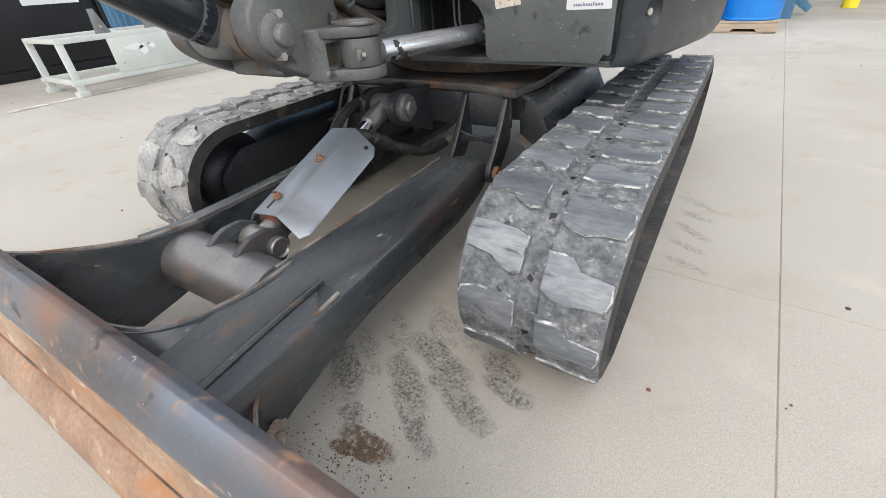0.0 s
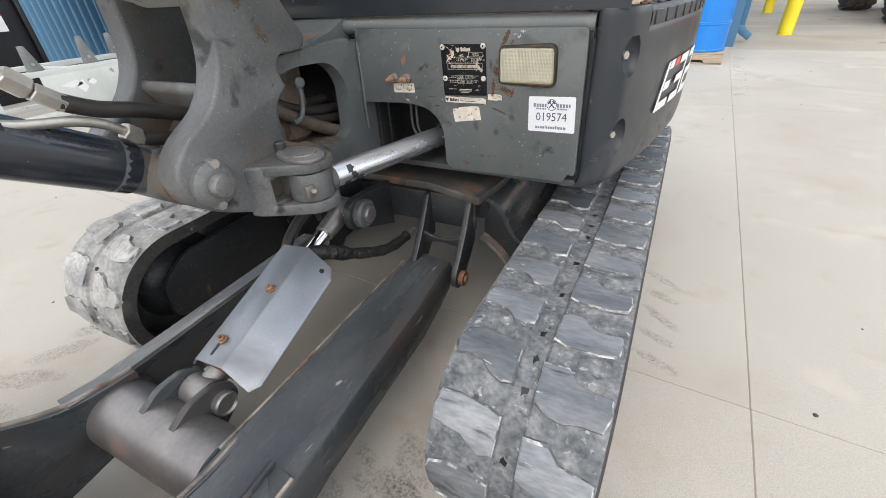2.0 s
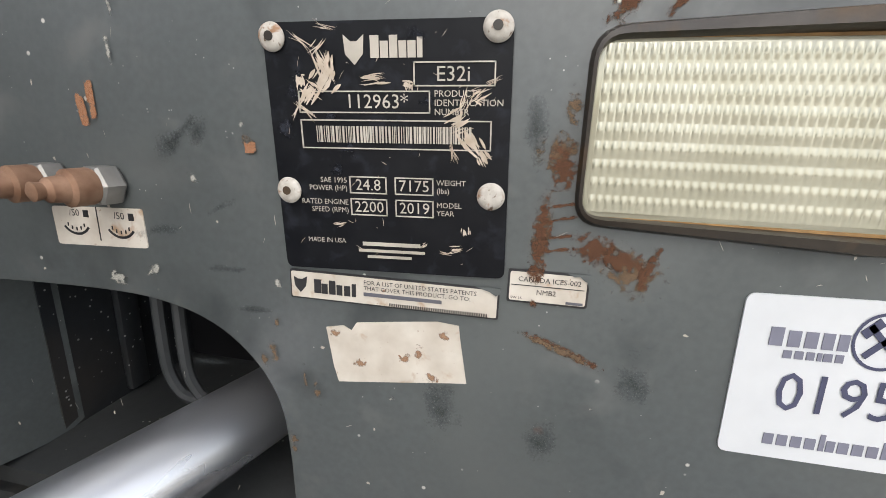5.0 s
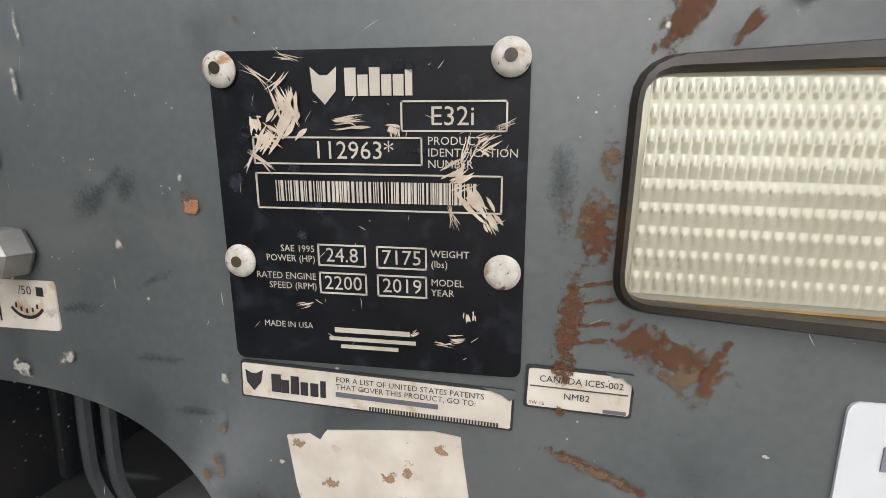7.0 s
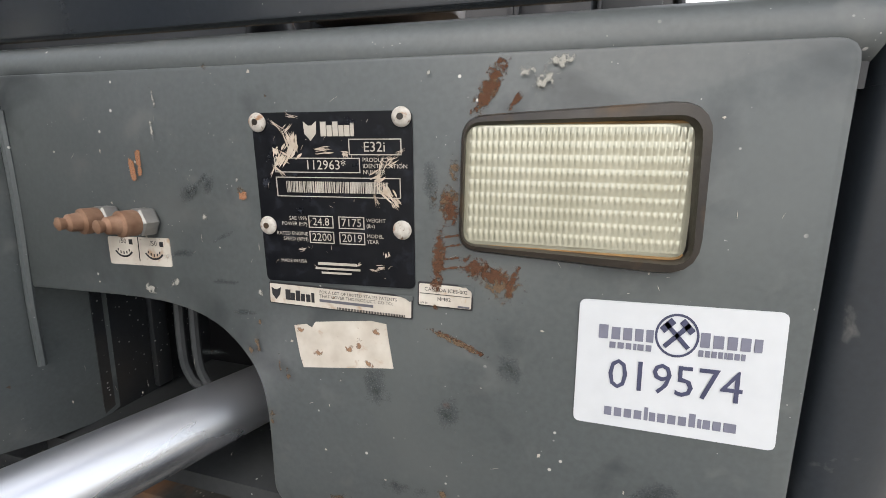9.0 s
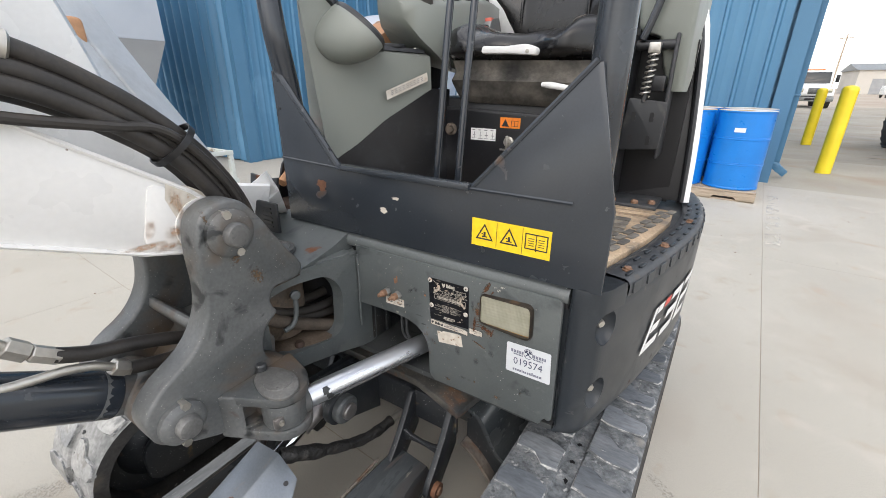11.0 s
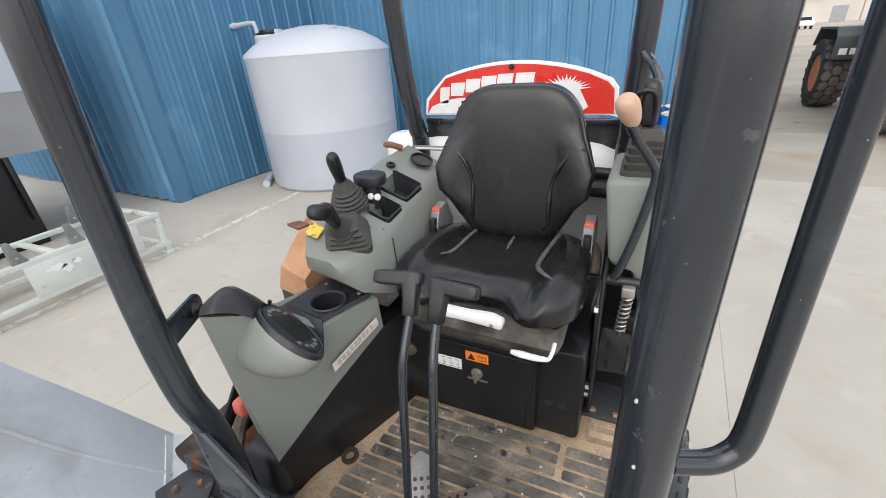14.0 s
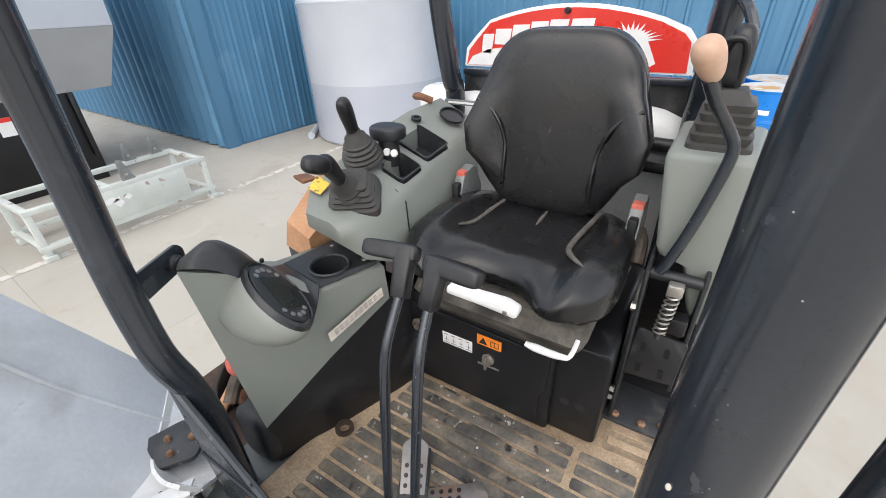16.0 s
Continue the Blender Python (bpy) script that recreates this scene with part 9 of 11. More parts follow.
# ---- cab floor ----
FZ = 0.936
fl = part("floor_mat", prism(rounded([(-1.02, 1.185), (-0.226, 1.185), (-0.172, 1.40), (-0.131, 1.57), (-0.098, 1.765), (-0.10, 1.90), (-0.31, 1.90), (-0.33, 1.80), (-0.98, 1.78)], 0.03), "xy", 0.915, FZ, 0.004), M["mat"], ex, "ribbed rubber floor mat caked with tan dirt")
rd = random.Random(2)
for i, y in enumerate(np.arange(1.225, 1.74, 0.0405)):
    left_, right_ = float(np.interp(y, [1.20, 1.418, 1.524, 1.654, 1.744], [-0.935, -0.918, -0.889, -0.872, -0.862])), -0.268 + 0.10 * (y - 1.2) / 0.55
    cuts = [(left_, -0.64), (-0.445, right_)] if i < 6 else [(left_, right_)] if i < 10 else [(left_, -0.36), (-0.34, -0.20)]
    for x0, x1 in cuts:
        part("mat_rib", prism(rounded([(x0, y - 0.0152), (x1, y - 0.0152), (x1, y + 0.0152), (x0, y + 0.0152)], 0.006, 3), "xy", FZ - 0.001, FZ + 0.0045, 0.0015, seg=1), M["mat_rib"], fl)
slot = prism(rounded([(-0.010, -0.022), (0.010, -0.022), (0.010, 0.022), (-0.010, 0.022)], 0.006, 3), "xy", -0.001, 0.0045, 0.0015, seg=1)
M["mat_stud"] = surface("worn_stud", [(0.065, 0.062, 0.058), (0.13, 0.12, 0.105), (0.22, 0.195, 0.16)], 20, 0.6, bump=0.1, fine=0.2, vary=0.2)
ob = part("mat_stud", slot, M["mat_stud"])
slot_mesh = ob.data
bpy.data.objects.remove(ob)

for i, y in enumerate(np.arange(1.22, 1.86, 0.062)):
    for j in range(2):
        ob = new("mat_stud", slot_mesh)
        ob.parent = fl
        ob.matrix_basis = Matrix.Translation((-0.236 + 0.205 * (y - 1.2) + 0.028 * (j - 0.6) - 0.012, y + 0.031 * j, FZ)) @ Matrix.Rotation(-0.28, 4, "Z")
for y in (1.80, 1.845):
    part("mat_rib", prism(rounded([(-0.29, y - 0.012), (-0.16, y - 0.012), (-0.16, y + 0.012), (-0.29, y + 0.012)], 0.005, 3), "xy", FZ - 0.001, FZ + 0.004, 0.0015, seg=1), M["mat"], fl)
part("packed_dirt", prism(rounded([(-0.30, 1.765), (-0.115, 1.775), (-0.112, 1.895), (-0.30, 1.895)], 0.02), "xy", FZ - 0.001, FZ + 0.0015), M["packed_dirt"], fl, "packed tan dirt at the heel of the mat")
gr = B()
rd = random.Random(9)
for k in range(60):
    p = (rd.uniform(-0.9, -0.2), rd.uniform(1.22, 1.75), FZ + 0.004)
    bmesh.ops.create_icosphere(gr, subdivisions=1, radius=rd.uniform(0.0015, 0.005), matrix=Matrix.Translation(p) @ Matrix.Diagonal((1, 1, 0.5, 1)))
tagged(part("grit", gr, M["far_wall"], fl, "dried mud crumbs"), kind="stuff")
part("tie_ring", lathe([(0.014, -0.004), (0.026, -0.005), (0.026, 0.005), (0.014, 0.004)], (-0.925, 1.443, 0.965), (0.75, -0.6, 0.2), 24, cap=False), M["dark_rust"], fl)
# travel pedals
def pedal(cx, cy, cz, a, tilt):
    m = Matrix.Translation((cx, cy, cz)) @ Matrix.Rotation(radians(a), 4, "Z") @ Matrix.Rotation(radians(tilt), 4, "X")
    b = prism(rounded([(-0.03, -0.075), (0.03, -0.075), (0.034, 0.06), (0.0, 0.085), (-0.034, 0.06)], 0.012), "xy", -0.006, 0.004, 0.002)
    bmesh.ops.transform(b, matrix=m, verts=b.verts)
    p = part("travel_pedal", b, M["steel"], ex, "grey foot pedal with a drilled tread")
    h = B()
    for i in range(3):
        for j in range(4):
            lathe([(0.0055, 0.004), (0.0055, 0.0055), (0.003, 0.0058)], (-0.018 + 0.018 * i, -0.055 + 0.022 * j, 0), seg=8, bm=h)
    bmesh.ops.transform(h, matrix=m, verts=h.verts)
    part("tread_holes", h, M["black_paint"], p)
    b = box(-0.036, 0.036, -0.075, 0.075, -0.05, -0.012, 0.004)
    bmesh.ops.transform(b, matrix=Matrix.Translation((cx, cy, 0.985)) @ Matrix.Rotation(radians(a), 4, "Z"), verts=b.verts)
    part("pedal_base", b, M["dark"], p)


pedal(-0.675, 1.430, 0.990, 28, 24)
pedal(-0.555, 1.425, 0.985, -62, 14)
part("pedal_plate", box(-0.70, -0.48, 1.235, 1.345, 0.93, 0.955, 0.006), M["dark"], ex)
part("pedal_pad", prism(rounded([(-0.56, 1.215), (-0.44, 1.23), (-0.44, 1.27), (-0.55, 1.275)], 0.01), "xy", 0.955, 0.972, 0.003), M["steel"], ex)
b = prism(rounded([(-0.49, 1.27), (-0.40, 1.29), (-0.41, 1.38), (-0.50, 1.36)], 0.01), "xy", 0.955 - 0.018, 0.9435, 0.001)
part("arrow_plate", b, M["tan"], ex)
part("arrow_mark", prism([(-0.465, 1.30), (-0.445, 1.325), (-0.455, 1.325), (-0.455, 1.345), (-0.445, 1.345), (-0.465, 1.37), (-0.485, 1.345), (-0.475, 1.345), (-0.475, 1.325), (-0.485, 1.325)], "xy", 0.9436, 0.9445), M["ink"], ex, smooth=0)

# travel levers
for pts, foot, g0, g1 in (
        ([(-0.620, 1.262, 0.955), (-0.617, 1.270, 1.05), (-0.611, 1.287, 1.25), (-0.605, 1.306, 1.45), (-0.605, 1.322, 1.525), (-0.608, 1.350, 1.566), (-0.611, 1.378, 1.598)], (-0.612, 1.376, 1.590), (-0.692, 1.404, 1.646), (-0.606, 1.418, 1.648)),
        ([(-0.555, 1.262, 0.955), (-0.553, 1.270, 1.05), (-0.549, 1.287, 1.25), (-0.543, 1.308, 1.45), (-0.545, 1.324, 1.525), (-0.552, 1.352, 1.566), (-0.557, 1.380, 1.598)], (-0.559, 1.376, 1.588), (-0.574, 1.406, 1.650), (-0.488, 1.404, 1.648))):
    lv = part("travel_lever", tube(pts, 0.0088, seg=14), M["frame_paint"], ex, "bent black steel travel lever")
    part("lever_boot", lathe([(0.022, 0.950), (0.022, 0.962), (0.014, 0.985), (0.0115, 0.995)], (pts[0][0], 1.262, 0), seg=18), M["black_plastic"], lv)
    g0, g1, foot = Vector(g0), Vector(g1), Vector(foot)
    near = g1 if g0.x < -0.6 else g0
    top = near + (g0 + g1 - near * 2).normalized() * 0.017
    up_ = (top - foot).normalized()
    side_ = (g1 - g0).normalized()
    dep = up_.cross(side_).normalized()
    rows = []
    for f, a, c in ((0, 0.0125, 0.0125), (0.03, 0.0138, 0.0138), (0.5, 0.0148, 0.0140), (0.85, 0.0165, 0.0150), (1.1, 0.0165, 0.0150)):
        o = foot.lerp(top, f)
        rows.append([o + side_ * x + dep * y for x, y in rounded([(-a, -c), (a, -c), (a, c), (-a, c)], 0.007, 3)])
    part("lever_socket", loft(rows, closed=True), M["black_plastic"], lv, smooth=50)
    m3 = Matrix((side_, dep, side_.cross(dep))).transposed()
    grip = part("lever_grip", puffy((g0 + g1) / 2, ((g1 - g0).length / 2 + 0.006, 0.0150, 0.0145), 0.38, 0.38, nu=28, nv=16, turn=m3), M["black_plastic"], lv, "black tee grip")
    for k in range(3):
        o = (g0 + g1) / 2 + side_ * (0.014 * (k - 1)) + Vector((0, -0.002, 0.0138))
        part("grip_groove", box(o.x - 0.005, o.x + 0.005, o.y - 0.002, o.y + 0.002, o.z - 0.002, o.z + 0.0012, 0.0006), M["black_paint"], grip)

# ---- seat and its box ----
sbx = part("seat_box", prism(rounded([(-0.955, 0.94), (-0.445, 0.94), (-0.445, 1.255), (-0.955, 1.275)], 0.012), "xz", 1.738, 2.25, 0.008), M["black_plastic"], ex, "black plastic seat box")
part("door_panel", prism(rounded([(-0.925, 0.955), (-0.475, 0.955), (-0.47, 1.08), (-0.455, 1.10), (-0.455, 1.225), (-0.925, 1.245)], 0.015), "xz", 1.728, 1.739, 0.004), M["black_plastic"], sbx)
part("side_box", prism(rounded([(-0.455, 0.94), (-0.318, 0.94), (-0.318, 1.265), (-0.455, 1.265)], 0.02), "xz", 1.755, 2.2, 0.010), M["black_plastic"], ex, "black plastic battery box beside the seat")
for x in (-0.41, -0.37):
    part("finger_dent", lathe([(0.013, 0), (0.010, -0.0015), (0.002, -0.002)], (x, 1.7545, 1.065), (0, -1, 0), 16), M["charcoal"], sbx)
LY = 1.7262
ol = part("orange_label", box(-0.657, -0.585, LY, LY + 0.0017, 1.180, 1.214), M["orange"], ex, "orange warning label")
b = B()
b.faces.new([b.verts.new((x, LY - 0.0004, z)) for x, z in ((-0.651, 1.185), (-0.625, 1.185), (-0.638, 1.209))])
part("pictogram", b, M["ink"], ol, smooth=0)
b = B()
for x0, x1, z0, z1 in ((-0.617, -0.592, 1.187, 1.1885), (-0.617, -0.592, 1.203, 1.2045), (-0.617, -0.6155, 1.187, 1.2045), (-0.5935, -0.592, 1.187, 1.2045), (-0.6053, -0.6038, 1.186, 1.2045)):
    box(x0, x1, LY - 0.0006, LY - 0.0002, z0, z1, 0, b)
tagged(part("pictogram", b, M["ink"], ol, smooth=0), kind="stuff")
wl2 = part("white_label", box(-0.768, -0.672, LY, LY + 0.0017, 1.134, 1.174), M["label_white"], ex)
for k in range(4):
    xx = -0.763 + k * 0.0235
    b = box(xx, xx + 0.018, LY - 0.0006, LY - 0.0002, 1.139, 1.1405)
    box(xx + 0.008, xx + 0.0095, LY - 0.0006, LY - 0.0002, 1.141, 1.162, 0, b)
    box(xx + 0.003, xx + 0.015, LY - 0.0006, LY - 0.0002, 1.150, 1.1515, 0, b)
    box(xx + 0.001, xx + 0.012, LY - 0.0006, LY - 0.0002, 1.167, 1.1695, 0, b)
    tagged(part("pictogram", b, M["grey_ink"], wl2, smooth=0), kind="stuff")
lk = part("box_lock", lathe([(0.018, 0), (0.018, 0.004), (0.013, 0.006), (0.013, 0.014)], (-0.622, 1.7275, 1.135), (0, -1, 0), 20), M["zinc"], ex)
part("latch_bar", box(-0.626, -0.618, 1.705, 1.715, 1.112, 1.157, 0.002), M["zinc"], lk)
part("latch_slot", box(-0.654, -0.589, 1.7262, 1.728, 1.105, 1.111), M["zinc"], lk)
part("key_switch", lathe([(0.022, 0), (0.022, 0.006), (0.013, 0.008), (0.011, 0.018)], (-0.850, 1.7275, 1.165), (0.2, -1, 0), 18), M["brown_hose"], ex)
SC = (-0.606, 1.866, 1.424)
def cush(q, p):
    r = abs(q.x)
    top = max(0.0, q.z)
    f = max(0.0, min(1.0, (r - 0.50) / 0.24))
    rise = 0.034 * f * f * (3 - 2 * f) * top * (0.55 + 0.45 * min(1, max(0, 1 - q.y)))
    rise -= 0.012 * top * max(0, 1 - r / 0.5)
    front = max(0.0, -q.y)
    recess = 0.075 * math.exp(-(q.x / 0.40) ** 4) * front ** 3
    lobe = -0.012 * math.exp(-((r - 0.62) / 0.2) ** 2) * front ** 3
    nose = 0.0
    if q.y < -0.45:
        nose = -0.034 * ((-q.y - 0.45) / 0.55) ** 1.5 * top
    under = 0.030 * max(0, -q.z) * front ** 2
    wide = 1.0 if q.y < 0.2 else 1.0 - 0.14 * ((q.y - 0.2) / 0.8) ** 2
    return Vector((p.x * wide, p.y + recess + lobe, p.z + rise + nose + under))


seat = part("seat_cushion", puffy(SC, (0.266, 0.222, 0.054), 0.42, 0.46, cush, 96, 56), M["vinyl"], ex, "black vinyl seat cushion, dusty in its creases", smooth=70)
for pts in ([(-0.722, 2.035), (-0.728, 1.95), (-0.735, 1.86), (-0.752, 1.80)], [(-0.592, 2.035), (-0.590, 1.965), (-0.588, 1.915)], [(-0.450, 2.04), (-0.462, 1.93), (-0.472, 1.84), (-0.455, 1.78), (-0.415, 1.735)]):
    part("seam", tube([(x, y, skin(seat, x, y, 2) - 0.0048) for x, y in pts], [0.0068] * (len(pts) - 1) + [0.002], seg=10), M["dust"], seat)
M["seat_dust"] = smudge("seat_dust", (0.20, 0.165, 0.128), 30, 0.24, 0.70)
b = B()
loft([[(-0.598 + x, y, skin(seat, -0.598 + x, y, 2) + 0.0012) for x in np.linspace(-0.125, 0.130, 14)] for y in np.linspace(1.87, 2.055, 10)], b)
part("dust_film", b, M["seat_dust"], seat, "tan dust worn into the seat")
rows = []
for y0, z, w in ((1.722, 1.255, 0.205), (1.705, 1.285, 0.222), (1.682, 1.325, 0.232), (1.700, 1.355, 0.225), (1.690, 1.385, 0.232)):
    rows.append([(-0.608 + x, y, z + 0.004 * math.sin(9 * x / w + 3)) for x, y in rounded([(-w, y0), (w, y0), (w, 2.08), (-w, 2.08)], 0.04, 5)])
part("seat_skirt", loft(rows, closed=True), M["dusty_cover"], ex, "creased dusty suspension cover under the seat", smooth=60)
BC = Vector((-0.606, 2.075, 1.690))
def backr(q, p):
    h = q.z
    w = float(np.interp(h, [-1, -0.75, -0.5, -0.3, -0.05, 0.15, 0.4, 0.7, 1], [0.68, 0.70, 0.78, 0.93, 0.985, 0.93, 0.83, 0.765, 0.66]))
    wing = -0.066 * max(0, (abs(q.x) - 0.58) / 0.42) * max(0, 1 - abs(h + 0.15) / 0.7)
    hollow = 0.012 * (1 - q.x * q.x) if q.y < 0 else 0
    return Vector((p.x * w, p.y + wing + hollow + 0.105 * p.z, p.z))


bk_ = part("backrest", puffy(BC, (0.250, 0.058, 0.232), 0.42, 0.50, backr, 84, 56), M["vinyl"], ex, "moulded black vinyl backrest", smooth=70)
for s in (-1, 1):
    part("seam", tube([(BC.x + s * x, skin(bk_, BC.x + s * x, z, 1) + 0.002, z) for x, z in ((0.122, 1.510), (0.120, 1.58), (0.124, 1.645), (0.142, 1.700), (0.175, 1.738), (0.212, 1.755))], 0.0055, seg=8), M["vinyl"], bk_)
for s, x in ((1, -0.362), (-1, -0.852)):
    bb_ = part("belt_bracket", prism(rounded([(1.95, 1.38), (2.06, 1.38), (2.10, 1.47), (2.05, 1.56), (1.985, 1.545), (1.955, 1.47)], 0.018), "yz", x - 0.016, x + 0.016, 0.005), M["galv"], ex, "grey seat belt buckle stalk")
    part("buckle", box(x - 0.011, x + 0.011, 1.950, 1.978, 1.455, 1.525, 0.006), M["black_plastic"], bb_)
    part("release_button", box(x - 0.014, x + 0.014, 1.985, 2.012, 1.515, 1.552, 0.004), M["red_plastic"], bb_, "red belt button")
    if s > 0:
        part("release_button", box(x - 0.020, x + 0.006, 1.935, 1.958, 1.452, 1.475, 0.004), M["red_plastic"], bb_, "red belt button")
part("belt_flap", tube([(-0.350, 2.03, 1.46), (-0.338, 1.99, 1.45), (-0.335, 1.95, 1.41)], 0.018, seg=10), M["brown_hose"], ex)
hd = prism(rounded([(-0.690, 1.402), (-0.600, 1.400), (-0.514, 1.394), (-0.512, 1.414), (-0.545, 1.425), (-0.612, 1.421), (-0.688, 1.424)], 0.010), "xz", 1.628, 1.662, 0.006)
hd = part("seat_handle", hd, M["label_white"], ex, "white plastic seat handle")
part("handle_screw", lathe([(0.006, 0), (0.005, 0.002), (0.001, 0.0025)], (-0.540, 1.628, 1.405), (0, -1, 0), 12), M["zinc"], hd)
sl_ = part("seat_lever", tube([(-0.496, 1.652, 1.317), (-0.470, 1.652, 1.315), (-0.430, 1.658, 1.309), (-0.404, 1.668, 1.303)], [0.006, 0.0095, 0.0085, 0.006], seg=12), M["label_white"], ex, "white plastic seat lever")
part("lever_stem", tube([(-0.425, 1.660, 1.308), (-0.404, 1.668, 1.304), (-0.396, 1.680, 1.318), (-0.394, 1.70, 1.335)], 0.0055, seg=10), M["label_white"], sl_)

# ---- console by the seat's side, with the display ----
S0 = [(-1.016, 1.288, 1.086), (-1.056, 1.258, 1.562), (-1.090, 1.288, 1.545), (-1.140, 1.33, 1.495), (-1.145, 1.34, 1.065)]
S1 = [(-0.990, 1.385, 1.135), (-0.995, 1.375, 1.505), (-1.05, 1.39, 1.512), (-1.140, 1.42, 1.470), (-1.145, 1.42, 1.10)]
S2 = [(-0.948, 1.475, 1.205), (-0.950, 1.470, 1.405), (-0.99, 1.48, 1.42), (-1.12, 1.50, 1.43), (-1.13, 1.50, 1.10)]
S3 = [(-0.885, 1.650, 1.300), (-0.890, 1.650, 1.400), (-0.91, 1.655, 1.408), (-1.08, 1.675, 1.415), (-1.09, 1.675, 1.10)]
con = part("display_console", bevelled(loft([S0, S1, S2, S3], closed=True), 0.010, 2, 28), M["grey_plastic"], ex, "grey plastic console with a display pod and a cup holder", smooth=55)
low = []
for s, zt in ((S0, 1.083), (S1, 1.133), (S2, 1.203), (S3, 1.298)):
    low.append([(s[0][0] - 0.006, s[0][1] + 0.004, 0.935), (s[0][0] - 0.002, s[0][1] + 0.002, zt), (-1.13, s[3][1], zt), (-1.13, s[3][1], 0.935)])
low.append([(-0.865, 1.74, 0.935), (-0.868, 1.74, 1.30), (-1.09, 1.76, 1.30), (-1.09, 1.76, 0.935)])
part("kick_panel", bevelled(loft(low, closed=True), 0.008, 2, 30), M["black_plastic"], ex, "scuffed black kick panel", smooth=50)
part("foot_cover", puffy((-1.078, 1.312, 1.02), (0.062, 0.045, 0.090), 0.5, 0.5, nu=28, nv=16), M["charcoal"], ex)
pc, pa, pn = Vector((-0.943, 1.378, 1.4715)), Vector((0.893, -0.151, -0.423)).normalized(), Vector((0.435, 0.51, 0.735))
pn = (pn - pa * pn.dot(pa)).normalized()
pb = pn.cross(pa)
dm = Matrix.Identity(4)
dm.col[0], dm.col[1], dm.col[2], dm.col[3] = (*pb, 0), (*pa, 0), (*pn, 0), (*pc, 1)


def flat_on(m, poly, z0, z1, bevel=0.0):
    b = prism(poly, "xy", z0, z1, bevel)
    bmesh.ops.transform(b, matrix=m, verts=b.verts)
    return b


def oval(k, h, push=0.0, n=36):
    return [dm @ Vector((0.056 * k * math.cos(t), 0.088 * k * math.sin(t) + push, h)) for t in np.linspace(0, 2 * math.pi, n + 1)[:-1]]


pod = part("display_pod", loft([oval(1.0, 0.000), oval(1.08, -0.003), oval(1.17, -0.010), oval(1.18, -0.030, -0.002), oval(1.15, -0.056, -0.010), oval(1.06, -0.082, -0.022), oval(0.92, -0.104, -0.036), oval(0.72, -0.122, -0.050), oval(0.46, -0.134, -0.060)], closed=True), M["grey_plastic"], con, smooth=60)
va = [(-1.060, 1.260, 1.564), (-1.040, 1.278, 1.562), (-1.018, 1.308, 1.548), (-0.998, 1.340, 1.516)]
vb = [(-1.074, 1.292, 1.576), (-1.040, 1.322, 1.603), (-1.024, 1.348, 1.572), (-1.012, 1.368, 1.530)]
vc = [(-1.100, 1.325, 1.556), (-1.085, 1.375, 1.555), (-1.062, 1.395, 1.535), (-1.035, 1.405, 1.508)]
va, vb, vc = (curve(v, 5) for v in (va, vb, vc))
rows = [[a, a.lerp(b_, 0.55) + Vector((0, -0.004, 0.006)), b_, b_.lerp(c, 0.5) + Vector((0, 0, 0.006)), c, c - Vector((0, 0, 0.03)), a.lerp(c, 0.3) - Vector((0, 0, 0.024))] for a, b_, c in zip(va, vb, vc)]
part("visor", bevelled(loft(rows, closed=True), 0.004, 2, 40), M["charcoal"], con, "black visor over the display", smooth=60)
part("visor_lip", loft([oval(1.02, 0.004), oval(1.06, 0.007), oval(1.13, 0.002), oval(1.15, -0.010)], thick=0.003), M["charcoal"], con)
el = [(0.055 * math.cos(a), 0.086 * math.sin(a)) for a in np.linspace(0, 2 * math.pi, 37)[:-1]]
dsp = part("display", flat_on(dm, el, -0.004, 0.0065, 0.003), M["charcoal"], con, "oval black display bezel")
part("screen", flat_on(dm, rounded([(-0.026, -0.046), (0.026, -0.046), (0.026, 0.046), (-0.026, 0.046)], 0.008), 0.0064, 0.0076), M["screen"], dsp)
for sgn in (-1, 1):
    for k in range(5):
        a = math.pi / 2 * sgn + (k - 2) * 0.36
        x, y = 0.043 * math.cos(a), 0.068 * math.sin(a)
        part("display_key", flat_on(dm @ Matrix.Translation((x, y, 0)), [(0.0055 * math.cos(t), 0.0055 * math.sin(t)) for t in np.linspace(0, 2 * math.pi, 13)[:-1]], 0.006, 0.0085), M["galv"], dsp)
rim = [dm @ Vector((0.056 * 1.17 * math.cos(t), 0.088 * 1.17 * math.sin(t), 0.0)) for t in np.linspace(radians(-85), radians(48), 12)]
lip_ = [Vector((-1.092, 1.505, 1.430)).lerp(Vector((-0.957, 1.492, 1.424)), k / 11) for k in range(12)]
rows = [[a.lerp(c, f) - Vector((0, 0, 0.010 * math.sin(math.pi * f))) for a, c in zip(rim, lip_)] for f in np.linspace(0, 1, 7)]
part("top_cover", loft(rows, thick=0.004), M["charcoal"], con, "black top moulding between display and cup holder")
part("visor_knob", puffy((-1.040, 1.420, 1.502), (0.005, 0.005, 0.006), 0.9, 0.9, nu=10, nv=8), M["black_plastic"], con)
CUP = (-0.985, 1.556)
cut(con, lathe([(0.048, 1.33), (0.048, 1.50)], (*CUP, 0), seg=40))
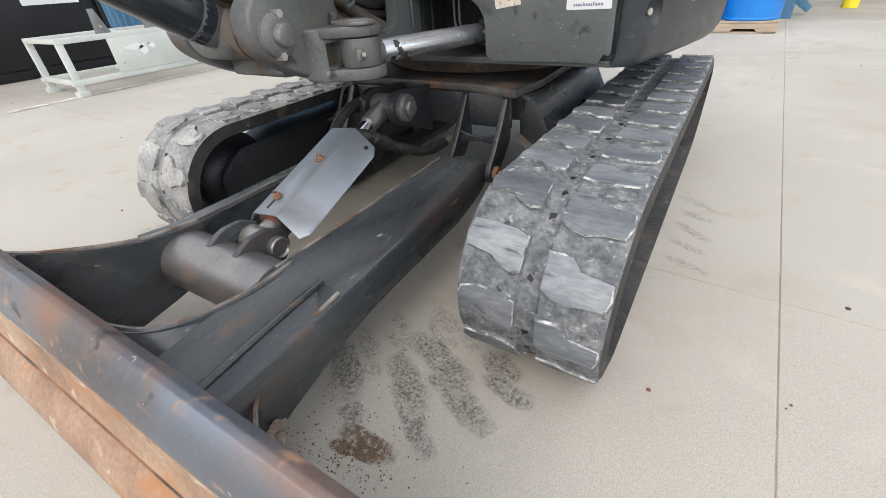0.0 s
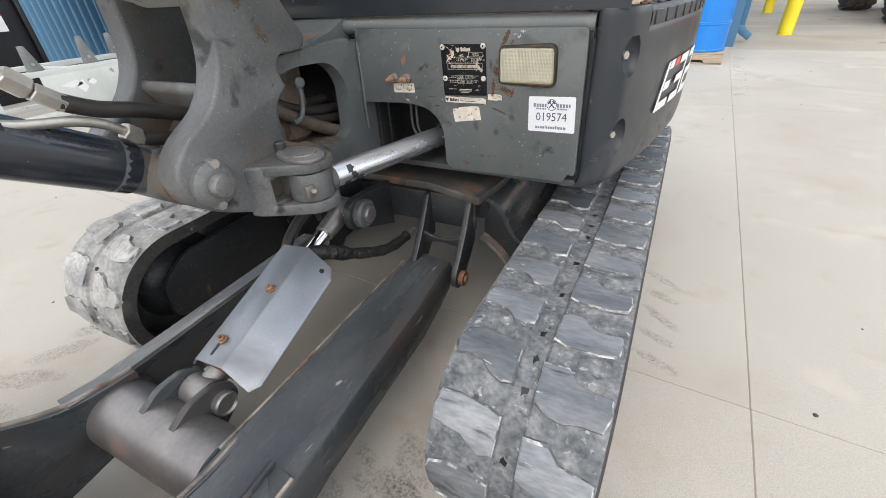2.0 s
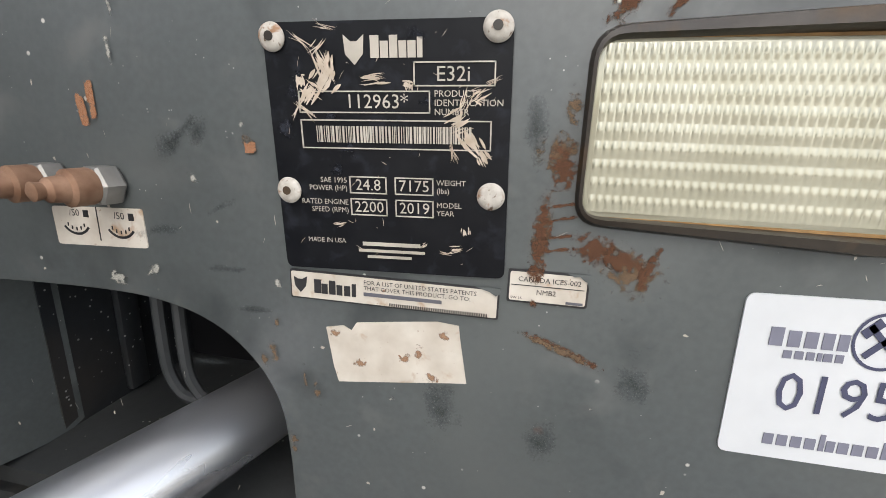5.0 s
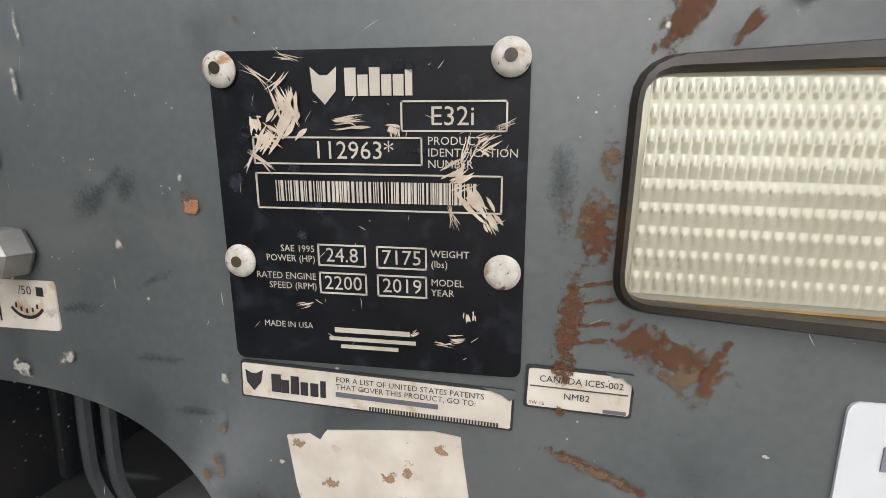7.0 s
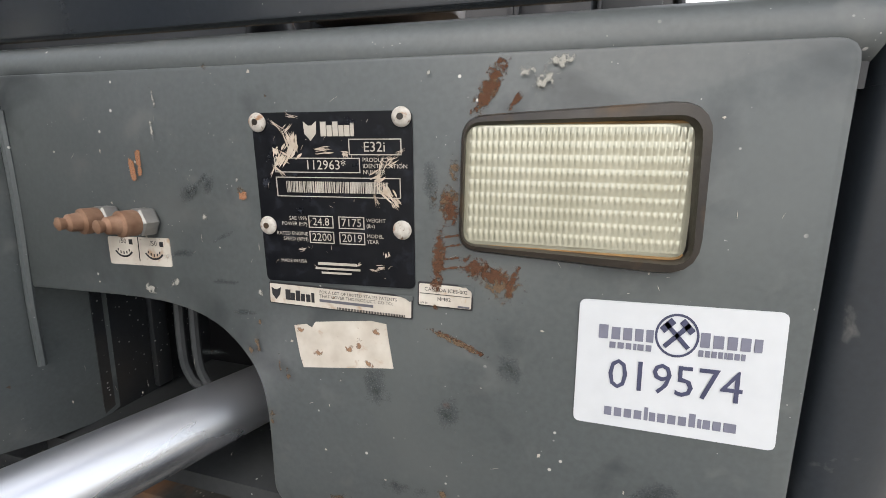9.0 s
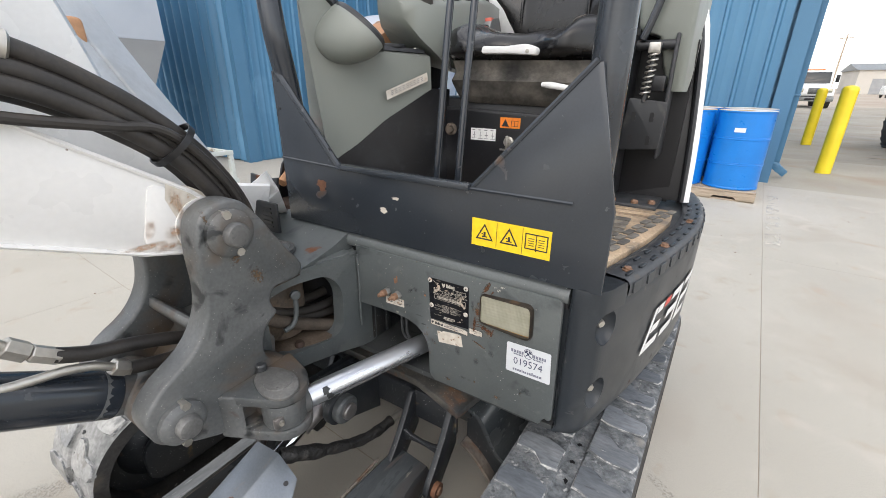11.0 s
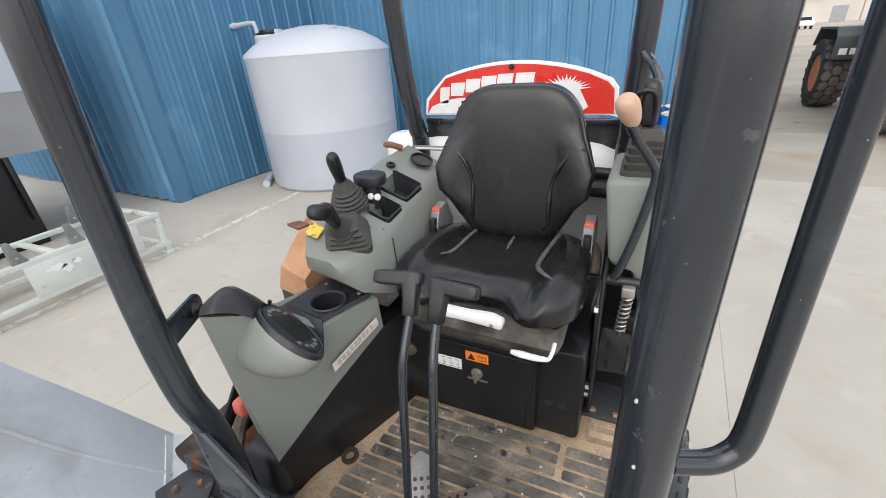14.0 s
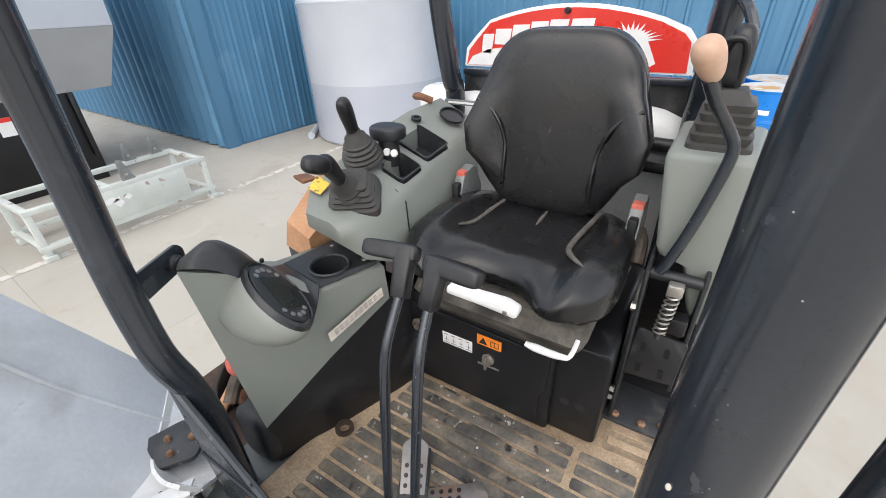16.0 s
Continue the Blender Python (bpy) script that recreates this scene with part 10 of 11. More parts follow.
tray = part("cup_tray", bevelled(loft([[(-0.955, 1.485, 1.412), (-0.905, 1.640, 1.410), (-0.930, 1.665, 1.410), (-1.078, 1.665, 1.415), (-1.095, 1.50, 1.420)], [(-0.96, 1.488, 1.426), (-0.908, 1.640, 1.420), (-0.932, 1.660, 1.420), (-1.073, 1.660, 1.426), (-1.09, 1.503, 1.432)]], closed=True), 0.002), M["charcoal"], con, "black tray round the cup holder")
cut(tray, lathe([(0.0475, 1.33), (0.0475, 1.50)], (*CUP, 0), seg=40))
cup = part("cup_holder", lathe([(0.052, 1.424), (0.052, 1.430), (0.048, 1.433), (0.044, 1.430), (0.041, 1.345), (0.002, 1.343)], (*CUP, 0), seg=40, cap=False), M["charcoal"], tray, "deep black cup holder")
for x, y in ((-1.055, 1.632), (-0.934, 1.627)):
    part("tray_screw", lathe([(0.007, 1.420), (0.006, 1.426), (0.001, 1.427)], (x, y, 0), seg=14), M["zinc"], tray)
d_ = (Vector((-0.899, 1.641, 1.338)) - Vector((-0.942, 1.468, 1.303))).normalized()
b = B()
q0 = Vector((-0.9355, 1.470, 1.268))
q1 = Vector((-0.8880, 1.628, 1.325))
up_ = Vector((-0.004, 0.0, 0.026))
b.faces.new([b.verts.new(v) for v in (q0, q1, q1 + up_, q0 + up_)])
ws = part("warning_strip", b, M["label_cream"], con, "narrow worn warning strip", smooth=0)
out = Vector((0.93, -0.35, 0)) * 0.006
for v in ws.data.vertices:
    v.co += out
bars = B()
for k in range(9):
    f0, f1 = 0.10 + 0.09 * k, 0.16 + 0.09 * k
    for h in (0.3, 0.5, 0.7):
        p, q = q0.lerp(q1, f0) + up_ * h + out * 1.2, q0.lerp(q1, f1) + up_ * h + out * 1.2
        bars.faces.new([bars.verts.new(v) for v in (p, q, q + up_ * 0.08, p + up_ * 0.08)])
part("print_bars", bars, M["grey_ink"], ws, smooth=0)
# tangle behind the console
for k, (pts, r, mt) in enumerate([
    ([(-1.20, 1.30, 1.05), (-1.22, 1.36, 1.10), (-1.20, 1.45, 1.14), (-1.22, 1.55, 1.12)], 0.020, "brown_hose"),
    ([(-1.24, 1.27, 1.00), (-1.26, 1.38, 1.06), (-1.25, 1.50, 1.10), (-1.20, 1.62, 1.15)], 0.016, "tan"),
    ([(-1.17, 1.34, 1.16), (-1.19, 1.40, 1.17), (-1.22, 1.42, 1.10)], 0.005, "zinc"),
    ([(-1.18, 1.60, 1.20), (-1.22, 1.55, 1.26), (-1.20, 1.48, 1.25)], 0.008, "hose"),
    ([(-1.28, 1.32, 0.98), (-1.30, 1.45, 1.02), (-1.26, 1.60, 1.05)], 0.022, "hose")]):
    part("loose_hose", tube(pts, r, seg=10), M[mt], ex)
part("engine_tray", box(-1.50, -1.15, 1.25, 2.3, 0.90, 0.935, 0.01), M["dark_rust"], ex, "dirty tray below the missing side hood")
part("filler_block", box(-1.24, -1.17, 1.33, 1.42, 0.93, 1.03, 0.01), M["rust"], ex)
part("red_cap", puffy((-1.165, 1.335, 1.185), (0.020, 0.020, 0.026), 0.6, 0.6, nu=16, nv=10), M["red_plastic"], ex, "red plastic cap")
part("inner_guard", prism([(1.28, 0.93), (1.62, 0.93), (1.62, 1.18), (1.45, 1.20), (1.32, 1.05)], "yz", -1.30, -1.29, 0.002), M["black_paint"], ex)

# ---- console with the joystick ----
def rc(y, ib, it, ot, ob_):
    return [(ib[0], y, ib[1]), (it[0], y, it[1]), (it[0] - 0.03, y, it[1] + 0.02), (ot[0], y, ot[1]), (ob_[0], y, ob_[1])]


RC = [rc(1.552, (-0.925, 1.508), (-0.918, 1.538), (-1.025, 1.566), (-1.025, 1.530)), rc(1.595, (-0.892, 1.452), (-0.888, 1.545), (-1.050, 1.600), (-1.05, 1.492)), rc(1.72, (-0.868, 1.378), (-0.872, 1.555), (-1.065, 1.635), (-1.065, 1.40)),
      rc(1.86, (-0.868, 1.345), (-0.880, 1.580), (-1.075, 1.665), (-1.075, 1.40)), rc(2.06, (-0.885, 1.335), (-0.895, 1.605), (-1.08, 1.690), (-1.08, 1.40)), rc(2.25, (-0.93, 1.335), (-0.935, 1.620), (-1.08, 1.695), (-1.08, 1.40))]
jc = part("joystick_console", bevelled(loft(RC, closed=True), 0.014, 3, 24), M["grey_plastic"], ex, "grey plastic joystick console with storage trays", smooth=60)
part("split_line", tube([(-0.8665, 1.745, 1.36), (-0.870, 1.74, 1.55), (-0.902, 1.742, 1.578)], 0.0018, seg=6, smooth=False), M["ink"], jc)
for y, z, x in ((1.835, 1.45, -0.868), (2.088, 1.42, -0.884)):
    part("console_screw", lathe([(0.0085, 0), (0.007, 0.005), (0.001, 0.006)], (x, y, z), (1, 0, 0), 14), M["zinc"], jc)


def joystick(base, tip, label, lean):
    base, tip = Vector(base), Vector(tip)
    w2 = (tip - base).normalized()
    L_ = (tip - base).length
    j = part("joystick", lathe([(0.056, 0.0), (0.056, 0.006), (0.050, 0.010), (0.053, 0.016), (0.046, 0.021), (0.048, 0.028), (0.041, 0.033), (0.043, 0.040), (0.036, 0.045), (0.037, 0.052), (0.030, 0.057), (0.028, 0.070), (0.019, 0.078), (0.017, 0.088)], base, w2, 32), M["bellows"], ex, label, smooth=60)
    m = Matrix.Translation(base + w2 * (L_ - 0.075)) @ turned(w2)
    def warp(q, p):
        return Vector((p.x * (0.75 + 0.30 * q.z), p.y * (0.80 + 0.25 * q.z) + lean * max(0, q.z) ** 2 * 0.018, p.z))
    g_ = part("grip", puffy((0, 0, 0), (0.019, 0.022, 0.074), 0.6, 0.8, warp, 28, 20), M["black_plastic"], j)
    g_.data.transform(m)
    g_.children
    return j


j1 = joystick((-0.958, 1.650, 1.588), (-0.912, 1.532, 1.722), "black joystick with a square rubber boot", 0)
part("grip_head", puffy((-0.906, 1.512, 1.716), (0.020, 0.034, 0.019), 0.7, 0.8, nu=24, nv=14, turn=Matrix.Rotation(radians(-20), 3, "X")), M["black_plastic"], j1)
rows = []
for h, r in ((-0.012, 0.064), (0.006, 0.062), (0.010, 0.054), (0.018, 0.057), (0.022, 0.048), (0.030, 0.051), (0.034, 0.042), (0.042, 0.045), (0.048, 0.036), (0.056, 0.037), (0.062, 0.028)):
    rows.append([(x, y, h) for x, y in rounded([(-r, -r), (r, -r), (r, r), (-r, r)], r * 0.35, 3)])
sqb = loft(rows, closed=True)
bmesh.ops.transform(sqb, matrix=Matrix.Translation((-0.958, 1.652, 1.583)) @ turned(Vector((0.22, -0.30, 0.92))), verts=sqb.verts)
part("square_boot", sqb, M["bellows"], j1)
joystick((-1.020, 1.765, 1.635), (-1.008, 1.705, 1.800), "black joystick on a round bellows", 0)
cap_ = part("wrist_rest", puffy((-0.990, 1.840, 1.690), (0.050, 0.040, 0.020), 0.45, 0.8, nu=32, nv=14), M["charcoal"], ex, "black padded hand rest on a stalk")
part("stalk", rod((-0.990, 1.84, 1.60), (-0.990, 1.84, 1.68), 0.028, seg=16), M["charcoal"], cap_)
for x in (-0.976, -0.952):
    part("round_button", lathe([(0.010, 0), (0.010, 0.006), (0.007, 0.009)], (x, 1.812, 1.645), (0.5, -0.85, 0.1), 16), M["label_white"], cap_)


def tray_on(name, x0, x1, y0, y1, zf):
    """A deep pocket let into the console."""
    o = rounded([(x0, y0), (x1, y0), (x1, y1), (x0, y1)], 0.014, 4)
    i = rounded([(x0 + 0.004, y0 + 0.004), (x1 - 0.004, y0 + 0.004), (x1 - 0.004, y1 - 0.004), (x0 + 0.004, y1 - 0.004)], 0.011, 4)
    cut(jc, loft([[(x, y, zf(x, y) - 0.070) for x, y in o], [(x, y, zf(x, y) + 0.10) for x, y in o]], closed=True))
    b = loft([[(x, y, zf(x, y) + 0.006) for x, y in o], [(x, y, zf(x, y) + 0.008) for x, y in i], [(x, y, zf(x, y) - 0.060) for x, y in i]])
    b.faces.new([b.verts.new((x, y, zf(x, y) - 0.060)) for x, y in i])
    part(name, b, M["charcoal"], jc, "black pocket", smooth=40)


zf = lambda x, y: 1.599 + (-0.905 - x) * 0.42 + (y - 1.86) * 0.12
tray_on("storage_tray", -1.012, -0.905, 1.895, 2.015, zf)
tray_on("storage_tray", -0.972, -0.898, 1.770, 1.862, zf)
for k in range(2):
    part("rocker_switch", box(-1.045, -1.026, 1.905 + 0.035 * k, 1.930 + 0.035 * k, 1.655, 1.672, 0.004), M["galv"], jc)
part("socket", lathe([(0.016, 0), (0.016, 0.008), (0.009, 0.0085), (0.008, 0.003), (0.001, 0.003)], (-1.035, 2.035, 1.674), (0.25, -0.1, 0.95), 20), M["black_plastic"], jc)
part("rear_cup", lathe([(0.042, 0), (0.042, 0.006), (0.036, 0.0065), (0.035, 0.001), (0.002, 0.0005)], (-0.975, 2.150, 1.666), (0.40, -0.12, 0.90), 28), M["black_paint"], jc)
yl = B()
yl.faces.new([yl.verts.new(v) for v in ((-1.050, 1.592, 1.609), (-1.010, 1.592, 1.600), (-1.014, 1.632, 1.613), (-1.054, 1.632, 1.627))])
part("yellow_label", yl, M["old_yellow"], jc, smooth=0)
part("slot_strip", box(-1.075, -0.925, 2.268, 2.275, 1.672, 1.690, 0.002), M["galv"], ex)
b = B()
box(-1.060, -0.94, 2.265, 2.2675, 1.678, 1.684, 0, b)
part("slot", b, M["label_white"], ex)
# faded fuel tank cover outside the console
stk = part("side_tank", bevelled(loft([[(-1.10, 1.60, 1.375), (-1.10, 1.60, 1.45), (-1.22, 1.63, 1.46), (-1.25, 1.63, 1.375)], [(-1.10, 1.80, 1.40), (-1.10, 1.80, 1.545), (-1.26, 1.82, 1.545), (-1.29, 1.82, 1.40)], [(-1.10, 2.05, 1.42), (-1.10, 2.05, 1.58), (-1.25, 2.05, 1.56), (-1.28, 2.05, 1.42)]], closed=True), 0.02, 3, 30), M["tan"], ex, "sun-faded orange moulded tank, split and dirty", smooth=50)
part("tank_base", bevelled(loft([[(-1.10, 1.605, 1.29), (-1.10, 1.603, 1.383), (-1.247, 1.633, 1.383), (-1.255, 1.64, 1.29)], [(-1.10, 1.80, 1.28), (-1.10, 1.80, 1.41), (-1.287, 1.82, 1.41), (-1.29, 1.82, 1.28)], [(-1.10, 2.05, 1.30), (-1.10, 2.05, 1.43), (-1.277, 2.05, 1.43), (-1.28, 2.05, 1.30)]], closed=True), 0.012, 3, 30), M["charcoal"], stk, "black lower half of the tank", smooth=50)
# black box stands in for the shade below the side tank
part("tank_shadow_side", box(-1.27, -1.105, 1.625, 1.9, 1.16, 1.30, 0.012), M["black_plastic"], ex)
part("torn_flap", prism(rounded([(-1.16, 1.64), (-1.10, 1.62), (-1.09, 1.66), (-1.14, 1.67)], 0.005), "xy", 1.60, 1.606), M["rust"], ex)
part("bracket_tab", box(-1.135, -1.105, 1.600, 1.612, 1.22, 1.31, 0.003), M["zinc"], ex)
part("broken_latch", tube([(-1.15, 2.20, 1.705), (-1.10, 2.16, 1.715), (-1.07, 2.18, 1.70)], 0.012, seg=8), M["rust"], ex)

# ---- console on the entry side with the blade lever ----
rows = []
for z, xi, xo, yf, yb in ((1.30, -0.190, -0.152, 1.930, 1.985), (1.34, -0.207, -0.150, 1.922, 2.02), (1.40, -0.224, -0.150, 1.916, 2.05), (1.455, -0.240, -0.150, 1.913, 2.08), (1.472, -0.292, -0.150, 1.912, 2.17),
                          (1.49, -0.302, -0.150, 1.911, 2.19), (1.57, -0.312, -0.150, 1.912, 2.20), (1.64, -0.321, -0.153, 1.916, 2.21), (1.690, -0.327, -0.157, 1.920, 2.215), (1.700, -0.325, -0.160, 1.923, 2.212), (1.705, -0.318, -0.167, 1.930, 2.205)):
    rows.append([(x, y, z) for x, y in rounded([(xi, yf), (xo, yf), (xo + 0.016, yb), (xi + 0.004, yb)], 0.017, 5)])
ec = part("entry_console", loft(rows, closed=True), M["grey_plastic"], ex, "grey plastic side console with rounded edges", smooth=55)
rows = []
for h, a, c in ((1.698, 0.060, 0.078), (1.714, 0.060, 0.078), (1.718, 0.051, 0.069), (1.734, 0.056, 0.074), (1.738, 0.047, 0.065), (1.754, 0.053, 0.070), (1.758, 0.044, 0.061), (1.774, 0.050, 0.066), (1.778, 0.041, 0.057), (1.792, 0.046, 0.060), (1.798, 0.034, 0.045), (1.815, 0.024, 0.030)):
    rows.append([(-0.240 + x, 2.035 + y, h) for x, y in rounded([(-a, -c), (a, -c), (a, c), (-a, c)], a * 0.35, 4)])
bt_ = part("lever_bellows", loft(rows, closed=True), M["bellows"], ec, "stepped black rubber boot")
part("pilot_grip", puffy((-0.250, 2.045, 1.872), (0.025, 0.030, 0.058), 0.7, 0.75, nu=24, nv=16), M["black_plastic"], bt_)
part("grip_stem", rod((-0.248, 2.06, 1.80), (-0.246, 2.045, 1.86), 0.016), M["black_plastic"], bt_)
lv = part("lock_lever", tube([(-0.285, 1.800, 1.865), (-0.262, 1.845, 1.815), (-0.235, 1.880, 1.77), (-0.218, 1.890, 1.735), (-0.222, 1.890, 1.68), (-0.245, 1.888, 1.56), (-0.268, 1.885, 1.475), (-0.280, 1.885, 1.445)], 0.0115, seg=14), M["frame_paint"], ex, "bent black lock lever")
kn = part("knob", puffy((0, 0, 0), (0.027, 0.027, 0.040), 0.8, 1.0, lambda q, p: Vector((p.x * (0.85 + 0.2 * q.z), p.y * (0.85 + 0.2 * q.z), p.z)), 28, 18), M["knob_tan"], lv, "faded tan knob")
kn.data.transform(Matrix.Translation((-0.290, 1.790, 1.892)) @ turned((-0.30, -0.45, 0.75)))
part("pilot_guard", tube([(-0.285, 2.03, 1.87), (-0.278, 2.01, 1.90), (-0.25, 2.005, 1.905), (-0.238, 2.01, 1.88), (-0.238, 2.03, 1.82)], 0.007, seg=10), M["black_plastic"], ex)
lp_ = part("lever_plate", prism(rounded([(-0.300, 1.120), (-0.182, 1.130), (-0.178, 1.270), (-0.290, 1.282)], 0.010), "xz", 1.878, 1.888, 0.002), M["charcoal"], ex, "slotted steel lever bracket")
for x in (-0.268, -0.215):
    for z in (1.155, 1.225):
        part("slot", prism(rounded([(x - 0.006, z - 0.014), (x + 0.006, z - 0.014), (x + 0.006, z + 0.014), (x - 0.006, z + 0.014)], 0.003), "xz", 1.8768, 1.8782), M["black_paint"], lp_)
part("bracket_leg", box(-0.306, -0.296, 1.85, 2.0, 0.96, 1.46, 0.004), M["charcoal"], ex)
part("bracket_cheek", box(-0.190, -0.180, 1.885, 2.0, 1.10, 1.46, 0.004), M["charcoal"], ex)
part("mount_foot", box(-0.33, -0.15, 1.86, 2.02, 0.936, 0.950, 0.004), M["deck"], ex)
for x, y in ((-0.29, 1.88), (-0.22, 1.88), (-0.17, 1.90)):
    part("foot_bolt", lathe([(0.012, 0.950), (0.012, 0.958), (0.007, 0.962)], (x, y, 0), seg=6), M["bolt"], ex)
for z in (1.02, 1.05, 1.34):
    part("pivot_bolt", rod((-0.318, 1.875, z), (-0.296, 1.875, z), 0.012, seg=6), M["zinc"], ex)
hx = []
for k in range(97):
    t = k / 96
    a = 2 * math.pi * 8 * t
    c = Vector((-0.246, 1.872, 1.285)).lerp(Vector((-0.238, 1.868, 1.405)), t)
    hx.append(c + Vector((0.0135 * math.cos(a), 0.0135 * math.sin(a), 0)))
part("return_spring", tube(hx, 0.0028, seg=6, smooth=False), M["zinc"], ex, "bright coil spring")
part("spring_rod", rod((-0.246, 1.872, 1.27), (-0.238, 1.868, 1.43), 0.006), M["dark"], ex)
part("spring_clevis", box(-0.255, -0.222, 1.855, 1.88, 1.405, 1.435, 0.004), M["zinc"], ex)
part("pivot_bar", rod((-0.30, 1.90, 1.43), (-0.18, 1.90, 1.43), 0.014), M["charcoal"], ex)
part("valve_block", box(-0.23, -0.195, 1.86, 1.90, 1.30, 1.345, 0.005), M["black_plastic"], ex)
part("inner_back", box(-0.31, -0.135, 2.02, 2.04, 0.936, 1.45), M["black_paint"], ex)
# white rear side panel behind the entry
wr = [[(-0.085, 2.00, 0.945), (-0.066, 2.012, 0.945), (-0.072, 2.10, 0.945), (-0.14, 2.36, 0.945)],
      [(-0.097, 2.03, 1.15), (-0.078, 2.042, 1.15), (-0.084, 2.13, 1.15), (-0.152, 2.38, 1.15)],
      [(-0.123, 2.08, 1.40), (-0.104, 2.092, 1.40), (-0.110, 2.18, 1.40), (-0.173, 2.40, 1.40)],
      [(-0.142, 2.105, 1.50), (-0.123, 2.118, 1.50), (-0.130, 2.20, 1.50), (-0.185, 2.41, 1.50)],
      [(-0.160, 2.125, 1.56), (-0.142, 2.140, 1.565), (-0.148, 2.21, 1.565), (-0.200, 2.42, 1.56)],
      [(-0.185, 2.145, 1.59), (-0.172, 2.160, 1.602), (-0.176, 2.22, 1.602), (-0.215, 2.42, 1.595)],
      [(-0.222, 2.155, 1.605), (-0.220, 2.170, 1.617), (-0.222, 2.23, 1.617), (-0.240, 2.42, 1.61)]]
wp = part("rear_side_panel", loft(wr, thick=0.02), M["white_paint"], ex, "white moulded rear side panel")
part("seal", tube([(r[0][0] - 0.006, r[0][1] + 0.004, r[0][2]) for r in wr], 0.010, seg=8), M["black_plastic"], wp)
part("inner_liner", loft([[(-0.31, 2.02, r[0][2]), (r[0][0] - 0.01, r[0][1] + 0.012, r[0][2])] for r in wr], thick=0.004), M["black_paint"], wp)
# rear bulkhead, hood and red cover
part("rear_bulkhead", prism(rounded([(-1.055, 1.0), (-0.310, 1.0), (-0.310, 1.775), (-1.055, 1.775)], 0.01), "xz", 2.375, 2.395, 0.004), M["charcoal"], ex, "black bulkhead behind the seat")
part("bulkhead_bead", prism([(-1.05, 1.757), (-0.315, 1.757), (-0.315, 1.777), (-1.05, 1.777)], "xz", 2.358, 2.378, 0.004), M["frame_paint"], ex)
part("cross_bar", rod((-0.42, 2.33, 1.60), (-0.17, 2.30, 1.60), 0.022), M["black_plastic"], ex)
part("ledge", box(-0.43, -0.16, 2.20, 2.36, 1.555, 1.59, 0.008), M["black_plastic"], ex)
part("grab_handle", tube([(-0.285, 2.29, 1.80), (-0.255, 2.24, 1.76), (-0.235, 2.22, 1.72)], 0.012, seg=10), M["frame_paint"], ex)
part("grab_handle", tube([(-0.283, 2.25, 1.98), (-0.255, 2.20, 1.95), (-0.235, 2.18, 1.91)], 0.012, seg=10), M["frame_paint"], ex)
HY = 2.50
arcp = [(-1.125, 1.765), (-0.345, 1.765), (-0.352, 1.860), (-0.378, 1.892)] + [(x, 1.895 + 0.070 * (1 - ((x + 0.735) / 0.36) ** 2)) for x in np.linspace(-0.45, -1.02, 12)] + [(-1.075, 1.872), (-1.115, 1.83)]
hood = part("rear_hood", prism(arcp, "xz", HY, HY + 0.03, 0.008, limit=50), M["white_paint"], ex, "raised rear hood faced with a red decal")
inn = [(-1.110, 1.772), (-0.360, 1.772), (-0.366, 1.856), (-0.388, 1.880)] + [(x, 1.884 + 0.069 * (1 - ((x + 0.735) / 0.355) ** 2)) for x in np.linspace(-0.455, -1.015, 12)] + [(-1.065, 1.860), (-1.10, 1.822)]
part("red_decal", prism(inn, "xz", HY - 0.003, HY - 0.0005), M["red"], hood)
# brand word, upside down, as plain slanted shapes
for k, (x, w, h) in enumerate(((-0.720, 0.072, 0.066), (-0.792, 0.062, 0.050), (-0.858, 0.060, 0.066), (-0.924, 0.060, 0.050), (-0.990, 0.060, 0.050), (-1.040, 0.042, 0.062))):
    z1 = 1.921 - 0.0030 * k * k * 0.6
    sh_ = [(x, z1), (x + w, z1 + 0.001), (x + w - 0.005, z1 - h * 0.55), (x + w - 0.012, z1 - h), (x - 0.006, z1 - h * 0.98), (x - 0.004, z1 - h * 0.45)]
    part("brand_shape", prism(sh_, "xz", HY - 0.005, HY - 0.003), M["label_white"], hood, smooth=0)
sw_ = part("white_swoosh", prism([(-1.106, 1.773), (-0.62, 1.773), (-0.66, 1.790), (-0.72, 1.806), (-0.80, 1.822), (-0.88, 1.832), (-0.95, 1.835), (-1.02, 1.826), (-1.085, 1.802)], "xz", HY - 0.005, HY - 0.003), M["label_white"], hood, smooth=0)
for k, (x0, x1, z0, z1) in enumerate(((-0.950, -0.918, 1.812, 1.826), (-0.905, -0.880, 1.811, 1.825), (-0.868, -0.845, 1.809, 1.823), (-0.832, -0.81, 1.806, 1.820), (-0.965, -0.918, 1.782, 1.801), (-0.905, -0.870, 1.781, 1.800))):
    part("print_bar", box(x0, x1, HY - 0.0062, HY - 0.0052, z0 + 0.003, z1 - 0.003), M["ink"], sw_, smooth=0)
cx, cz = -0.535, 1.856
rd = random.Random(6)
em = [(0.085, -0.06)]
for k in range(33):
    a = 0.05 + 3.2 * k / 32
    r = 0.052 if k % 2 == 0 else rd.uniform(0.068, 0.100)
    em.append((r * math.cos(a), 0.62 * r * math.sin(a)))
em += [(-0.06, -0.026), (-0.01, -0.03), (0.03, -0.032), (0.055, -0.05), (0.06, -0.075)]
part("brand_emblem", prism([(cx + x, cz + z) for x, z in em], "xz", HY - 0.005, HY - 0.003), M["label_white"], hood, smooth=0)
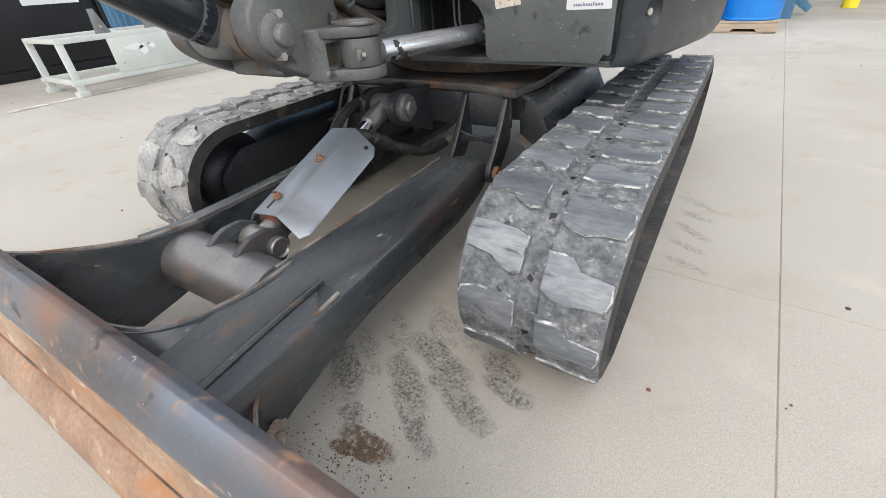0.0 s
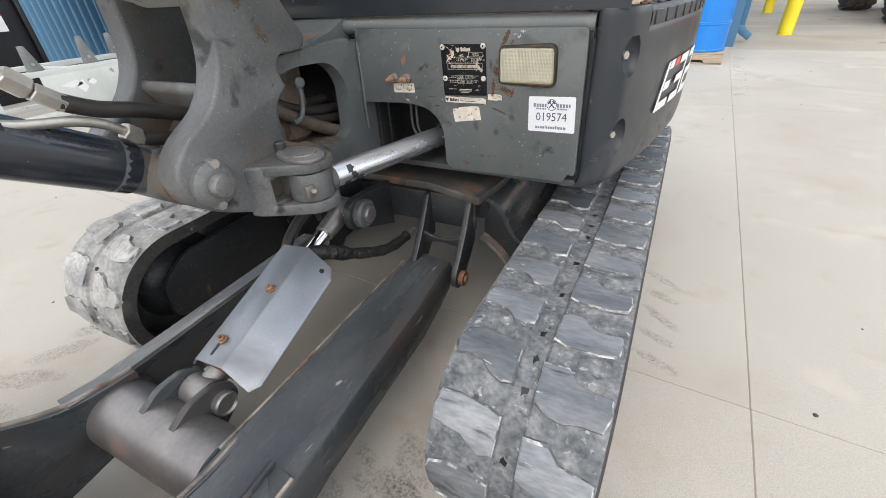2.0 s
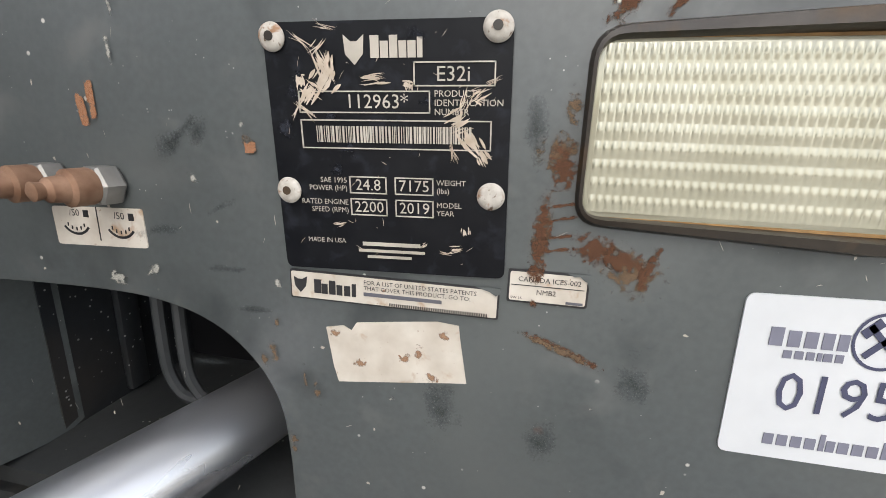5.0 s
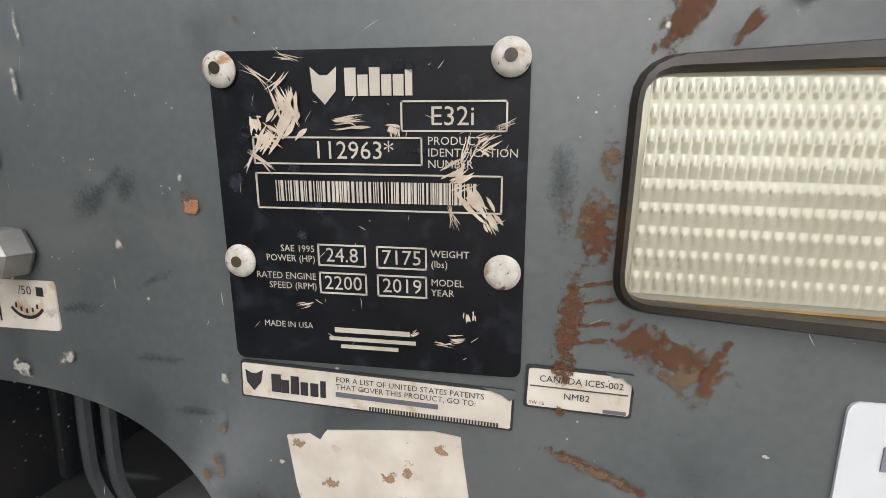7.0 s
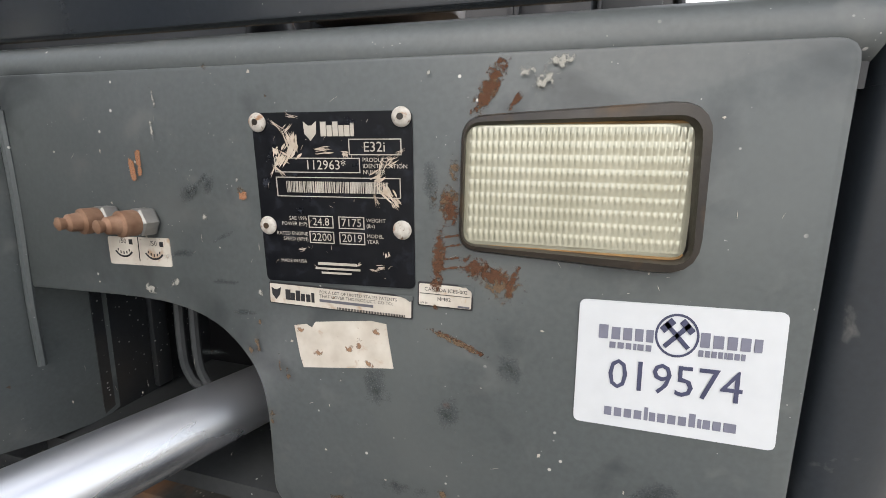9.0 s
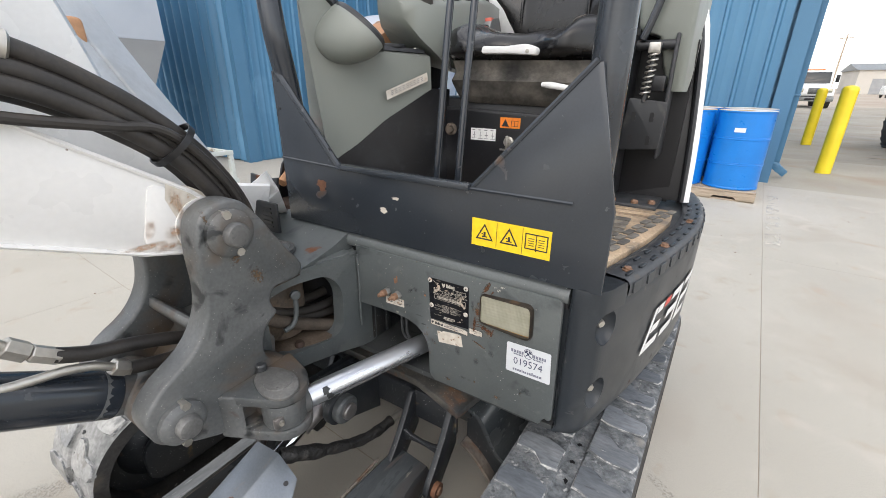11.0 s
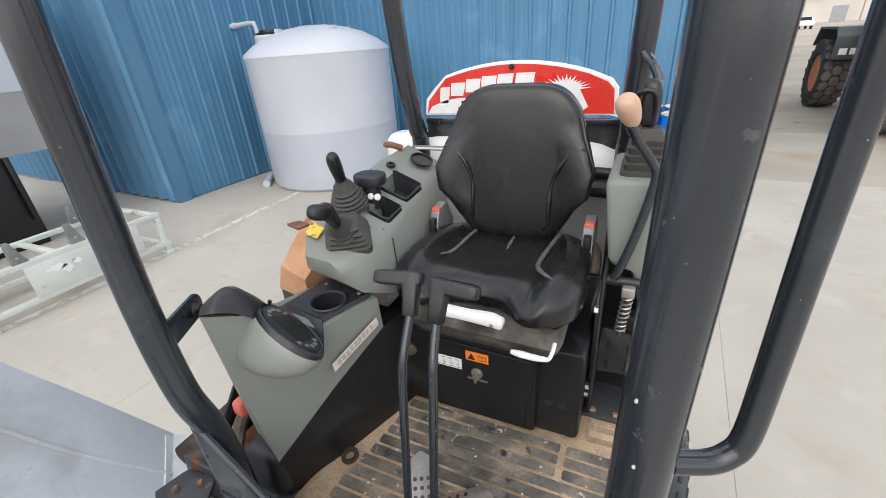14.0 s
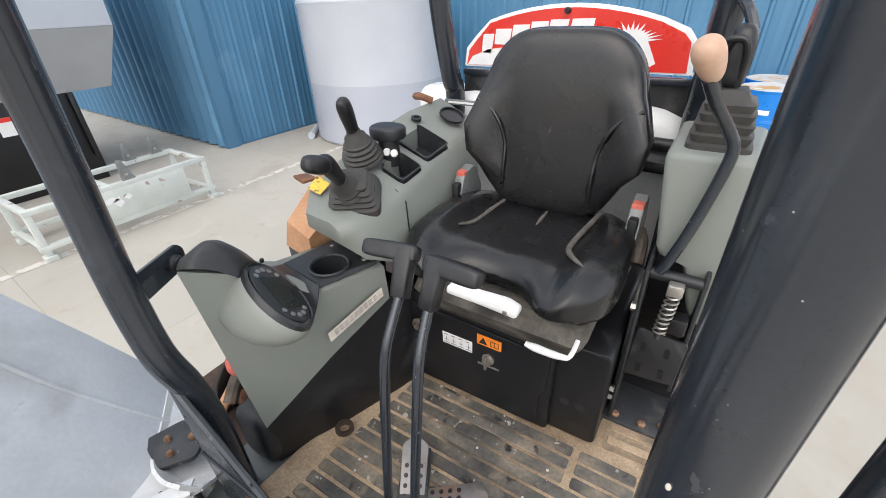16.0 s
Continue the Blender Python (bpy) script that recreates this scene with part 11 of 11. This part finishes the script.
part("hood_stop", lathe([(0.010, 0), (0.010, 0.012), (0.006, 0.016)], (-0.738, HY - 0.003, 1.945), (0, -1, 0), 14), M["black_plastic"], hood)
part("rear_shell", puffy((-0.74, 2.55, 1.30), (0.50, 0.24, 0.42), 0.35, 0.4, nu=40, nv=20), M["white_paint"], ex, "white moulded rear engine cover")
part("white_hood_corner", puffy((-1.21, 2.48, 1.60), (0.09, 0.08, 0.10), 0.5, 0.6, nu=24, nv=16), M["white_paint"], ex)


# ---- marks and joints of the yard, last ----
line_ = thing("paint_line", site(-5.5, 3.3), "worn white painted line on the concrete", "line", kind="structure")
def strip_on(name, pts, w, material, parent, z=0.004):
    b = B()
    P = [Vector(p) for p in pts]
    for p, q in zip(P, P[1:]):
        n_ = Vector((-(q - p).y, (q - p).x, 0)).normalized() * w / 2
        b.faces.new([b.verts.new(Vector((v.x, v.y, z))) for v in (p - n_, q - n_, q + n_, p + n_)])
    return part(name, b, material, parent, smooth=0)


strip_on("line_segment", [(-5.245, 1.2, 0), (-5.23, 5.75, 0)], 0.10, M["paint_line"], line_)
M["faded_line"] = masked("faded_line_paint", (0.66, 0.63, 0.57), 7, 0.50, 0.74)
strip_on("line_segment", [(0.76, 7.15, 0), (0.60, 4.9, 0)], 0.12, M["faded_line"], line_)


M["track_mark"] = blotch("track_mark", (0.15, 0.142, 0.132), 150, 0.34, 0.88)
M["track_mark_faint"] = blotch("faint_track_mark", (0.27, 0.25, 0.225), 150, 0.42, 1.10)
M["oil"] = blotch("brown_spill", (0.20, 0.135, 0.092), 90, 0.30, 0.72)
marks = thing("track_mark", (-0.35, 0.5, 0), "dark rubber scuffs left by the tracks on the concrete", "stain", kind="structure")


b = B()
b.faces.new([b.verts.new(p) for p in ((-1, -1, 0), (1, -1, 0), (1, 1, 0), (-1, 1, 0))])
ob = part("scuff", b, None, smooth=0)
scuff_mesh = ob.data
bpy.data.objects.remove(ob)
scuff_sheets = {}


def scuff(x0, y0, x1, y1, w, mt, seed, parent=None):
    if mt.name not in scuff_sheets:
        me = scuff_mesh.copy()
        me.materials.clear()
        me.materials.append(mt)
        scuff_sheets[mt.name] = me
    rd = random.Random(seed)
    a, c = Vector((x0, y0, 0)), Vector((x1, y1, 0))
    ob = new("scuff", scuff_sheets[mt.name])
    ob.parent = parent or marks
    o = (a + c) / 2
    m = Matrix.Translation((o.x + rd.uniform(-0.008, 0.008), o.y + rd.uniform(-0.008, 0.008), 0.0015 + 0.0004 * (seed % 9))) @ Matrix.Rotation(math.atan2((c - a).y, (c - a).x) + rd.uniform(-0.15, 0.15), 4, "Z") @ Matrix.Diagonal(((c - a).length * rd.uniform(0.72, 0.9), w * rd.uniform(0.62, 0.85), 1, 1))
    ob.matrix_basis = m
    ob.matrix_parent_inverse = ob.parent.matrix_basis.inverted()


for k, (x0, y0, x1, y1, w) in enumerate(((-0.498, 0.497, -0.318, 0.387, 0.050), (-0.470, 0.590, -0.242, 0.471, 0.052), (-0.305, 0.614, -0.177, 0.554, 0.045), (-0.646, 0.466, -0.473, 0.342, 0.050), (-0.633, 0.551, -0.516, 0.464, 0.045), (-0.50, 0.70, -0.40, 0.63, 0.04), (-0.60, 0.63, -0.50, 0.57, 0.04), (-0.40, 0.69, -0.33, 0.65, 0.04))):
    a, c = Vector((x0, y0)), Vector((x1, y1))
    m, side_ = a.lerp(c, 0.5), Vector((y0 - y1, x1 - x0)).normalized()
    mt = M["track_mark" if k < 4 else "track_mark_faint"]
    scuff(*(a + side_ * 0.012), *(m + (c - a) * 0.10 + side_ * 0.012), w, mt, k)
    scuff(*(m - (c - a) * 0.10 - side_ * 0.010), *(c - side_ * 0.010), w * 0.85, mt, k + 9)
for k in range(5):
    y = 1.25 + k * 0.11
    scuff(0.03, y + 0.01, 0.105, y - 0.035, 0.030, M["track_mark_faint"], k + 20)
for k in range(6):
    scuff(-1.62 - 0.03 * k, 0.30 + k * 0.13, -1.78, 0.20 + k * 0.13, 0.05, M["track_mark_faint"], k + 70)
spill = thing("dirt_spill", (-0.37, 0.26, 0), "small brown dirt spill on the concrete", "stain", kind="structure")
rd = random.Random(17)
for k, (x, y, w, h) in enumerate(((-0.425, 0.315, 0.042, 0.030), (-0.400, 0.302, 0.030, 0.024), (-0.465, 0.275, 0.020, 0.016), (-0.460, 0.213, 0.016, 0.013))):
    scuff(x - w, y, x + w, y, h * 1.5, M["oil"], 4 + k, spill)
b = B()
for k in range(420):
    r = abs(rd.gauss(0, 0.10))
    a = rd.uniform(0, 6.28)
    p = (-0.44 + r * math.cos(a) * 1.2, 0.275 + r * math.sin(a), 0.001)
    bmesh.ops.create_icosphere(b, subdivisions=1, radius=rd.uniform(0.0006, 0.0022), matrix=Matrix.Translation(p))
tagged(part("crumbs", b, M["rust"], spill), kind="stuff")
b = B()
for k in range(120):
    p = (rd.uniform(-6, 3), rd.uniform(-0.5, 6.5), 0.001)
    bmesh.ops.create_icosphere(b, subdivisions=1, radius=rd.uniform(0.002, 0.008), matrix=Matrix.Translation(p) @ Matrix.Diagonal((1, 1, 0.5, 1)))
tagged(part("pebbles", b, M["rust"]), "scattered pebbles and dirt crumbs on the concrete", "pebbles", kind="stuff")

# concrete slabs with open joints
U, V = 3.585, 3.365
slab = box(0.0013, U - 0.0013, 0.0013, V - 0.0013, -0.013, 0.0, 0.0015, seg=1)
pav = tagged(new("pavement"), "pale concrete slabs with sawn dirty joints", "pavement", kind="structure")
ob = part("slab", slab, M["concrete"])
slab_mesh = ob.data
bpy.data.objects.remove(ob)
darker_slabs = []
for nm in ("stained_concrete", "dirty_concrete"):
    me = slab_mesh.copy()
    me.materials[0] = M[nm]
    darker_slabs.append(me)
for i in range(-6, 12):
    for j in range(-3, 13):
        ob = new("slab", slab_mesh if j < 2 or i < 0 else darker_slabs[0] if j == 2 else darker_slabs[1])
        ob.parent = pav
        ob.matrix_basis = SITE @ Matrix.Translation((i * U, j * V, 0))
jb = B()
box(-6 * U, 12 * U, -3 * V, 13 * V, -0.0135, -0.0018, 0, jb)
bmesh.ops.transform(jb, matrix=SITE, verts=jb.verts)
part("joint_bed", jb, M["joint"], pav, smooth=0)
